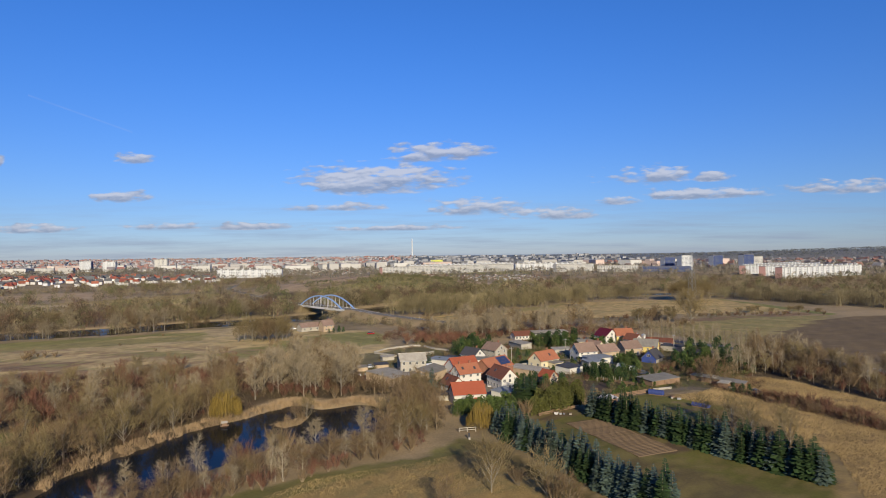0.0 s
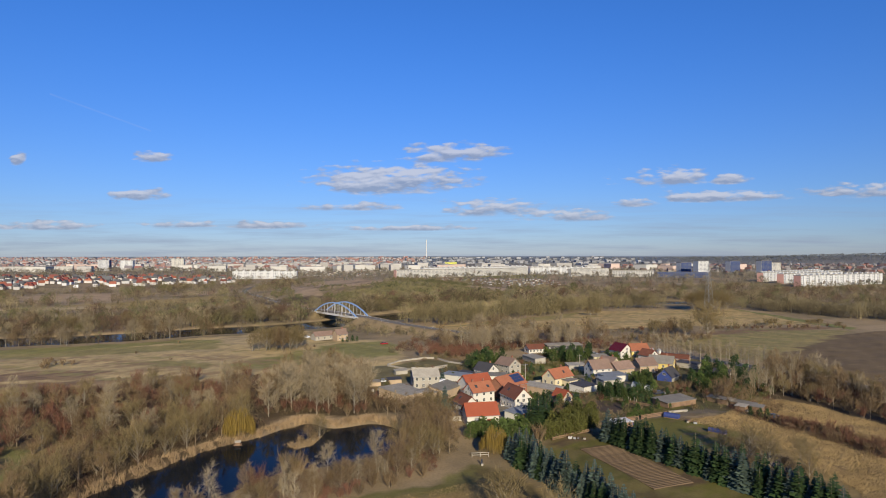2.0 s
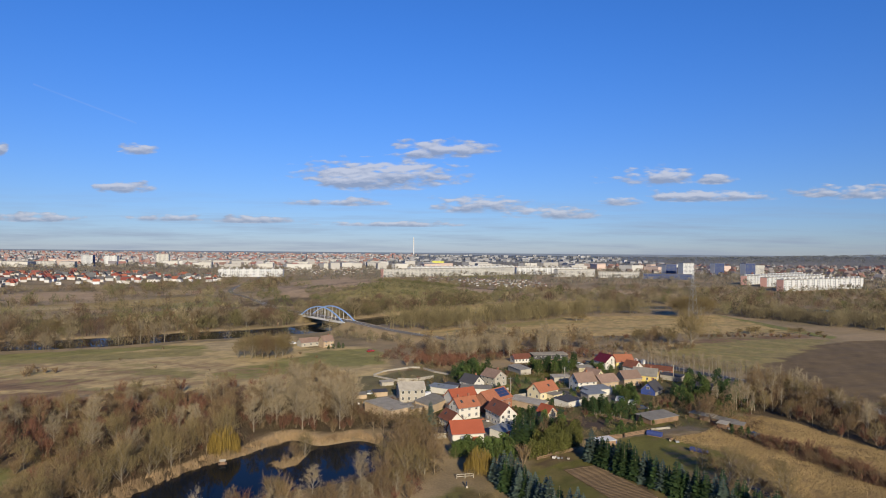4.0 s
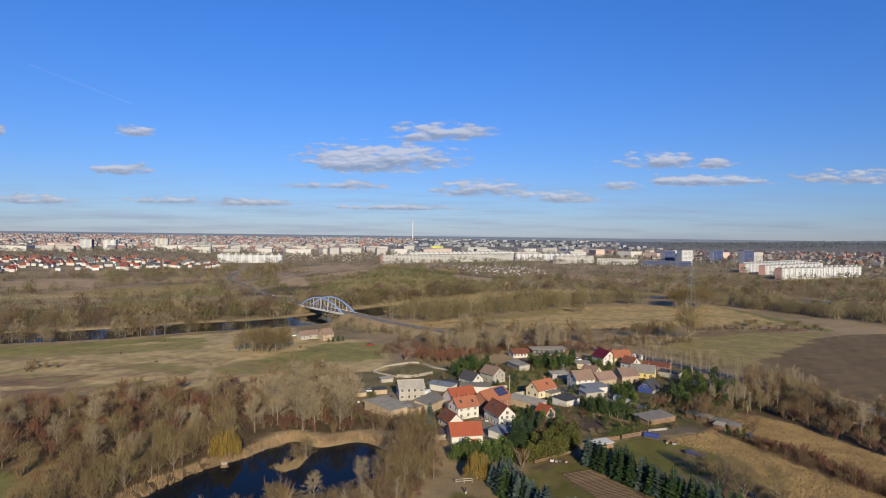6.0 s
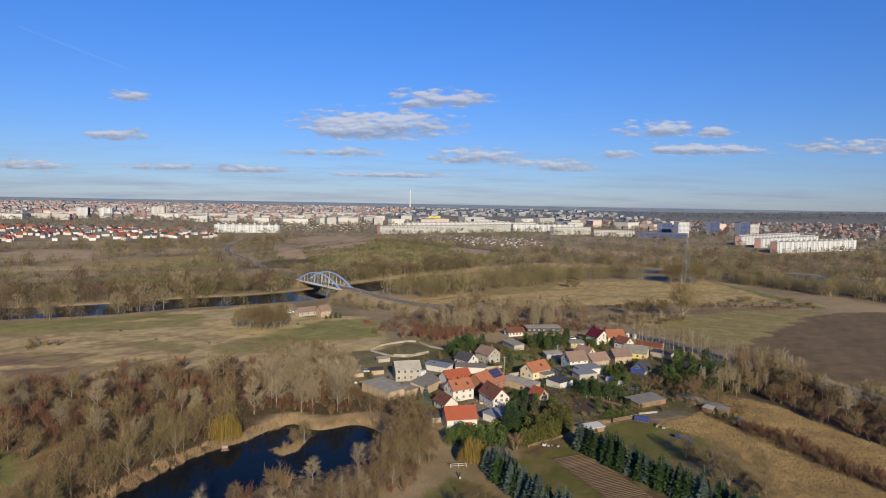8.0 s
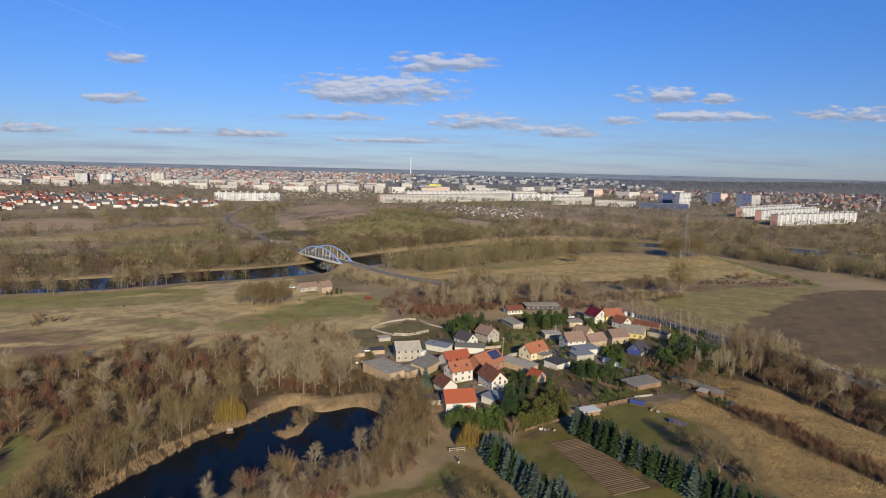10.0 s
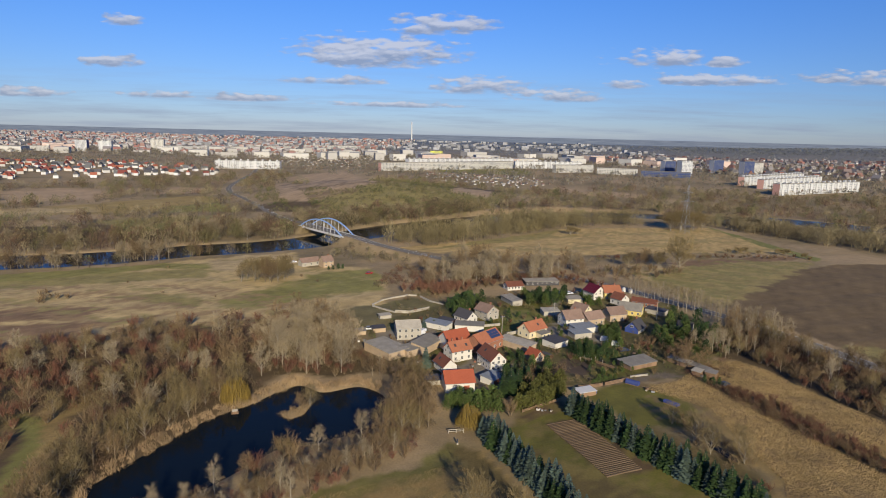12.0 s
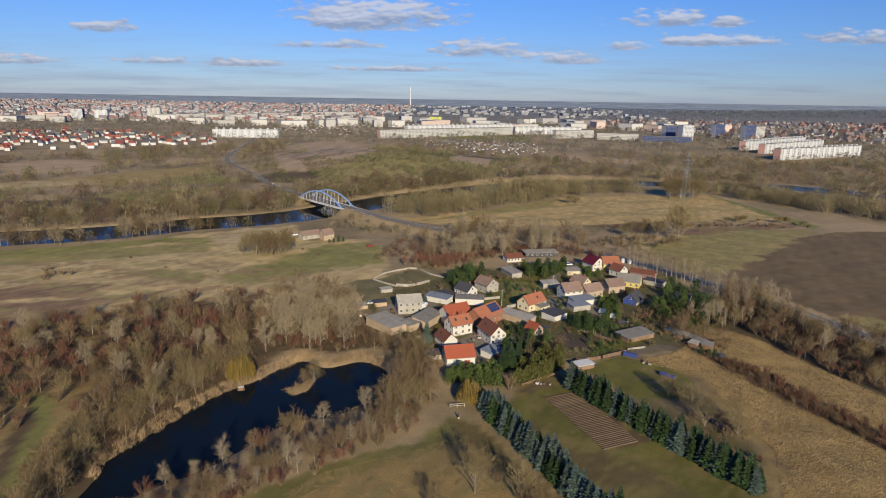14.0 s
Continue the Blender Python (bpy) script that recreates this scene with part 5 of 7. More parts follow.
reeds("reeds_pond", "pale dry reeds along the pond's edge",
      [[(-86, 128), (-83, 128), (-85, 136), (-78, 152), (-75, 162), (-68, 176), (-61, 184), (-51, 200), (-42, 194), (-31, 202), (-24, 196), (-22, 202), (-32, 208), (-42, 201), (-54, 207), (-66, 188), (-74, 176), (-82, 160), (-88, 140)]],
      20.0, 1.5, (0.34, 0.236, 0.130), 41, -0.15)
reeds("reeds_islet", "low brown reeds on the pond's islet", [ISLET], 14.0, 0.8, (0.27, 0.185, 0.095), 44)
reeds("reeds_meadow", "wide tawny reed meadow, wind-laid",
      [[(66, 206), (80, 212), (101, 236), (112, 236), (119.5, 227), (123.4, 214), (127, 202), (137, 180), (165, 128), (160, 70), (78, 90), (76, 124), (86, 148), (84, 170), (84, 190)]],
      15.0, 0.55, (0.40, 0.278, 0.126), 42, -1.3, (0.8, -0.3))
reeds("dry_grass_field", "dry tussocky grass beside the track", [[(-30, 133), (-8, 145), (2, 152), (14, 140), (24, 116), (-4, 90), (-50, 108)]], 17, 0.30, (0.270, 0.188, 0.078), 43, -1.0, (0.5, 0.2))


# ---- houses ----
FOOT = []      # house footprints: x, y, radius


def window(parent, m, w, h):
    """A framed window on a wall: m maps x along the wall, y out of it, z up."""
    bm = bmesh.new()
    t = 0.07
    box(bm, m @ pose(0, 0.0, -t), w + 2 * t, 0.10, t)
    box(bm, m @ pose(0, 0.0, h), w + 2 * t, 0.10, t)
    box(bm, m @ pose(-w / 2 - t / 2, 0.0, 0), t, 0.10, h)
    box(bm, m @ pose(w / 2 + t / 2, 0.0, 0), t, 0.10, h)
    box(bm, m @ pose(0, 0.0, 0), 0.06, 0.08, h)
    fr = part("window", bm, M["frame"], parent)
    bm = bmesh.new()
    box(bm, m @ pose(0, -0.01, 0), w, 0.06, h)
    part("pane", bm, M["glass"], fr)


def door(parent, m, w, h, mat="redwood"):
    bm = bmesh.new()
    box(bm, m, w, 0.12, h)
    part("door", bm, M[mat], parent)


def face_frame(L, W, side):
    """The wall's local frame: x along it, y outwards."""
    if side == "front":
        return pose(0, -W / 2, 0, 0, 0, 180), L
    if side == "back":
        return pose(0, W / 2, 0), L
    if side == "left":
        return pose(-L / 2, 0, 0, 0, 0, 90), W
    return pose(L / 2, 0, 0, 0, 0, -90), W


def windows_on(ob, L, W, h, side, storeys, per, wh=(0.85, 1.1)):
    m, run = face_frame(L, W, side)
    for s in range(storeys):
        z = 0.95 + s * (h / storeys)
        for k in range(per):
            x = (k + 0.5) / per * run - run / 2
            window(ob, m @ pose(x, 0, z), min(wh[0], run / per * 0.6), min(wh[1], h / storeys - 1.15))


def gable_house(name, label, x, y, yaw, L, W, h, H, wall="white", roof="red_tile", storeys=1, windows=("front", "back", "left", "right"), per=4, chimneys=1, gable_win=True, over=0.35, doors=(), group="village houses", category="house", hip=0.0):
    """House with a ridge along its local x, eaves at h and ridge at H."""
    L, W, h, H, y = L * 0.89, W * 0.9, h * 0.82, H * 0.83, y * 1.010
    FOOT.append((x, y, 0.42 * (L + W) / 1.4))
    ob = thing(name, label, category, pose(x, y, min(ground_z(x, y), 0.4) - 0.1, 0, 0, yaw), group)
    bm = bmesh.new()
    prism(bm, Matrix(), [(-W / 2, -0.3), (W / 2, -0.3), (W / 2, h), (0, H - 0.12), (-W / 2, h)], L)
    part("wall", bm, M[wall], ob)
    bm = bmesh.new()
    slope = (H - h) / (W / 2)
    for sgn in (-1, 1):
        e = W / 2 + over
        zE = h - over * slope
        sec = [(0, H), (sgn * e, zE), (sgn * e, zE + 0.18), (0, H + 0.2)]
        prism(bm, Matrix(), sec, L + 2 * over)
    prism(bm, Matrix(), [(-0.16, H + 0.14), (0.16, H + 0.14), (0.1, H + 0.3), (-0.1, H + 0.3)], L + 2 * over)
    part("roof", bm, M[roof], ob)
    for k in range(chimneys):
        bm = bmesh.new()
        cx = L * (0.22 if k == 0 else -0.28)
        box(bm, pose(cx, 0.5, H - 0.9), 0.55, 0.55, 1.9)
        box(bm, pose(cx, 0.5, H + 1.0), 0.68, 0.68, 0.12)
        part("chimney", bm, M["chimneyb"], ob)
    for sd in windows:
        n = per if sd in ("front", "back") else max(1, round(per * W / L))
        windows_on(ob, L, W, h, sd, storeys, n)
        if gable_win and sd in ("left", "right") and H - h > 2:
            m, run = face_frame(L, W, sd)
            window(ob, m @ pose(0, 0, h + 0.3), 0.9, 1.1)
    for sd, off, w, hh, mat in doors:
        m, run = face_frame(L, W, sd)
        door(ob, m @ pose(-off, 0.02, 0), w, hh, mat)
    # gutters along both eaves
    for sgn in (-1, 1):
        bm = bmesh.new()
        e = W / 2 + over + 0.06
        prism(bm, Matrix(), [(sgn * e - 0.07, h - over * slope - 0.02), (sgn * e + 0.07, h - over * slope - 0.02), (sgn * e + 0.07, h - over * slope + 0.1), (sgn * e - 0.07, h - over * slope + 0.1)], L + 2 * over)
        part("gutter", bm, M["steel"], ob)
    return ob


def flat_shed(name, label, x, y, yaw, L, W, h, wall="sandw", roof="felt", fall=0.5, doors=(), windows=(), per=3, group="village sheds"):
    """Low building under a single slope that falls towards its front."""
    L, W, h, y = L * 0.9, W * 0.92, h * 0.84, y * 1.009
    FOOT.append((x, y, 0.42 * (L + W) / 1.4))
    ob = thing(name, label, "shed", pose(x, y, min(ground_z(x, y), 0.4) - 0.1, 0, 0, yaw), group)
    bm = bmesh.new()
    prism(bm, Matrix(), [(-W / 2, -0.3), (W / 2, -0.3), (W / 2, h + fall - 0.05), (-W / 2, h - 0.05)], L)
    part("wall", bm, M[wall], ob)
    bm = bmesh.new()
    s = fall / W
    prism(bm, Matrix(), [(-W / 2 - 0.3, h - 0.3 * s), (W / 2 + 0.3, h + fall + 0.3 * s), (W / 2 + 0.3, h + fall + 0.3 * s + 0.14), (-W / 2 - 0.3, h - 0.3 * s + 0.14)], L + 0.6)
    part("roof", bm, M[roof], ob)
    for sd in windows:
        windows_on(ob, L, W, h, sd, 1, per, (0.9, 0.8))
    for sd, off, w, hh, mat in doors:
        m, run = face_frame(L, W, sd)
        door(ob, m @ pose(-off, 0.02, 0), w, hh, mat)
    return ob


gable_house("barn_house", "white rendered barn with a bright red tiled roof", 2.8, 199.4, 13, 11.2, 8.8, 4.2, 7.6, "white", "red_tile", 1, ("left",), 3, 0, doors=(("front", 2.2, 2.0, 2.3, "redwood"),))
gable_house("barn", "long farm barn under a red tiled roof", 1.5, 240, 32, 12, 8, 5.5, 9, "white", "red_tile", 2, ("right",), 4, 0)
farmhouse = gable_house("house", "white two-storey farmhouse with faded orange tiles", 2.8, 228, 32, 10, 7.2, 5.4, 8.6, "white", "orange_tile", 2, ("front", "left", "right"), 3, 2)
annex_house = gable_house("annex", "white-gabled annex with a dark brown tiled roof", -1.8, 216, -62, 9, 6, 3.4, 6.3, "white", "brown_tile", 1, ("front",), 2, 0)
solar_house = gable_house("barn", "brick barn with an orange roof carrying solar panels", 13.5, 240, 50, 16, 9, 4.8, 8.6, "brickw", "orange_tile", 1, ("front",), 4, 0)
timber_house = gable_house("house", "half-timbered white house with a brown tiled roof", 15.4, 220.5, -66, 12.5, 7, 5.2, 8.8, "white", "brown_tile", 2, ("right", "front"), 5, 1)
flat_shed("shed", "low shed with a pale blue-grey metal roof", 15, 206, 50, 7.5, 6, 2.6, "white", "metalroof", 0.5, (("front", -1.5, 3.0, 2.1, "redwood"),))
gable_house("house", "plain grey rendered two-storey farmhouse", -18.5, 252, 14, 11.5, 9.5, 6, 8.6, "greyw", "fibre", 2, ("front", "left", "right"), 4, 0)
flat_shed("stable", "long low stable with a grey sheet roof", -25, 231, 45, 11, 17, 3.6, "sandw", "fibre", 0.6)
flat_shed("stable", "low sandstone outbuilding with a felt roof", -15.5, 231, 45, 9, 6, 3.3, "sandw", "felt", 0.6)
flat_shed("stable", "long stable with a worn grey sheet roof", -9.5, 237, 62, 15, 7, 3.8, "sandw", "felt", 1.2)
gable_house("house", "white-gabled cottage with a dark slate roof", 6.5, 277, -48, 10, 7, 3.4, 6.6, "white", "slate", 1, ("right", "front"), 3, 1)
gable_house("house", "old stone house with weathered tiles", 16.4, 283.5, -50, 10, 8, 5, 8.2, "greyw", "taupe_tile", 2, ("right", "front"), 3, 1)
flat_shed("shed", "long shed with a grey felt roof", 8, 264, -4, 14, 6, 3.2, "white", "felt", 0.4)
cream_house = gable_house("house", "cream house with an orange tiled roof", 35, 258.5, 42, 12.5, 7.5, 4.0, 7.6, "cream", "orange_tile", 1, ("front", "left", "right"), 3, 1)
flat_shed("annex", "cream lean-to with a flat grey roof", 39, 256, 42, 6, 5, 2.7, "cream", "felt", 0.3, (), ("front",), 2)
flat_shed("barn", "long low barn with a grey sheet roof", 27, 243, -42, 17, 6, 3.0, "sandw", "fibre", 0.5)
gable_house("cottage", "small garden house with an orange-red roof", 32.4, 228, -52, 6, 5.2, 2.8, 5.4, "sandw", "red_tile", 1, ("right",), 2, 0)
gable_house("house", "white house with a weathered grey-brown roof", 54.5, 275, 22, 10.5, 8, 4.9, 8.6, "white", "taupe_tile", 2, ("front", "left", "right"), 3, 1)
gable_house("house", "cottage with a faded red-brown roof", 62.5, 291, -50, 9, 6.5, 4, 7, "cream", "taupe_tile", 1, ("right", "front"), 2, 1)
gable_house("barn", "old stone barn with a brown weathered roof", 64.5, 277, 30, 11, 7, 4.4, 7.4, "sandw", "taupe_tile", 1, ("front",), 3, 0)
gable_house("barn", "old barn with a brown weathered roof", 77, 286, 20, 10, 8, 4.4, 7.6, "sandw", "taupe_tile", 1, ("front",), 2, 0)
flat_shed("shed", "garage row with a blue-grey sheet roof", 58.5, 266, 23, 12, 7, 3.2, "white", "metalroof", 0.4)
flat_shed("shed", "shed with a pale blue-grey sheet roof", 55.5, 258.5, 23, 9.5, 6, 2.8, "greyw", "metalroof", 0.4)
flat_shed("garage", "white garage with a dark felt roof", 43, 246, 42, 9, 7.5, 3.1, "white", "slate", 0.4)
gable_house("house", "house with a glossy maroon tiled roof", 76.5, 327, -62, 10, 9, 4.5, 8.4, "white", "maroon_tile", 2, ("right", "front"), 3, 1)
gable_house("house", "yellow house with a bright orange-red roof", 85, 327, 8, 10.5, 9, 5, 8.6, "yellow", "orange_tile", 2, ("front", "left", "right"), 3, 1)
gable_house("house", "house with a dark red tiled roof", 87, 315, -55, 8, 7, 4, 7, "white", "brown_tile", 1, ("right", "front"), 2, 1)
gable_house("house", "yellow house under a broad grey roof", 88, 297, -25, 12, 9, 3.6, 6.8, "yellow", "felt", 1, ("front", "left", "right"), 4, 1)
gable_house("barn", "low barn with a dark red roof", 99, 312, -30, 14, 6, 3.2, 5.0, "brickw", "brown_tile", 1, ("front",), 4, 0)
flat_shed("shed", "open shed with a dark grey roof", 101, 299, -40, 11, 5, 2.9, "greyw", "slate", 0.4)
blue_house = gable_house("house", "house with a bright blue gable and dark roof", 82.5, 269.5, 52, 9.5, 7.0, 2.4, 6.2, "greyw", "slate", 1, (), 2, 1)
bm = bmesh.new()
prism(bm, pose(-9.5 * 0.89 / 2 - 0.05, 0, 0), [(-3.0, -0.1), (3.0, -0.1), (3.05, 1.9), (0, 4.9), (-3.05, 1.9)], 0.1)
part("gable", bm, M["bluew"], blue_house, "bright blue gable boarding")
window(blue_house, pose(-9.5 * 0.89 / 2 - 0.12, 0, 2.6, 0, 0, 90), 1.4, 0.9)
flat_shed("shed", "long low shed with a grey sheet roof", 30.5, 311, -68, 15, 6, 2.8, "greyw", "fibre", 0.4)
gable_house("cottage", "low white cottage with a red-brown roof", 34, 340, 20, 11, 7, 2.9, 5.2, "white", "brown_tile", 1, ("front", "left", "right"), 5, 0)
flat_shed("hall", "long flat-roofed hall with dark open front", 51, 354, 10, 22, 8, 2.9, "slate", "fibre", 0.4, (), ("front",), 7)
flat_shed("garages", "row of garages with a grey felt roof", 71, 226, 30, 15, 7.5, 2.2, "wood", "felt", 0.5, tuple(("front", -5 + k * 2.6, 2.2, 1.6, "wood") for k in range(5)))
gable_house("cottage", "garden house with a dark roof and white trim", 106, 273, -30, 7, 6, 2.8, 4.8, "white", "slate", 1, ("right", "front"), 2, 0)
gable_house("farmhouse", "lone farm building with an old brown roof", -92.5, 388, 40, 14, 7, 3.4, 6, "greyw", "taupe_tile", 1, ("front",), 3, 0, group="lone farm")
gable_house("farmhouse", "lone farmhouse with a reddish gable", -81, 386, 40, 8, 7, 4.8, 8, "sandw", "taupe_tile", 2, ("front", "right"), 2, 1, group="lone farm")
for k, (x, y, L) in enumerate(((87, 231, 5), (89.5, 227.5, 5.5), (92, 224.5, 4), (94, 220.5, 5), (91, 218.5, 3.5), (95.5, 217, 4))):
    flat_shed("hut", "small garden hut with a patched sheet roof", x, y, -50 + 6 * (k % 3), L, 3.2, 2.1 + 0.2 * (k % 2), "wood", ("felt", "fibre", "felt")[k % 3], 0.3, group="garden huts")
flat_shed("annex", "low grey lean-to with a sheet roof", -6, 203, 13, 6, 5, 2.2, "greyw", "slate", 0.3)
flat_shed("shed", "long shed with a teal-grey sheet roof", -6, 266, -30, 13, 6, 3.0, "white", "metalroof", 0.4)
flat_shed("shed", "low dark-roofed shed beside the cottage", -2.5, 271, -38, 8, 5, 2.6, "brickw", "slate", 0.5)
flat_shed("hut", "small stone hut on the lawn", -31, 277, 25, 6, 3.4, 2.0, "greyw", "fibre", 0.3)
flat_shed("shed", "lean-to under old tiles at the yard wall", -31.5, 258, 20, 6, 4, 2.3, "sandw", "slate", 0.3)
flat_shed("shed", "small shed with a pale flat roof", -39, 254, 20, 5, 4, 2.0, "sandw", "felt", 0.3)
flat_shed("shed", "blue-walled shed with a grey roof", 47.5, 291, 10, 9, 6, 2.8, "greyw", "fibre", 0.4)
flat_shed("shed", "shed with a pale grey sheet roof", 63, 315, 10, 9, 7, 3.0, "cream", "fibre", 0.4)
flat_shed("shed", "small white-walled shed with grey roof", 58, 327, 10, 6, 5, 2.6, "white", "fibre", 0.4)
flat_shed("hut", "dark garden hut beside the cottage", 36.5, 230, -50, 4, 3, 2.0, "wood", "slate", 0.3)
flat_shed("garden_shed", "small white-roofed shed by the spruces", 45.5, 197, 24, 7, 4, 2.0, "wood", "frame", 0.2, group="garden huts")


# ---- village details ----
def garden_wall(label, pts, h, thick=0.45, mat="concrete"):
    ob = thing("garden_wall", label, "wall", pose(pts[0][0], pts[0][1], 0))
    for a, b in zip(pts, pts[1:]):
        L = math.dist(a, b)
        z = min(ground_z(*a), ground_z(*b))
        bm = bmesh.new()
        m = pose((a[0] + b[0]) / 2 - pts[0][0], (a[1] + b[1]) / 2 - pts[0][1], z - 0.3, 0, 0, math.degrees(math.atan2(b[1] - a[1], b[0] - a[0])))
        box(bm, m, L + thick * 0.5, thick, h + 0.3)
        part("wall_length", bm, M[mat], ob)
        bm = bmesh.new()
        box(bm, m @ pose(0, 0, h + 0.3), L + thick * 0.5 + 0.1, thick + 0.14, 0.12)
        part("coping", bm, M["concrete"], ob)


garden_wall("curved pale rubble garden wall round a paddock", [(-39.6, 301), (-36, 309.6), (-31, 315.4), (-23, 322), (-19, 321.5)], 0.75, 0.35)
garden_wall("pale rubble garden wall along the paddock", [(-17, 320), (-11.3, 311.4), (-4.5, 306)], 0.75, 0.35)
garden_wall("long pale garden wall beside the lawn", [(-39.3, 299), (-33, 293), (-27, 288.2)], 0.7, 0.35)
garden_wall("tall pale yard wall behind the farmhouse", [(-27, 289), (-20.5, 288.7), (-11.3, 297)], 1.3, 0.4)
garden_wall("low sandstone wall before the stables", [(-21, 214.5), (-14, 220), (-9, 224)], 1.3, 0.5, "sandw")
garden_wall("low pale wall at the allotment lane", [(65, 215), (72, 217.5)], 0.6, 0.3, "greyw")
garden_wall("low pale wall beside the street", [(24, 259), (29, 262.5)], 1.3, 0.3)
garden_wall("low pale garden wall by the cottage", [(12, 270), (22, 274)], 1.0, 0.3)

# solar panels on the barn's roof
_slope = math.degrees(math.atan2(8.6 * 0.83 - 4.8 * 0.82, 9 * 0.9 / 2))
for i in range(5):
    for j in range(3):
        bm = bmesh.new()
        y = -0.9 - j * 1.02 * 1.0
        zz = 8.6 * 0.83 + y * math.tan(radians(_slope)) * 1.0 + 0.27
        box(bm, pose(1.0 + i * 1.22, y, zz, _slope, 0, 0), 1.14, 1.2, 0.06)
        part("solar_panel", bm, M["panel"], solar_house, "dark blue solar panel")


def skylight(house, along, down, L, W, h, H, side=-1):
    """Small roof window in the slope on one side of the ridge; the sizes are those the house was called with."""
    W, h, H = W * 0.9, h * 0.82, H * 0.83
    slope = math.degrees(math.atan2(H - h, W / 2))
    y = down * W / 2
    m = pose(along, side * y, H - y * math.tan(radians(slope)) + 0.2, -side * slope, 0, 0)
    bm = bmesh.new()
    box(bm, m, 0.9, 1.2, 0.1)
    fr = part("roof_window", bm, M["slate"], house, "dark-framed roof window")
    bm = bmesh.new()
    box(bm, m @ pose(0, 0, 0.1), 0.7, 1.0, 0.03)
    part("pane", bm, M["glass"], fr)


skylight(farmhouse, -2.2, 0.45, 10, 7.2, 5.4, 8.6)
skylight(farmhouse, 2.6, 0.55, 10, 7.2, 5.4, 8.6)
skylight(annex_house, -1.5, 0.5, 9, 6, 3.4, 6.3)
skylight(cream_house, 1.5, 0.5, 12.5, 7.5, 4.0, 7.6)
skylight(timber_house, -2.0, 0.5, 12.5, 7, 5.2, 8.8)


def tarped_stack(x, y, yaw, L=4.6, W=1.9, H=1.7):
    ob = thing("tarped_woodpile", "woodpile under a bright blue tarpaulin", "woodpile", pose(x, y, ground_z(x, y), 0, 0, yaw))
    bm = bmesh.new()
    sec = [(-W / 2, 0.25), (-W / 2 - 0.1, H * 0.5), (-W * 0.42, H * 0.86), (-0.1, H), (W * 0.42, H * 0.85), (W / 2 + 0.12, H * 0.5), (W / 2, 0.2)]
    prism(bm, Matrix(), sec, L)
    part("tarpaulin", bm, M["tarp"], ob)
    bm = bmesh.new()
    box(bm, pose(0, 0, -0.05), L * 0.95, W * 0.9, 0.35)
    part("logs", bm, M["wood"], ob)


tarped_stack(64, 208.3, -35)
tarped_stack(72.3, 192.6, -48, 5.0, 1.6, 1.3)
tarped_stack(48.4, 199.5, 20, 2.0, 1.4, 1.2)


def car_like(name, label, x, y, yaw, paint="carwhite", L=4.3, W=1.75, H=1.45, boxy=0.0, z=None):
    ob = thing(name, label, "car", pose(x, y, ground_z(x, y) + 0.02 if z is None else z, 0, 0, yaw))
    bm = bmesh.new()
    b = H * (0.55 + 0.1 * boxy)
    vs = [(-W / 2, 0.25), (W / 2, 0.25), (W / 2 + 0.02, b * 0.7), (W / 2 - 0.06, b), (-W / 2 + 0.06, b), (-W / 2 - 0.02, b * 0.7)]
    prism(bm, Matrix(), vs, L)
    part("body", bm, M[paint], ob)
    bm = bmesh.new()
    lo, hi = L * (0.56 + 0.4 * boxy), L * (0.38 + 0.52 * boxy)
    q = [bm.verts.new((sx * (lo if k == 0 else hi) / 2 - L * 0.06 * (1 - boxy), sy * (W / 2 - (0.08 if k == 0 else 0.2)), b - 0.02 if k == 0 else H)) for k in (0, 1) for sx, sy in ((-1, -1), (1, -1), (1, 1), (-1, 1))]
    for f in ((4, 5, 6, 7), (0, 1, 5, 4), (1, 2, 6, 5), (2, 3, 7, 6), (3, 0, 4, 7)):
        bm.faces.new([q[i] for i in f])
    cab = part("cabin", bm, M["glass"] if boxy < 0.5 else M[paint], ob)
    bm = bmesh.new()
    box(bm, pose(-L * 0.06 * (1 - boxy), 0, H), hi * 0.98, W - 0.42, 0.05)
    part("roof", bm, M[paint], cab)
    for sx in (-1, 1):
        for sy in (-1, 1):
            bm = bmesh.new()
            c = Vector((sx * L * 0.31, sy * (W / 2 - 0.1), 0.31))
            tube(bm, [c - Vector((0, 0.1, 0)), c + Vector((0, 0.1, 0))], [0.31, 0.31], 12)
            part("wheel", bm, M["rubber"], ob)


car_like("van", "white delivery van parked in the farmyard", -12.5, 258, 60, "carwhite", 5.0, 1.9, 2.1, 1.0)
car_like("caravan", "old white caravan among the gardens", 65.5, 255.3, -30, "panelw2", 4.4, 1.9, 2.1, 1.0)
car_like("caravan", "small white caravan beside a hedge", 68.5, 250, -20, "panelw2", 3.6, 1.8, 2.0, 1.0)
car_like("car", "dark car parked by the sheds", 70, 243.5, 20, "cardark")
car_like("car", "dark car parked at the garden huts", 97, 211, 30, "cardark")
car_like("car", "white car parked behind the houses", 64, 336, 15, "carwhite")
car_like("car", "dark car parked behind the houses", 69, 338, 20, "cardark")
car_like("car", "silver car parked behind the houses", 74, 341, 40, "steel")
car_like("car", "red car at the farm lane", -51, 371, 35, "carred")
car_like("car", "pale car at the edge of the yard", -36, 262, 10, "steel")
car_like("car", "small white car beside the lone farm", -104, 398, 20, "carwhite")
car_like("car", "white car on the main road", -180, 613, 118, "carwhite", z=road_z(-180, 613) + 0.15)


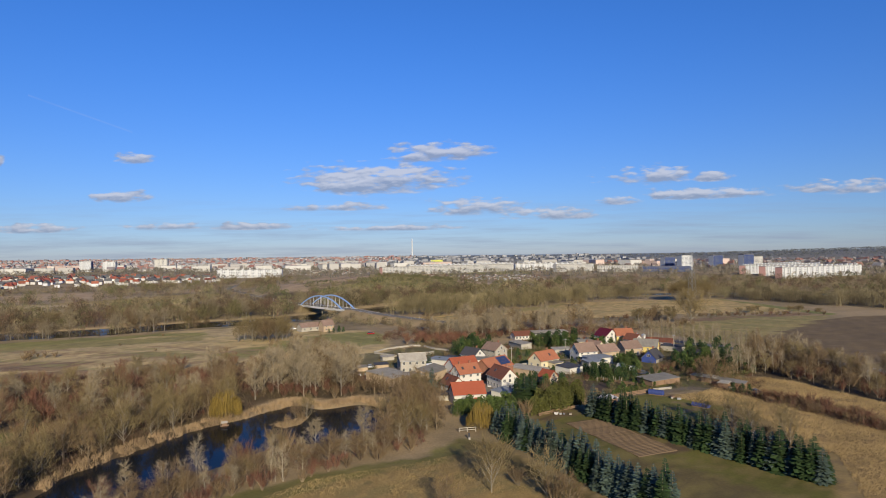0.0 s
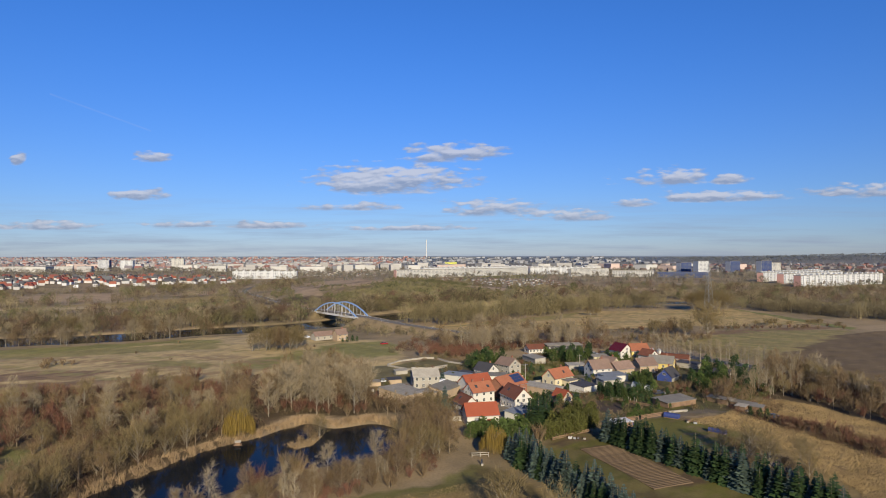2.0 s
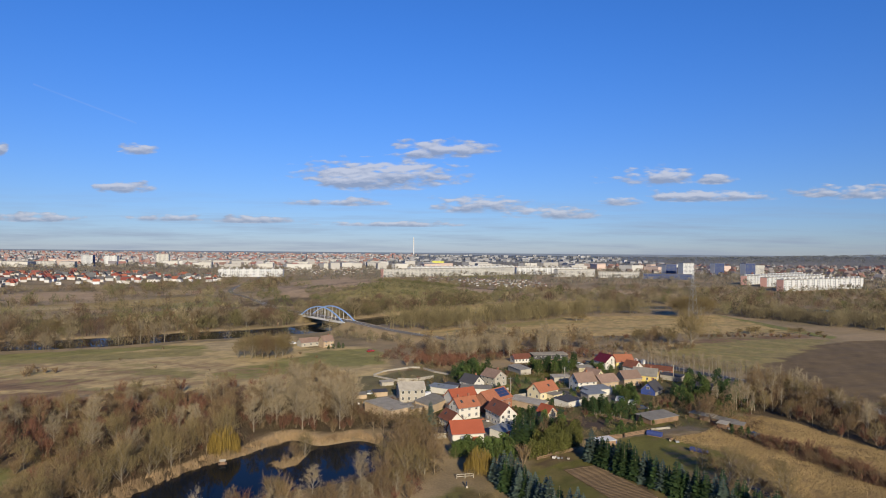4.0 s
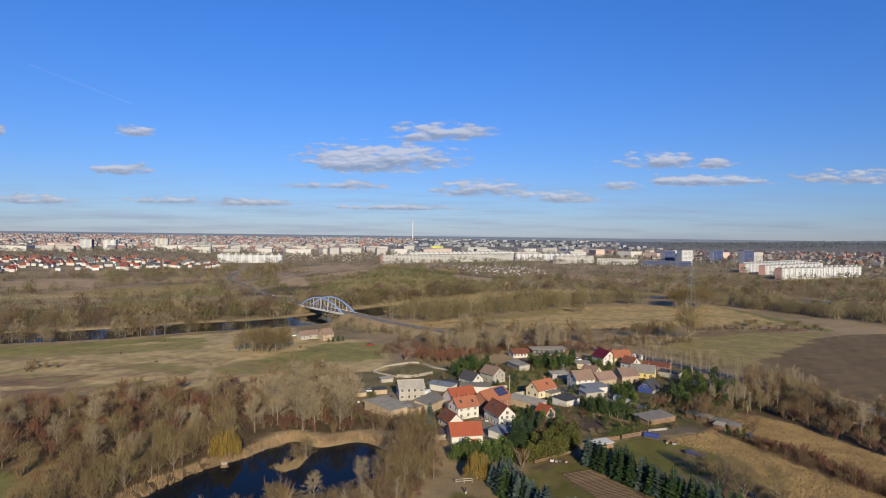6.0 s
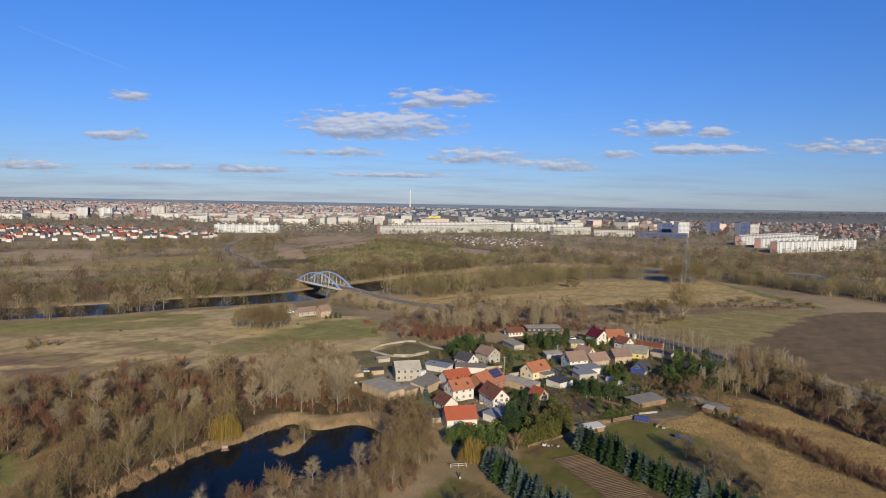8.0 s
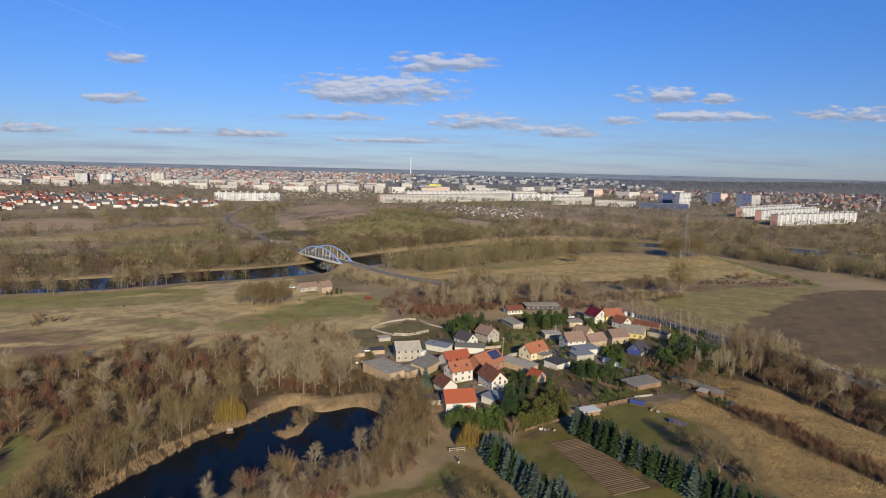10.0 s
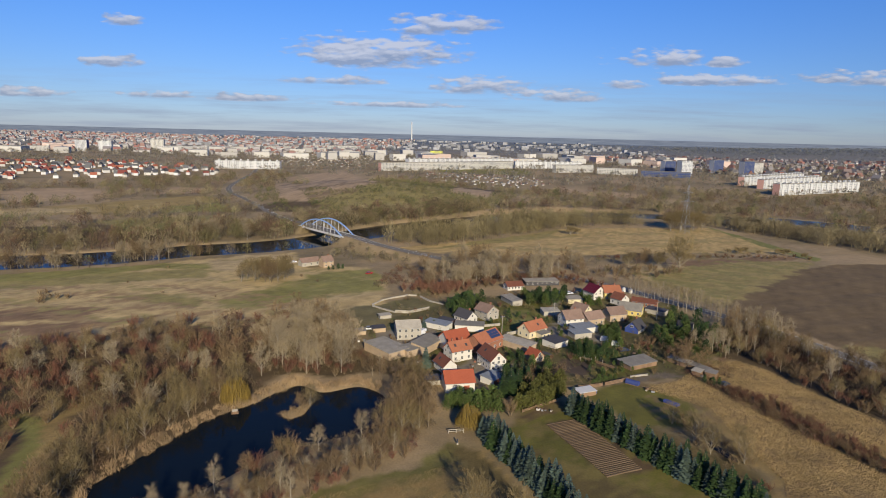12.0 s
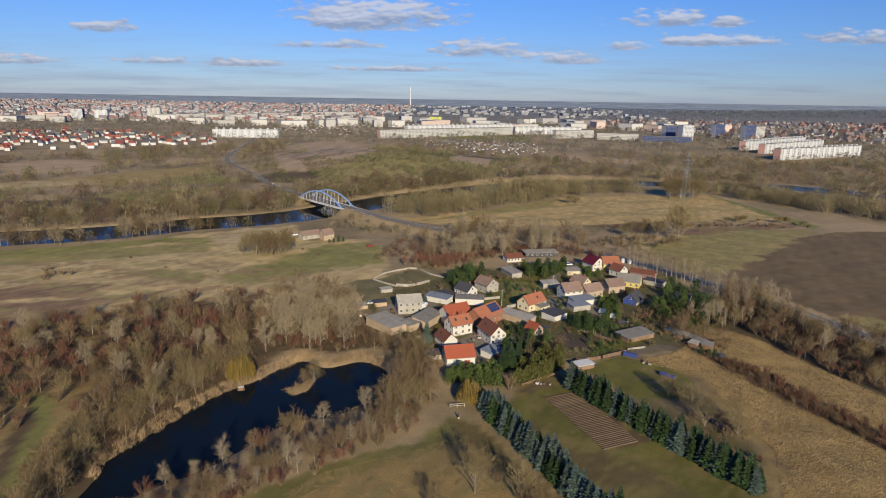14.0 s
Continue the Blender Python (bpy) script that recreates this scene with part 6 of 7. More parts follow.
# gate and post at the end of the track
def gate(x, y, yaw, L=4.4):
    ob = thing("gate", "pale wooden barrier gate across the track", "gate", pose(x, y, ground_z(x, y), 0, 0, yaw))
    for k in (-1, 1, 0):
        bm = bmesh.new()
        box(bm, pose(k * L / 2, 0, -0.2), 0.18, 0.18, 1.4)
        part("post", bm, M["concrete"], ob)
    for z in (0.45, 1.0):
        bm = bmesh.new()
        box(bm, pose(0, 0.12, z), L, 0.06, 0.16)
        part("rail", bm, M["concrete"], ob)


gate(2.4, 168.2, 12)
ob = thing("marker_post", "short dark post with a pale foot", "post", pose(2.7, 161.3, ground_z(2.7, 161.3)))
bm = bmesh.new()
box(bm, pose(0, 0, 0.5), 0.35, 0.3, 1.0)
part("post", bm, M["cardark"], ob)
bm = bmesh.new()
box(bm, pose(0.1, -0.05, -0.1), 0.5, 0.4, 0.6)
part("foot", bm, M["concrete"], ob)

# duck house afloat under the willow
ob = thing("duck_house", "little wooden duck house floating on the pond", "duck house", pose(-65.1, 177.2, -0.5, 0, 0, 20))
bm = bmesh.new()
box(bm, pose(0, 0, -0.1), 2.2, 1.6, 0.25)
part("raft", bm, M["wood"], ob)
bm = bmesh.new()
box(bm, pose(0, 0, 0.15), 1.3, 1.0, 0.7)
part("hut", bm, M["wood"], ob)
bm = bmesh.new()
prism(bm, Matrix(), [(-0.75, 0.8), (0.75, 0.8), (0, 1.25)], 1.7)
part("roof", bm, M["concrete"], ob)


# ploughed vegetable plot: raised ridges
def plot(a, b, c, n):
    """Ridges run parallel to a-b; they step from a towards c."""
    ob = thing("vegetable_plot", "ploughed plot of bare brown ridges", "plot", pose(a[0], a[1], ground_z(*a)))
    va, vc = Vector((b[0] - a[0], b[1] - a[1], 0)), Vector((c[0] - a[0], c[1] - a[1], 0))
    yaw = math.degrees(math.atan2(va.y, va.x))
    bm = bmesh.new()
    L = va.length
    seg = 22
    r = random.Random(5)
    prev = None
    for k in range(seg + 1):
        x, s = -L / 2 + L * k / seg, r.uniform(0.85, 1.15)
        ring = [bm.verts.new((x, y * s, z * s)) for y, z in ((-0.42, -0.2), (-0.2, 0.06), (0.12, 0.08), (0.42, -0.2))]
        if prev:
            for i in range(3):
                bm.faces.new((prev[i], prev[i + 1], ring[i + 1], ring[i]))
        prev = ring
    me = mesh_of("ridge", bm, M["soil"])
    for k in range(n):
        p = va * 0.5 + vc * ((k + 0.5) / n)
        part("ridge", me, None, ob, "", pose(p.x, p.y, ground_z(a[0] + p.x, a[1] + p.y) - ground_z(*a) + 0.1, 0, 0, yaw))


plot((29.3, 175.5), (39.6, 180.2), (40.7, 146.2), 38)


# fences, stakes, poles
def fence(label, a, b, h=1.3, step=2.2, boards=3):
    ob = thing("fence", label, "fence", pose(a[0], a[1], ground_z(*a)))
    L, yaw = math.dist(a, b), math.degrees(math.atan2(b[1] - a[1], b[0] - a[0]))
    n = int(L / step)
    turn = pose(0, 0, 0, 0, 0, yaw)
    for k in range(n + 1):
        bm = bmesh.new()
        box(bm, turn @ pose(L * k / n, 0, -0.2), 0.12, 0.12, h + 0.3)
        part("post", bm, M["wood"], ob)
    for j in range(boards):
        bm = bmesh.new()
        box(bm, turn @ pose(L / 2, -0.08, 0.2 + j * (h - 0.2) / boards), L, 0.04, (h - 0.3) / boards * 0.8)
        part("board", bm, M["wood"], ob)


for x, y, sc in ((-74.5, 379, 0.42), (-71.5, 380.5, 0.5), (-69, 382, 0.4), (-77, 378, 0.36)):
    plant("evergreen_tree", "dark_evergreen", x, y, sc, group="small conifers at the lone farm")
fence("weathered board fence along the garden", (53.8, 206), (63.2, 211.2), 1.5)
fence("weathered board fence beside the lane", (44, 203), (53, 206), 1.4)
fence("low wooden fence round the vegetable beds", (48, 236), (62, 222), 1.1)
fence("low wooden fence at the orchard", (23, 183), (36, 193), 1.1, 2.4, 2)
for k in range(10):
    x, y = 50.0 + (k % 5) * 2.0, 233.5 - (k % 5) * 0.6 - (k // 5) * 3.0
    ob = thing("garden_stake", "pale wooden stake in a vegetable bed", "stake", pose(x, y, ground_z(x, y)), "garden stakes")
    bm = bmesh.new()
    box(bm, pose(0, 0, -0.2), 0.14, 0.14, 1.9)
    part("post", bm, M["concrete"], ob)


def pole(x, y, tall, label, arm=1.2):
    ob = thing("utility_pole", label, "pole", pose(x, y, ground_z(x, y), 0, 0, 30))
    bm = bmesh.new()
    tube(bm, [Vector((0, 0, -0.3)), Vector((0, 0, tall))], [0.16, 0.11], 8)
    part("mast", bm, M["concrete"], ob)
    bm = bmesh.new()
    box(bm, pose(0, 0, tall - 0.6), arm * 2, 0.12, 0.14)
    part("crossarm", bm, M["steel"], ob)


pole(97.6, 290.3, 9, "pale concrete pole among the houses")
pole(48, 286, 8, "slim grey pole beside the street")
pole(22, 262, 8, "slim grey pole beside the street")
for x, y in ((96, 344), (99, 341.5)):
    ob = thing("tank", "small round white storage tank", "tank", pose(x, y, ground_z(x, y)), "white tanks")
    bm = bmesh.new()
    tube(bm, [Vector((0, 0, -0.1)), Vector((0, 0, 2.0)), Vector((0, 0, 2.5))], [1.1, 1.1, 0.4], 14)
    part("shell", bm, M["frame"], ob)

# white marker posts along the road
_mk = bmesh.new()
box(_mk, Matrix(), 0.14, 0.14, 1.0)
_mk = mesh_of("post", _mk, M["frame"])
for k in range(4, len(ROAD) - 1, 3):
    for side in (-4.6, 4.6):
        x, y = offset_line(ROAD, side)[k]
        if math.hypot(x - BRIDGE_MID.x, y - BRIDGE_MID.y) < 45 or y < 60 or y > 900:
            continue
        ob = thing("road_marker", "white plastic marker post on the verge", "marker post", pose(x, y, ground_z(x, y) - 0.05), "road marker posts")
        part("post", _mk, None, ob)

# little overgrown pool and heaps
sheet("water_pool", [(74.6, 168.0), (76.0, 165.5), (78.6, 158.0), (77.8, 155.6), (75.6, 158.5), (73.4, 165.0)], 0.30, M["water"], "shallow grey pool between bare shrubs", "pool")
for x, y, s in ((71, 176, 0.5), (74, 171, 0.6), (78, 165, 0.6), (80, 159, 0.7), (76, 155, 0.6), (72, 182, 0.5), (78.3, 143.5, 0.55), (80, 142.5, 0.5), (70, 165, 0.4)):
    plant("shrub", "red" if y < 150 else "shrub", x, y, s, group="shrubs at the pool")


# small yard clutter
def crate(x, y, yaw, s, mat, label):
    ob = thing("crate", label, "crate", pose(x, y, ground_z(x, y), 0, 0, yaw), "yard clutter")
    bm = bmesh.new()
    box(bm, Matrix(), s, s * 0.7, s * 0.6)
    part("body", bm, M[mat], ob)
    bm = bmesh.new()
    box(bm, pose(0, 0, s * 0.6), s * 1.06, s * 0.75, 0.06)
    part("lid", bm, M["wood"], ob)


_r = random.Random(12)
for x0, y0, n, sp in ((-6, 209, 7, 3.0), (12, 224, 8, 4.0), (70, 244, 8, 4.0), (66, 252, 5, 3.0), (92, 222, 7, 4.0), (30, 187, 5, 2.5), (-36, 246, 5, 3.0), (68, 203, 3, 2.0), (86, 300, 4, 4.0)):
    for k in range(n):
        mt, lb = _r.choice((("concrete", "pale stone block in the yard"), ("wood", "old wooden crate standing outdoors"), ("frame", "white plastic tub standing outdoors"), ("steel", "grey metal trough in the yard"), ("chimneyb", "stack of old red bricks")))
        crate(x0 + _r.uniform(-sp, sp), y0 + _r.uniform(-sp, sp), _r.uniform(0, 180), _r.uniform(0.6, 1.4), mt, lb)


# bushes, fruit trees and evergreens crowding the gardens between the houses
def garden_fill(poly, count, whiches, gap, seed, lo, hi, group):
    r = random.Random(seed)
    for x, y in scatter(poly, count, gap, seed):
        if all(math.hypot(x - a, y - b) > c + 0.6 for a, b, c in FOOT):
            plant("tree" if whiches[0] in ("bare", "thin") else "evergreen_tree" if "evergreen" in whiches[0] else "shrub", r.choice(whiches), x, y, r.uniform(lo, hi), group=group, r=r)


garden_fill([(-8, 200), (20, 200), (40, 208), (84, 216), (112, 246), (116, 290), (100, 325), (60, 345), (10, 315), (-20, 296), (-34, 262), (-30, 222)], 120, ["shrub", "shrub", "red"], 3.4, 201, 0.35, 0.75, "garden shrubs")
garden_fill([(46, 212), (62, 216), (80, 232), (84, 246), (70, 246), (54, 232)], 26, ["dark_evergreen", "evergreen"], 2.6, 221, 0.25, 0.5, "garden evergreens")
garden_fill([(74, 246), (90, 240), (104, 252), (98, 262), (84, 262)], 22, ["shrub", "red"], 2.2, 222, 0.5, 0.95, "garden shrubs")
garden_fill([(16, 262), (40, 270), (48, 284), (30, 296), (14, 300)], 18, ["dark_evergreen", "evergreen"], 3.0, 223, 0.22, 0.42, "garden evergreens")
garden_fill([(64, 258), (73, 258), (74, 268), (66, 268)], 7, ["evergreen", "dark_evergreen"], 2.0, 202, 0.6, 0.85, "garden evergreens")
garden_fill([(87, 250), (98, 246), (100, 264), (92, 270), (88, 262)], 12, ["evergreen", "dark_evergreen"], 2.2, 203, 0.7, 1.0, "garden evergreens")
garden_fill([(47, 233), (58, 230), (60, 243), (48, 246)], 9, ["dark_evergreen", "evergreen"], 2.0, 204, 0.5, 0.8, "garden evergreens")
garden_fill([(22, 200), (36, 208), (40, 222), (30, 226), (22, 214)], 12, ["evergreen", "dark_evergreen"], 2.2, 205, 0.4, 0.75, "garden evergreens")
garden_fill([(24, 200), (38, 208), (42, 214), (28, 214)], 6, ["bare"], 2.6, 206, 0.36, 0.48, "garden fruit trees")
garden_fill([(-4, 296), (16, 300), (20, 320), (8, 318)], 12, ["evergreen", "dark_evergreen"], 2.4, 207, 0.6, 0.95, "garden evergreens")
garden_fill([(58, 308), (76, 308), (78, 318), (60, 324)], 9, ["dark_evergreen", "evergreen"], 2.6, 208, 0.6, 0.95, "garden evergreens")
garden_fill([(10, 240), (60, 290), (100, 300), (96, 280), (60, 250), (40, 232)], 26, ["evergreen", "dark_evergreen"], 3.2, 209, 0.22, 0.5, "garden evergreens")
garden_fill([(-8, 345), (20, 352), (50, 386), (72, 388), (40, 372), (10, 362)], 22, ["thin", "grey", "birch"], 3.0, 210, 0.75, 1.05, "bare trees behind the village")
garden_fill([(-10, 335), (20, 345), (60, 365), (90, 352), (100, 345), (60, 388), (10, 372)], 50, ["shrub", "red"], 2.6, 211, 0.6, 1.1, "bushes behind the village")


def mass_plants(name, label, places):
    """Many bushes of a thicket, joined."""
    V, F, K, base, mats = [], [], [], 0, []
    for which, k, x, y, s, sz, a in places:
        z = ground_z(x, y)
        for j, me in enumerate(KINDS[which][k][0]):
            if me.name not in SHAPES:
                co = np.empty(len(me.vertices) * 3, np.float32)
                me.vertices.foreach_get("co", co)
                me.calc_loop_triangles()
                tri = np.empty(len(me.loop_triangles) * 3, np.int32)
                me.loop_triangles.foreach_get("vertices", tri)
                SHAPES[me.name] = (co.reshape(-1, 3), tri.reshape(-1, 3))
            co, tri = SHAPES[me.name]
            c, sn = math.cos(a), math.sin(a)
            V.append(np.column_stack([(co[:, 0] * c - co[:, 1] * sn) * s + x, (co[:, 0] * sn + co[:, 1] * c) * s + y, co[:, 2] * sz + z]))
            F.append(tri + base)
            mat = me.materials[0]
            if mat not in mats:
                mats.append(mat)
            K.append(np.full(len(tri), mats.index(mat), np.int32))
            base += len(co)
    me = array_mesh(name, np.concatenate(V), np.concatenate(F), mats[0])
    for mat in mats[1:]:
        me.materials.append(mat)
    me.polygons.foreach_set("material_index", np.concatenate(K))
    tagged(new(name, me), label, "woodland" if "tree" in name else "shrubs", kind="stuff")


SHAPES = {}
for _g, _n in MASSED.items():
    mass_plants(_n, ("leafless winter stand of " if "tree" in _n else "tangled leafless brown and reddish ") + _g, MASSES[_g])


# ---- tied-arch bridge ----
def build_bridge():
    yaw = math.degrees(math.atan2(BRIDGE_DIR.y, BRIDGE_DIR.x))
    ob = thing("bridge", "blue steel tied-arch road bridge with white parapets", "bridge", pose(BRIDGE_MID.x, BRIDGE_MID.y, 0, 0, 0, yaw))
    L, W, rise, z0 = 67.0, 11.0, 9.2, 5.5
    bm = bmesh.new()
    prism(bm, Matrix(), [(-W / 2, z0 - 1.2), (W / 2, z0 - 1.2), (W / 2, z0), (-W / 2, z0)], L + 6)
    part("deck", bm, M["concrete"], ob)
    for s in (-1, 1):
        bm = bmesh.new()
        box(bm, pose(0, s * (W / 2 + 0.2), z0 - 0.9), L + 6, 0.35, 1.5)
        part("edge_beam", bm, M["frame"], ob, "white edge beam")
        bm = bmesh.new()
        n, prev, first = 28, None, None
        for k in range(n + 1):
            t = k / n * 2 - 1
            x, z, slope = t * L / 2, z0 + rise * (1 - t * t), math.atan2(-4 * rise * t, L)
            up = Vector((-math.sin(slope), 0, math.cos(slope))) * 0.42
            c, across = Vector((x, s * (W / 2 - 0.3), z)), Vector((0, 0.33, 0))
            ring = [bm.verts.new(q) for q in (c - up - across, c - up + across, c + up + across, c + up - across)]
            if prev:
                for i in range(4):
                    bm.faces.new((prev[i], prev[(i + 1) % 4], ring[(i + 1) % 4], ring[i]))
            prev, first = ring, first or ring
        bm.faces.new(first[::-1])
        bm.faces.new(prev)
        part("arch", bm, M["bluesteel"], ob, "blue painted arch")
        for k in range(1, 12):
            x = -L / 2 + L * k / 12
            t = x / (L / 2)
            bm = bmesh.new()
            tube(bm, [Vector((x, s * (W / 2 - 0.3), z0)), Vector((x, s * (W / 2 - 0.3), z0 + rise * (1 - t * t)))], [0.16, 0.16], 5)
            part("hanger", bm, M["frame"], ob)
        bm = bmesh.new()
        box(bm, pose(s * (L / 2 + 1.5), 0, -1.5), 3, W + 3, z0 + 0.9)
        part("abutment", bm, M["concrete"], ob)
    v, f = ribbon([(-L / 2 - 4, 0), (0, 0), (L / 2 + 4, 0)], 3.9, 0.0, lambda x, y: z0 + 0.16)
    part("carriageway", array_mesh("carriageway", v, f, M["asphalt"]), None, ob)


build_bridge()


# ---- power pylon ----
def build_pylon(x, y, tall=44.0):
    ob = thing("pylon", "slim lattice power pylon of grey steel", "pylon", pose(x, y, ground_z(x, y), 0, 0, 20))
    bm = bmesh.new()
    w0, w1 = 3.2, 0.5
    for sx, sy in ((-1, -1), (1, -1), (1, 1), (-1, 1)):
        tube(bm, [Vector((sx * w0, sy * w0, -0.5)), Vector((sx * w1, sy * w1, tall))], [0.09, 0.06], 4)
    lev = 9
    for k in range(lev):
        for (ax, ay), (bx, by) in (((-1, -1), (1, -1)), ((1, -1), (1, 1)), ((1, 1), (-1, 1)), ((-1, 1), (-1, -1))):
            t1, t2 = k / lev, (k + 1) / lev
            wa, wb = w0 + (w1 - w0) * t1, w0 + (w1 - w0) * t2
            tube(bm, [Vector((ax * wa, ay * wa, t1 * tall)), Vector((bx * wb, by * wb, t2 * tall))], [0.045, 0.045], 3)
            tube(bm, [Vector((bx * wa, by * wa, t1 * tall)), Vector((ax * wb, ay * wb, t2 * tall))], [0.045, 0.045], 3)
    part("mast", bm, M["steel"], ob)
    for z, half in ((tall * 0.66, 8.0), (tall * 0.84, 6.0)):
        bm = bmesh.new()
        for s in (-1, 1):
            tube(bm, [Vector((-half, 0, z)), Vector((0, s * 0.6, z + 1.4)), Vector((half, 0, z))], [0.06, 0.1, 0.06], 3)
            tube(bm, [Vector((-half, 0, z)), Vector((0, s * 0.6, z)), Vector((half, 0, z))], [0.06, 0.1, 0.06], 3)
        part("crossarm", bm, M["steel"], ob)


build_pylon(211, 575)


# ---- far woods ----
def tree_template(seed, leaves, spread, w, ln, trunk=True):
    r = np.random.default_rng(seed)
    tri = []
    if trunk:
        for k in range(3):
            a, b = k * 2.09, (k + 1) * 2.09
            tri.append([(0.02 * math.cos(a), 0.02 * math.sin(a), 0), (0.02 * math.cos(b), 0.02 * math.sin(b), 0), (0, 0, 0.8)])
    for _ in range(leaves):
        a, t = r.uniform(0, math.tau), r.uniform(0.22, 1.0)
        q = spread * math.sqrt(r.random()) * math.sin(min(1, (1.08 - t) * 1.5 + 0.12) * 1.57)
        p = np.array([math.cos(a) * q, math.sin(a) * q, t * 0.9])
        d = np.array([math.cos(a) * 0.45, math.sin(a) * 0.45, 0.95]) + r.normal(0, 0.3, 3)
        d = d / np.linalg.norm(d) * ln * r.uniform(0.6, 1.3)
        s = np.cross(d, r.normal(0, 1, 3))
        s = s / np.linalg.norm(s) * w * r.uniform(0.6, 1.3)
        tri.append([p - s - d * 0.3, p + s - d * 0.3, p + d * 0.7])
    return np.array(tri)


def wood_stuff(name, label, places, heights, widths, tints, templates, seed):
    r = np.random.default_rng(seed)
    n = len(places)
    pick = r.integers(0, len(templates), n)
    turn = r.uniform(0, math.tau, n)
    z = height(places[:, 0], places[:, 1])
    V, C = [], []
    for k, tp in enumerate(templates):
        i = np.where(pick == k)[0]
        c, s = np.cos(turn[i])[:, None, None], np.sin(turn[i])[:, None, None]
        x, y, zz = tp[None, :, :, 0], tp[None, :, :, 1], tp[None, :, :, 2]
        w, h = (widths[i])[:, None, None], heights[i][:, None, None]
        vx = (x * c - y * s) * w + places[i, 0][:, None, None]
        vy = (x * s + y * c) * w + places[i, 1][:, None, None]
        vz = zz * h + z[i][:, None, None] - 0.1
        v = np.stack([vx, vy, vz], -1).reshape(-1, 3)
        V.append(v)
        C.append(np.repeat(tints[i], tp.shape[0] * 3, 0))
    V, C = np.concatenate(V), np.concatenate(C)
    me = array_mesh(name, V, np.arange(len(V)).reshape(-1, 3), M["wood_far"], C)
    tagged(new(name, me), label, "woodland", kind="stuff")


MID_T = [tree_template(200 + k, 130, 0.46, 0.011, 0.18) for k in range(5)]
FAR_T = [tree_template(220 + k, 84, 0.5, 0.014, 0.22) for k in range(6)]
TINY_T = [tree_template(260 + k, 22, 0.6, 0.055, 0.34, False) for k in range(5)]
TOWN_T = [tree_template(290 + k, 12, 0.6, 0.075, 0.36, False) for k in range(5)]
TINTS = np.array([(0.115, 0.088, 0.046), (0.120, 0.105, 0.046), (0.225, 0.180, 0.100), (0.085, 0.064, 0.040), (0.115, 0.068, 0.044), (0.105, 0.105, 0.042), (0.20, 0.16, 0.088)])


def free_of(p, river=24, road=9):
    rd, _ = line_distance(p[:, 0], p[:, 1], RIVER)
    od, _ = line_distance(p[:, 0], p[:, 1], ROAD)
    return (rd > river) & (od > road)


def wood_area(name, label, polys, per_m2, lo, hi, templates, seed, tints=None, avoid=(), patch=None, river=26, clear=(), slim=1.0):
    r = np.random.default_rng(seed)
    out = []
    for poly in polys:
        xs, ys = [p[0] for p in poly], [p[1] for p in poly]
        n = int((max(xs) - min(xs)) * (max(ys) - min(ys)) * per_m2)
        p = np.column_stack([r.uniform(min(xs), max(xs), n), r.uniform(min(ys), max(ys), n)])
        out.append(p[inside(p[:, 0], p[:, 1], poly)])
    p = np.concatenate(out)
    p = p[free_of(p, river)]
    for a in avoid:
        p = p[~inside(p[:, 0], p[:, 1], a)]
    for x, y, q in clear:
        p = p[np.hypot(p[:, 0] - x, p[:, 1] - y) > q + 0.6]
    if patch is not None:
        p = p[(wobble(p[:, 0], p[:, 1], patch, seed) + 0.6 * wobble(p[:, 0], p[:, 1], patch / 3, seed + 1)) > r.uniform(-0.9, 0.5, len(p))]
    n = len(p)
    h = (lo + (hi - lo) * r.random(n) ** 1.4) * (1 + 0.25 * wobble(p[:, 0], p[:, 1], 40, seed + 2))
    t = TINTS if tints is None else np.array(tints)
    zone = np.clip(((wobble(p[:, 0], p[:, 1], 70, seed + 3) + 1) / 2 * len(t) + r.normal(0, 0.8, n)).astype(int), 0, len(t) - 1)
    tint = t[zone] * r.uniform(0.7, 1.4, (n, 1))
    wood_stuff(name, label, p, h, h * r.uniform(0.85, 1.25, n) * slim, tint, templates, seed + 4)
    return n


HEATHS = [c[1] for c in COVERS if c[0] == HEATH]
MEADOWS = [c[1] for c in COVERS if c[0] in (TAN, PALE) and c[1][0][1] > 440 and c[1][0][1] < 800]
GLADES = [[(315, 600), (345, 600), (392, 650), (385, 700), (345, 690)], [(148, 636), (215, 650), (232, 700), (155, 700)]]
HILL = [(-230, 690), (-170, 610), (-70, 620), (60, 740), (90, 860), (0, 960), (-160, 1000), (-260, 860)]
CENTRE = [(-20, 462), (31, 506), (103, 578), (244, 612), (330, 480), (262, 446), (141, 318), (60, 400), (10, 432)]
wood_area("wood_river_bank", "bare winter trees along the far river bank",
               [offset_line(RIVER[:11], 23) + offset_line(RIVER[:11], 80)[::-1]], 0.030, 8, 14, MID_T, 301, avoid=(CENTRE,), river=22)
wood_area("wood_near_bank", "scattered bare trees along the near river bank",
               [offset_line(RIVER[:8], -25) + offset_line(RIVER[:8], -33)[::-1]], 0.02, 6, 10, MID_T, 311, patch=30, river=24)
wood_area("wood_poplars", "tall belt of bare trees at the meadow's edge",
               [[(-60, 480), (-20, 470), (31, 512), (103, 588), (190, 615), (170, 640), (90, 625), (20, 560), (-30, 520)]], 0.045, 11, 17, MID_T, 321, [(0.185, 0.150, 0.075), (0.15, 0.122, 0.062)], river=24, slim=0.62)
wood_area("wood_dark_belt", "dark belt of trees behind the meadow", [[(245, 630), (330, 490), (400, 405), (430, 410), (370, 520), (290, 660)]], 0.026, 9, 14, MID_T, 331, [(0.155, 0.125, 0.07), (0.185, 0.15, 0.082)], river=24)
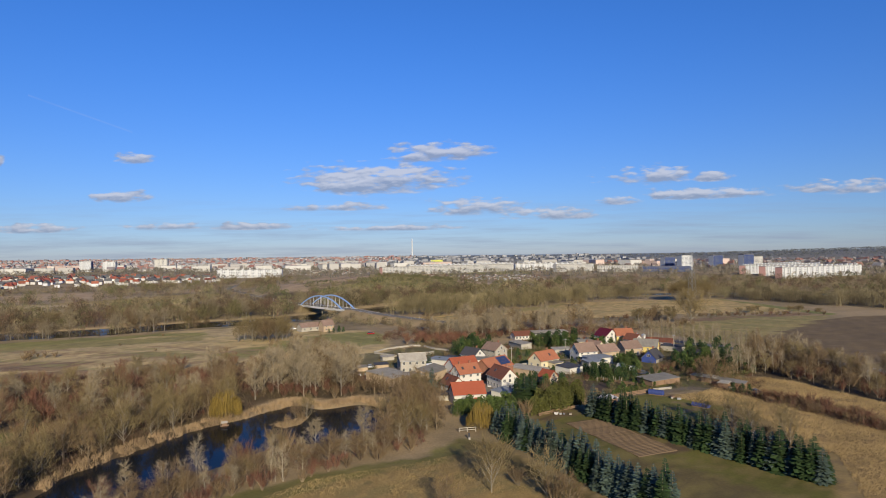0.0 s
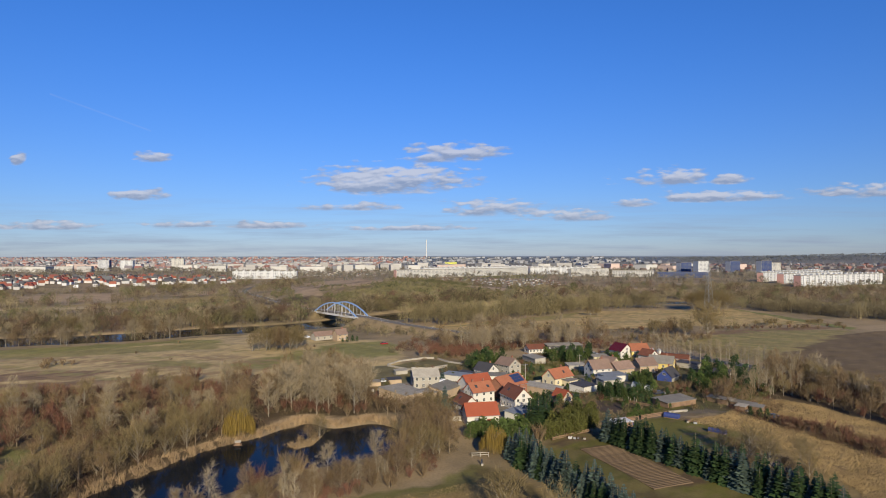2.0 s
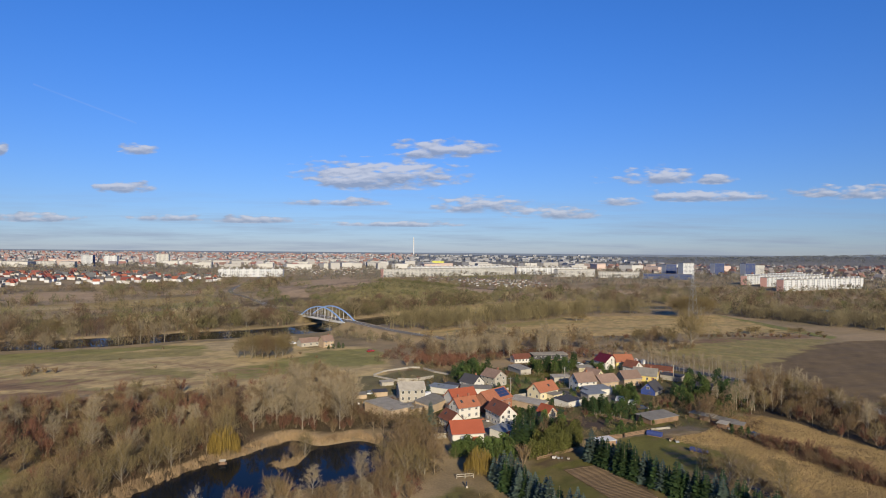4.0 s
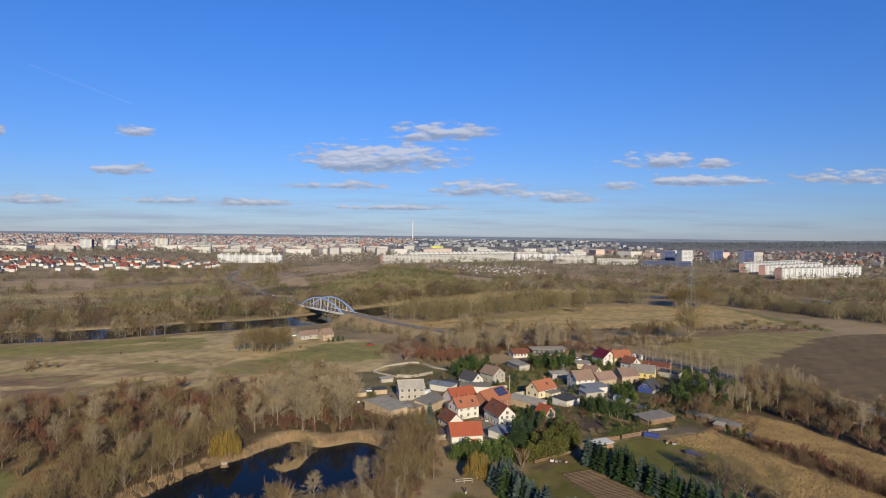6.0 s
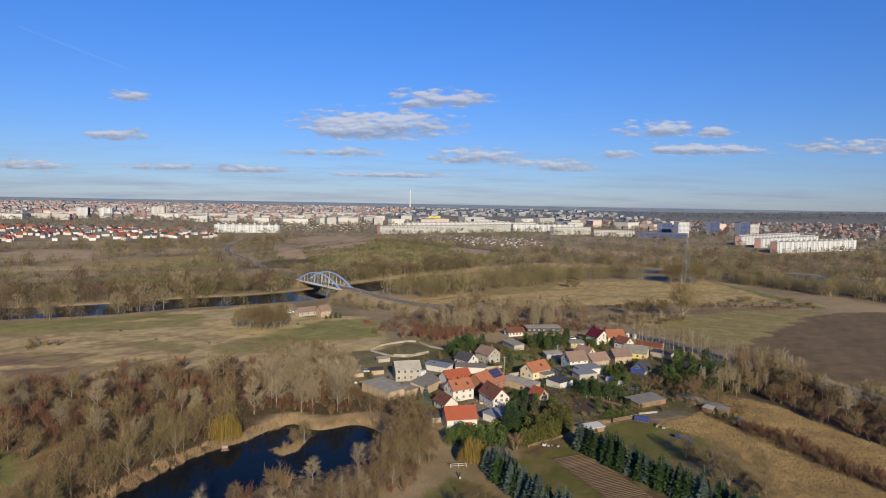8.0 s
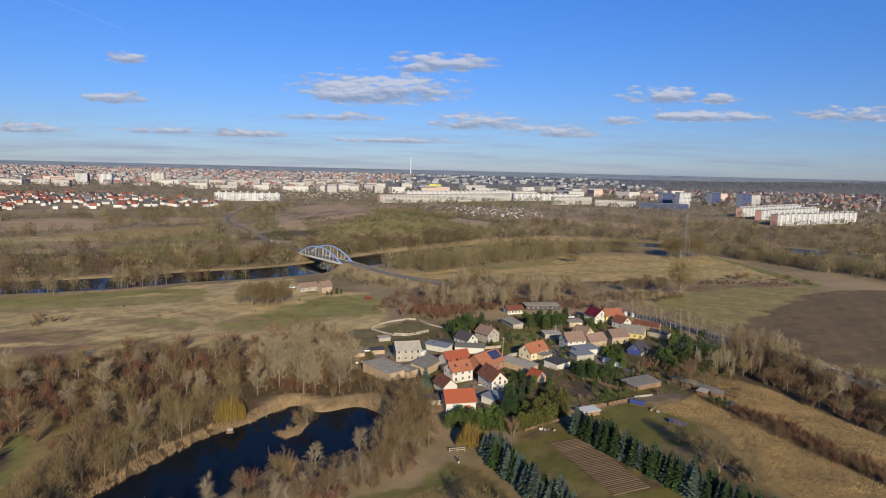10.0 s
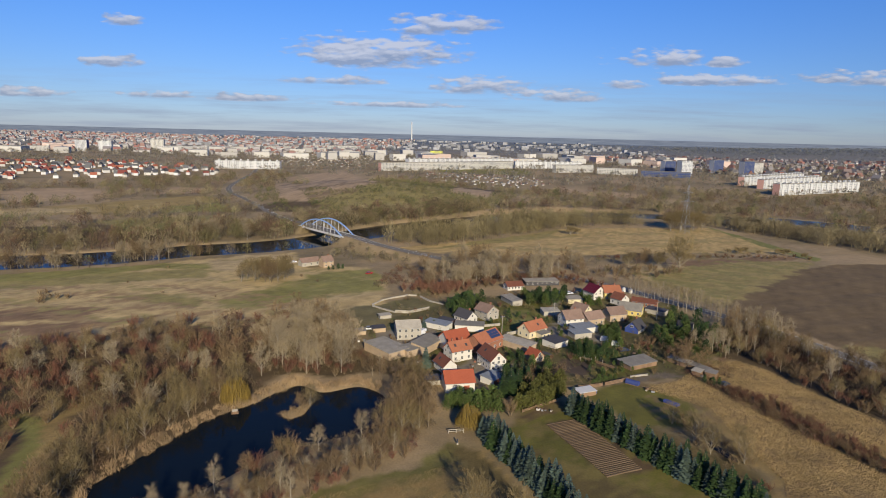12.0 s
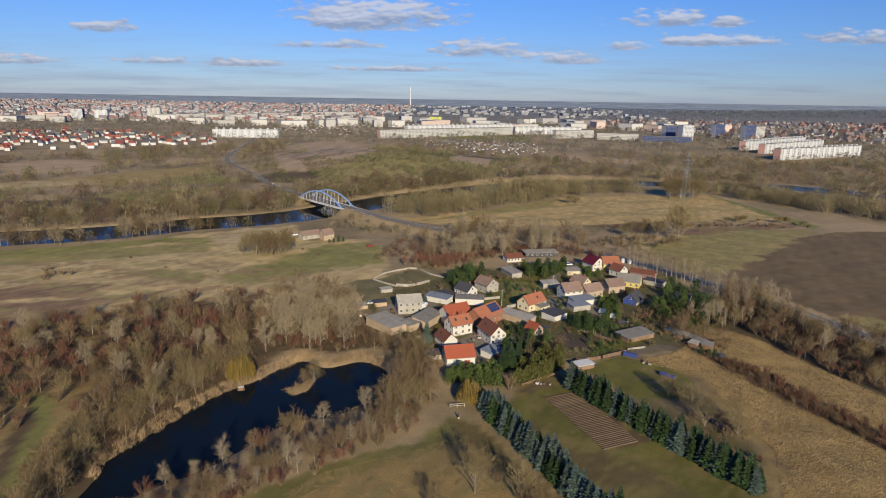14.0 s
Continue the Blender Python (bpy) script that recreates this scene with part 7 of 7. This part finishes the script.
MID_WOOD = [(-560, 480), (-420, 420), (-260, 470), (-150, 530), (-60, 560), (40, 690), (130, 740), (420, 730), (620, 640), (900, 700), (900, 1000), (560, 1000), (300, 1080), (120, 960), (-60, 1080), (-350, 1200), (-560, 900), (-700, 700)]
wood_area("wood_mid", "bare woods and scrub beyond the river",
               [MID_WOOD],
               0.012, 4, 13, FAR_T, 341, avoid=MEADOWS + HEATHS + [HILL], patch=70)
wood_area("scrub_mid", "low olive and brown scrub beyond the river", [MID_WOOD], 0.011, 1.5, 4, TINY_T, 343, [(0.12, 0.10, 0.045), (0.105, 0.078, 0.045), (0.15, 0.11, 0.06)], avoid=MEADOWS + HEATHS + [HILL], patch=60)
wood_area("hill_scrub", "low scrub on the grassy mound", [HILL], 0.050, 1.8, 5.2, TINY_T, 345, [(0.085, 0.086, 0.036), (0.11, 0.100, 0.045), (0.145, 0.118, 0.062)], avoid=MEADOWS + HEATHS, patch=45)
wood_area("wood_right", "bare woods beyond the ploughed field", [[(250, 640), (420, 420), (700, 300), (900, 500), (700, 660), (440, 615)]], 0.013, 7, 13, FAR_T, 351, avoid=GLADES, patch=80)
# haze is put into these tints: far woods greyer, horizon woods blue-grey
wood_area("wood_far", "far woods and tree-lined streets", [[(-1800, 1100), (-700, 1250), (-300, 1220), (150, 1120), (600, 1020), (1200, 900), (2200, 1200), (2600, 2300), (-2600, 2300)]], 0.0030, 7, 13, TOWN_T, 361, [(0.14, 0.122, 0.09), (0.125, 0.115, 0.09), (0.155, 0.13, 0.10)], patch=200)
wood_area("wood_horizon", "far woods among the districts, tinted for haze", [[(-2600, 2300), (2600, 2300), (3600, 4600), (-3600, 4600)]], 0.0006, 8, 14, TOWN_T, 365, [(0.135, 0.145, 0.150), (0.155, 0.155, 0.155)], patch=500)
wood_area("wood_east_bank", "bare trees along the eastern river bends",
               [offset_line(RIVER[9:], -24) + offset_line(RIVER[9:], -42)[::-1], offset_line(RIVER[9:], 24) + offset_line(RIVER[9:], 50)[::-1]], 0.022, 7, 12, FAR_T, 355, avoid=[CENTRE] + GLADES, river=21)
wood_area("wood_road_verge", "scrub along the road embankment", [[(-75, 455), (-45, 425), (0, 398), (60, 370), (50, 360), (-10, 385), (-60, 405), (-95, 420)]], 0.06, 3, 7, MID_T, 371, patch=25)
wood_area("wood_meadow_edge", "scrub between the meadows and the village", [[(60, 392), (112, 395), (150, 418), (200, 455), (190, 465), (134, 440), (70, 420), (30, 415)], [(120, 318), (132, 326), (116, 380), (80, 386)]], 0.02, 2.5, 6, MID_T, 381, patch=25)


SCRUB_T = []
for k in range(6):
    tp = tree_template(280 + k, 62, 0.62, 0.017, 0.26, False)
    tp[:, :, 2] = (tp[:, :, 2] - 0.16) * 1.15
    SCRUB_T.append(tp)
NEAR_BANK = [(-82, 100), (-76, 116), (-66, 127), (-56, 138), (-50, 148), (-44, 157), (-36, 160.5), (-25, 168), (-16, 174), (-8, 166), (-10, 156), (-22, 147), (-36, 136), (-50, 124), (-60, 104)]
VILLAGE = [(-32, 236), (-46, 262), (-30, 286), (0, 286), (4, 300), (30, 335), (60, 338), (92, 330), (112, 305), (118, 276), (108, 240), (84, 216), (52, 208), (24, 202), (0, 206), (-22, 214)]
LANES = [c[1] for c in COVERS if c[0] is PAVE]
RUSTY = [(0.115, 0.078, 0.040), (0.120, 0.050, 0.032), (0.15, 0.108, 0.056), (0.085, 0.044, 0.030), (0.095, 0.074, 0.034)]
wood_area("scrub_west", "continuous low brown and rust-red scrub", [[(-215, 200), (-165, 226), (-125, 262), (-78, 274), (-66, 245), (-68, 206), (-78, 182), (-89, 158), (-90, 120), (-98, 100), (-150, 100), (-128, 150), (-172, 176)]], 0.22, 1.3, 3.8, SCRUB_T, 551, RUSTY, avoid=([(-122, 100), (-98, 100), (-106, 140), (-112, 162), (-124, 165), (-118, 140)],), patch=120)
wood_area("scrub_near_bank", "reddish scrub along the pond's near bank", [NEAR_BANK], 0.42, 0.8, 2.5, SCRUB_T, 555, [(0.125, 0.078, 0.042), (0.125, 0.054, 0.034), (0.15, 0.110, 0.064)])
wood_area("scrub_pond_wood", "brown undergrowth beneath the grey trees", [POND_WOOD, [(-22, 164), (-5, 168), (-3, 182), (-8, 206), (-26, 216), (-18, 200), (-14, 185)], [(-34, 208), (-20, 212), (-26, 222), (-34, 232)]], 0.25, 0.8, 2.8, SCRUB_T, 557, [(0.12, 0.088, 0.046), (0.10, 0.068, 0.038), (0.15, 0.115, 0.066)])
wood_area("scrub_village_back", "bare scrub between the village and the road", [[(-48, 330), (-36, 392), (-10, 400), (20, 390), (60, 376), (95, 352), (98, 338), (78, 352), (60, 362), (22, 348), (4, 326), (-14, 322)]], 0.16, 1.2, 4.2, SCRUB_T, 561, RUSTY, patch=60)
wood_area("scrub_meadow_edge", "bare bushes at the meadow's edge", [[(20, 404), (62, 392), (98, 372), (128, 336), (136, 342), (116, 384), (150, 398), (160, 416), (128, 414), (96, 404), (60, 412)]], 0.12, 1.0, 3.6, SCRUB_T, 565, [(0.17, 0.125, 0.065), (0.145, 0.10, 0.055), (0.22, 0.165, 0.085)], patch=30)
wood_area("scrub_road_belt", "dark scrub beneath the roadside trees", [BELT], 0.30, 1.2, 4.2, SCRUB_T, 571, [(0.105, 0.075, 0.040), (0.085, 0.056, 0.035), (0.105, 0.054, 0.034)])
wood_area("scrub_gardens", "low garden bushes and perennials", [VILLAGE], 0.20, 0.5, 2.4, SCRUB_T, 575, [(0.105, 0.105, 0.030), (0.165, 0.125, 0.060), (0.070, 0.085, 0.024), (0.14, 0.10, 0.05), (0.19, 0.15, 0.07)], avoid=LANES, patch=25, clear=FOOT)
wood_area("scrub_lane", "low bushes along the garden lane", [[(84, 214), (92, 232), (104, 246), (112, 238), (102, 214), (94, 206)]], 0.16, 0.8, 2.4, SCRUB_T, 577, RUSTY, clear=FOOT)
wood_area("scrub_west_bank", "brown scrub behind the pond's reeds", [[(-98, 100), (-88, 128), (-84, 152), (-76, 174), (-64, 198), (-72, 206), (-88, 172), (-99, 148), (-98, 128), (-104, 112)]], 0.30, 1.0, 3.2, SCRUB_T, 581, [(0.115, 0.080, 0.042), (0.10, 0.058, 0.036), (0.145, 0.110, 0.060)])
wood_area("scrub_reed_hedge", "rust-red hedge of scrub across the reeds", [[(90, 208), (94, 211), (110, 178), (127, 142), (146, 100), (140, 98), (121, 139), (104, 174)]], 0.45, 1.2, 3.4, SCRUB_T, 583, [(0.15, 0.075, 0.045), (0.165, 0.11, 0.06), (0.12, 0.06, 0.04)])
wood_area("scrub_pool", "bare scrub round the shallow pool", [[(68, 184), (74, 186), (80, 172), (84, 158), (80, 150), (74, 152), (70, 166)]], 0.25, 0.8, 2.6, SCRUB_T, 579, [(0.17, 0.125, 0.07), (0.14, 0.10, 0.06)])
NEAR_T = [tree_template(240 + k, 150, 0.5, 0.012, 0.16) for k in range(5)]
# ridge tints cooled to blue-grey to carry the distance haze
wood_area("ridge_wood", "dark wooded ridge on the horizon, tinted for haze", [[(1150, 3450), (4300, 3300), (4500, 4000), (1250, 4000)]], 0.0018, 9, 14, TOWN_T, 541, [(0.10, 0.108, 0.112), (0.115, 0.118, 0.118)])
wood_area("thicket_village", "garden shrubs and hedges, leafless", [[(20, 206), (48, 236), (66, 256), (44, 240), (30, 236), (20, 226)], [(74, 236), (84, 262), (112, 300), (118, 270), (112, 240), (98, 226), (84, 228)], [(24, 300), (46, 326), (70, 320), (60, 300), (34, 292)], [(36, 206), (50, 214), (46, 204), (40, 200)], [(84, 236), (112, 262), (112, 238), (98, 226)], [(-30, 300), (-30, 285), (-2, 285), (0, 320), (-20, 330)]], 0.08, 1.2, 3.2, NEAR_T, 531, [(0.20, 0.15, 0.08), (0.17, 0.11, 0.06), (0.12, 0.11, 0.04)], patch=20)


# ---- town ----
def slab(name, label, x, y, yaw, L, W, H, storeys, wall="panelw", ends=None, stair=True, group="prefab blocks"):
    """Panel-built block: body, end walls, balcony towers, window bands."""
    ob = thing(name, label, "apartment block", pose(x, y, ground_z(x, y), 0, 0, yaw), group)
    bm = bmesh.new()
    box(bm, pose(0, 0, -1), L, W, H + 1)
    part("wall", bm, M[wall], ob)
    bm = bmesh.new()
    box(bm, pose(0, 0, H), L + 0.6, W + 0.6, 0.6)
    part("roof", bm, M["felt"], ob)
    bm = bmesh.new()
    sh = H / storeys
    bays = max(3, int(L / 3.6))
    for s in range(storeys):
        for k in range(bays):
            for sd in (-1,):
                box(bm, pose(-L / 2 + (k + 0.5) * L / bays, sd * W / 2, s * sh + 0.9), L / bays * 0.55, 0.16, sh * 0.5)
    tagged(part("window_grid", bm, M["darkwin"], ob), kind="stuff")
    if stair:
        n = max(2, int(L / 15))
        for k in range(n):
            bm = bmesh.new()
            cx = -L / 2 + (k + 0.5) * L / n
            box(bm, pose(cx, -W / 2 - 0.7, 0), L / n * 0.38, 1.4, H * 0.98)
            part("balcony_tower", bm, M[wall], ob)
            bm = bmesh.new()
            box(bm, pose(cx, 0, H + 0.6), 4, 4, 2.2)
            part("roof_house", bm, M[wall], ob)
    if ends:
        for s in (-1, 1):
            bm = bmesh.new()
            box(bm, pose(s * (L / 2 + 0.1), 0, 0), 0.3, W * 0.96, H * 0.98)
            part("end_wall", bm, M[ends], ob)
    return ob


def between(a, b):
    return (a[0] + b[0]) / 2, (a[1] + b[1]) / 2, math.degrees(math.atan2(b[1] - a[1], b[0] - a[0])), math.dist(a, b)


def slab_line(a, b, W, H, storeys, wall, label, ends=None):
    x, y, yaw, L = between(a, b)
    slab("apartment_block", label, x, y, yaw, L, W, H, storeys, wall, ends, wall == "panelw2")


slab_line((-517, 1350), (-381, 1366), 16, 17, 5, "panelw2", "long pale five-storey slab block")
slab_line((512, 1020), (712, 1140), 12, 18, 6, "panelw2", "white six-storey prefab block with red panels", "pink")
slab_line((548, 1150), (741, 1310), 12, 17, 6, "panelw2", "white six-storey prefab block", "pink")
slab_line((545, 1222), (763, 1420), 12, 17, 6, "panelw2", "white six-storey prefab block", "pink")
slab_line((-170, 1400), (-60, 1480), 13, 18, 6, "panelw", "long pale prefab block", "pink")
slab_line((-60, 1480), (140, 1640), 13, 18, 6, "panelw", "long pale prefab block")
slab_line((-130, 1640), (160, 1850), 13, 18, 6, "panelw2", "long white prefab block")
slab_line((150, 1660), (330, 1700), 13, 18, 6, "panelw2", "long white prefab block")
slab_line((230, 1500), (330, 1560), 13, 18, 6, "panelw", "long low pale prefab block")
for (x, y, H, wall) in ((531, 1490, 36, "panelw2"), (515, 1560, 32, "navy"), (672, 1660, 34, "navy"), (705, 1560, 36, "navy"), (765, 1640, 30, "panelw")):
    slab("tower_block", "tall office tower with dark and white facades", x, y, 20, 30, 18, H, int(H / 3), wall, "panelw2", False, "tower blocks")
for a, b in (((-1094, 2292), (-960, 2400)), ((-950, 2410), (-800, 2560)), ((-1560, 1890), (-1290, 1990)), ((-790, 2600), (-690, 2700)), ((-690, 2850), (-470, 2980))):
    slab_line(a, b, 12, 16, 5, "panelw", "long pale prefab block on the town's edge")
slab("tower_block", "white tower with a blue glazed flank", -1225, 2056, 10, 36, 20, 36, 11, "panelw2", "navy", False, "tower blocks")
slab("tower_block", "white residential tower with dark stripes", -1165, 2090, 10, 40, 18, 34, 11, "panelw2", None, True, "tower blocks")
slab("tower_block", "pale residential tower over a low block", -1090, 2300, 10, 46, 18, 38, 12, "panelw", None, True, "tower blocks")
slab("apartment_block", "tall block with a lime green facade", -70, 2150, 0, 40, 20, 26, 8, "limegreen", None, False)
slab_line((330, 1500), (420, 1480), 14, 14, 4, "panelw", "pale four-storey office block")
slab_line((420, 1450), (520, 1420), 20, 12, 3, "navy", "low dark blue hall")


# chimney on the horizon
ch = thing("chimney", "tall slender pale power-station chimney", "chimney", pose(-331, 4600, ground_z(-331, 4600)))
bm = bmesh.new()
tube(bm, [Vector((0, 0, -5)), Vector((0, 0, 60)), Vector((0, 0, 137))], [5.5, 4.5, 3.6], 12)
part("shaft", bm, M["panelw2"], ch)


def town_stuff(name, label, places, size, heights, wall_tints, roof_tints, seed, pitched=True):
    """Small far houses, joined: walls with pitched or flat roofs, colours by house."""
    r = np.random.default_rng(seed)
    V, F, C = [], [], []
    o = 0
    for (x, y), sz, h in zip(places, size, heights):
        a = r.choice((0.3, 1.87, 0.5, 2.0)) + r.normal(0, 0.15)
        L, W = sz * r.uniform(0.9, 1.5), sz * r.uniform(0.7, 0.95)
        z0 = 0.0
        rh = W * 0.62 if pitched else 0.4
        loc = [(-L / 2, -W / 2, 0), (L / 2, -W / 2, 0), (L / 2, W / 2, 0), (-L / 2, W / 2, 0), (-L / 2, -W / 2, h), (L / 2, -W / 2, h), (L / 2, W / 2, h), (-L / 2, W / 2, h)]
        roof = [(-L / 2 - 0.4, -W / 2 - 0.5, h - 0.2), (L / 2 + 0.4, -W / 2 - 0.5, h - 0.2), (L / 2 + 0.4, W / 2 + 0.5, h - 0.2), (-L / 2 - 0.4, W / 2 + 0.5, h - 0.2),
                (-L / 2 - 0.4, 0, h + rh), (L / 2 + 0.4, 0, h + rh)]
        c, s = math.cos(a), math.sin(a)
        for q in loc + roof:
            V.append((q[0] * c - q[1] * s + x, q[0] * s + q[1] * c + y, q[2] + z0))
        F += [(o, o + 1, o + 5, o + 4), (o + 1, o + 2, o + 6, o + 5), (o + 2, o + 3, o + 7, o + 6), (o + 3, o, o + 4, o + 7)]
        b = o + 8
        F += [(b, b + 1, b + 5, b + 4), (b + 2, b + 3, b + 4, b + 5), (b, b + 4, b + 3, b + 3), (b + 1, b + 2, b + 5, b + 5)]
        o += 14
        wt = np.array(wall_tints[r.integers(len(wall_tints))]) * r.uniform(0.85, 1.1)
        rt = np.array(roof_tints[r.integers(len(roof_tints))]) * r.uniform(0.8, 1.2)
        C += [wt] * 8 + [rt] * 6
    V = np.array(V)
    V[:, 2] += height(V[:, 0], V[:, 1])
    me = bpy.data.meshes.new(name)
    me.from_pydata(V.tolist(), [], [tuple(dict.fromkeys(f)) for f in F])
    at = me.color_attributes.new("cover", "FLOAT_COLOR", "POINT")
    at.data.foreach_set("color", np.column_stack([np.array(C), np.ones(len(C))]).astype(np.float32).ravel())
    me.materials.append(M["town"])
    tagged(new(name, me), label, "houses", kind="stuff")


WHITES = [(0.52, 0.50, 0.46), (0.46, 0.44, 0.40), (0.40, 0.38, 0.35), (0.46, 0.40, 0.32)]
REDS = [(0.34, 0.10, 0.065), (0.30, 0.10, 0.07), (0.36, 0.15, 0.095), (0.07, 0.07, 0.08), (0.12, 0.11, 0.12), (0.20, 0.15, 0.13)]


def spread(poly, n, gap, seed, edge=8):
    """Places inside an outline in loose streets."""
    r = np.random.default_rng(seed)
    xs, ys = [p[0] for p in poly], [p[1] for p in poly]
    p = np.column_stack([r.uniform(min(xs), max(xs), n * 8), r.uniform(min(ys), max(ys), n * 8)])
    p = p[inside(p[:, 0], p[:, 1], poly)]
    g = np.round(p / gap).astype(int)
    _, i = np.unique(g, axis=0, return_index=True)
    i = np.sort(i)
    return p[i][:n]


p = spread([(-760, 830), (-600, 1000), (-420, 1150), (-540, 1330), (-900, 1500), (-1300, 1300)], 290, 16, 401)
town_stuff("suburb_houses", "white estate houses with red and dark roofs", p, RNG.uniform(7.5, 10.5, len(p)), np.full(len(p), 4.8), [(0.58, 0.57, 0.56), (0.48, 0.47, 0.45), (0.52, 0.49, 0.45)], [(0.24, 0.065, 0.05), (0.21, 0.07, 0.055), (0.06, 0.06, 0.07), (0.09, 0.085, 0.09), (0.12, 0.12, 0.12), (0.30, 0.10, 0.06)], 402)
p = spread([(-48, 1152), (83, 997), (169, 1099), (154, 1302), (-9, 1400), (-73, 1331)], 170, 10, 403)
town_stuff("allotment_huts", "small pale allotment huts", p, RNG.uniform(2.0, 3.6, len(p)), np.full(len(p), 1.9), [(0.4, 0.37, 0.33), (0.25, 0.21, 0.18), (0.55, 0.53, 0.5)], [(0.16, 0.13, 0.11), (0.10, 0.10, 0.10), (0.3, 0.29, 0.27), (0.18, 0.10, 0.08)], 404)
p = spread([(-424, 1500), (-211, 1500), (-290, 2250), (-640, 2250)], 230, 16, 405)
town_stuff("garden_huts_far", "small pale huts among gardens", p, RNG.uniform(3.0, 5.0, len(p)), np.full(len(p), 2.4), WHITES, [(0.12, 0.11, 0.10), (0.16, 0.12, 0.10), (0.24, 0.22, 0.20), (0.2, 0.09, 0.06)], 406)
p = spread([(-2600, 2000), (-500, 2000), (-300, 2500), (-300, 4700), (-3900, 4700)], 1700, 24, 407)
town_stuff("old_town", "dense old town under red tiled roofs", p, RNG.uniform(9, 16, len(p)), RNG.uniform(6, 10, len(p)), [(0.36, 0.33, 0.31), (0.27, 0.25, 0.24), (0.46, 0.44, 0.42)], [(0.27, 0.13, 0.11), (0.27, 0.17, 0.14), (0.2, 0.18, 0.18), (0.33, 0.30, 0.29)], 408)
p = spread([(700, 1500), (1500, 1350), (2400, 2000), (2600, 2900), (600, 2900), (500, 2000)], 800, 24, 409)
town_stuff("east_suburb", "scattered houses and halls among trees", p, RNG.uniform(8, 15, len(p)), RNG.uniform(3.5, 7, len(p)), [(0.36, 0.33, 0.30), (0.26, 0.23, 0.21), (0.52, 0.50, 0.47)], [(0.22, 0.11, 0.09), (0.12, 0.11, 0.12), (0.17, 0.13, 0.12), (0.24, 0.22, 0.21)], 410)
p = spread([(-1400, 1800), (900, 1900), (1100, 2500), (-1500, 2500)], 70, 60, 411)
town_stuff("prefab_estate", "rows of pale prefab blocks", p, RNG.uniform(26, 60, len(p)), RNG.uniform(15, 22, len(p)), WHITES[:3] + [(0.52, 0.40, 0.34)], [(0.3, 0.29, 0.28), (0.4, 0.38, 0.36)], 412, False)
# walls and roofs greyed alike: distance haze put into their colour
p = spread([(-2600, 3000), (1000, 3000), (1000, 4750), (-3600, 4750)], 480, 50, 413)
town_stuff("far_town", "far districts of the town, tinted for haze", p, RNG.uniform(15, 40, len(p)), RNG.uniform(6, 14, len(p)), [(0.34, 0.34, 0.35), (0.24, 0.24, 0.25)], [(0.20, 0.17, 0.17), (0.27, 0.27, 0.28)], 414, False)
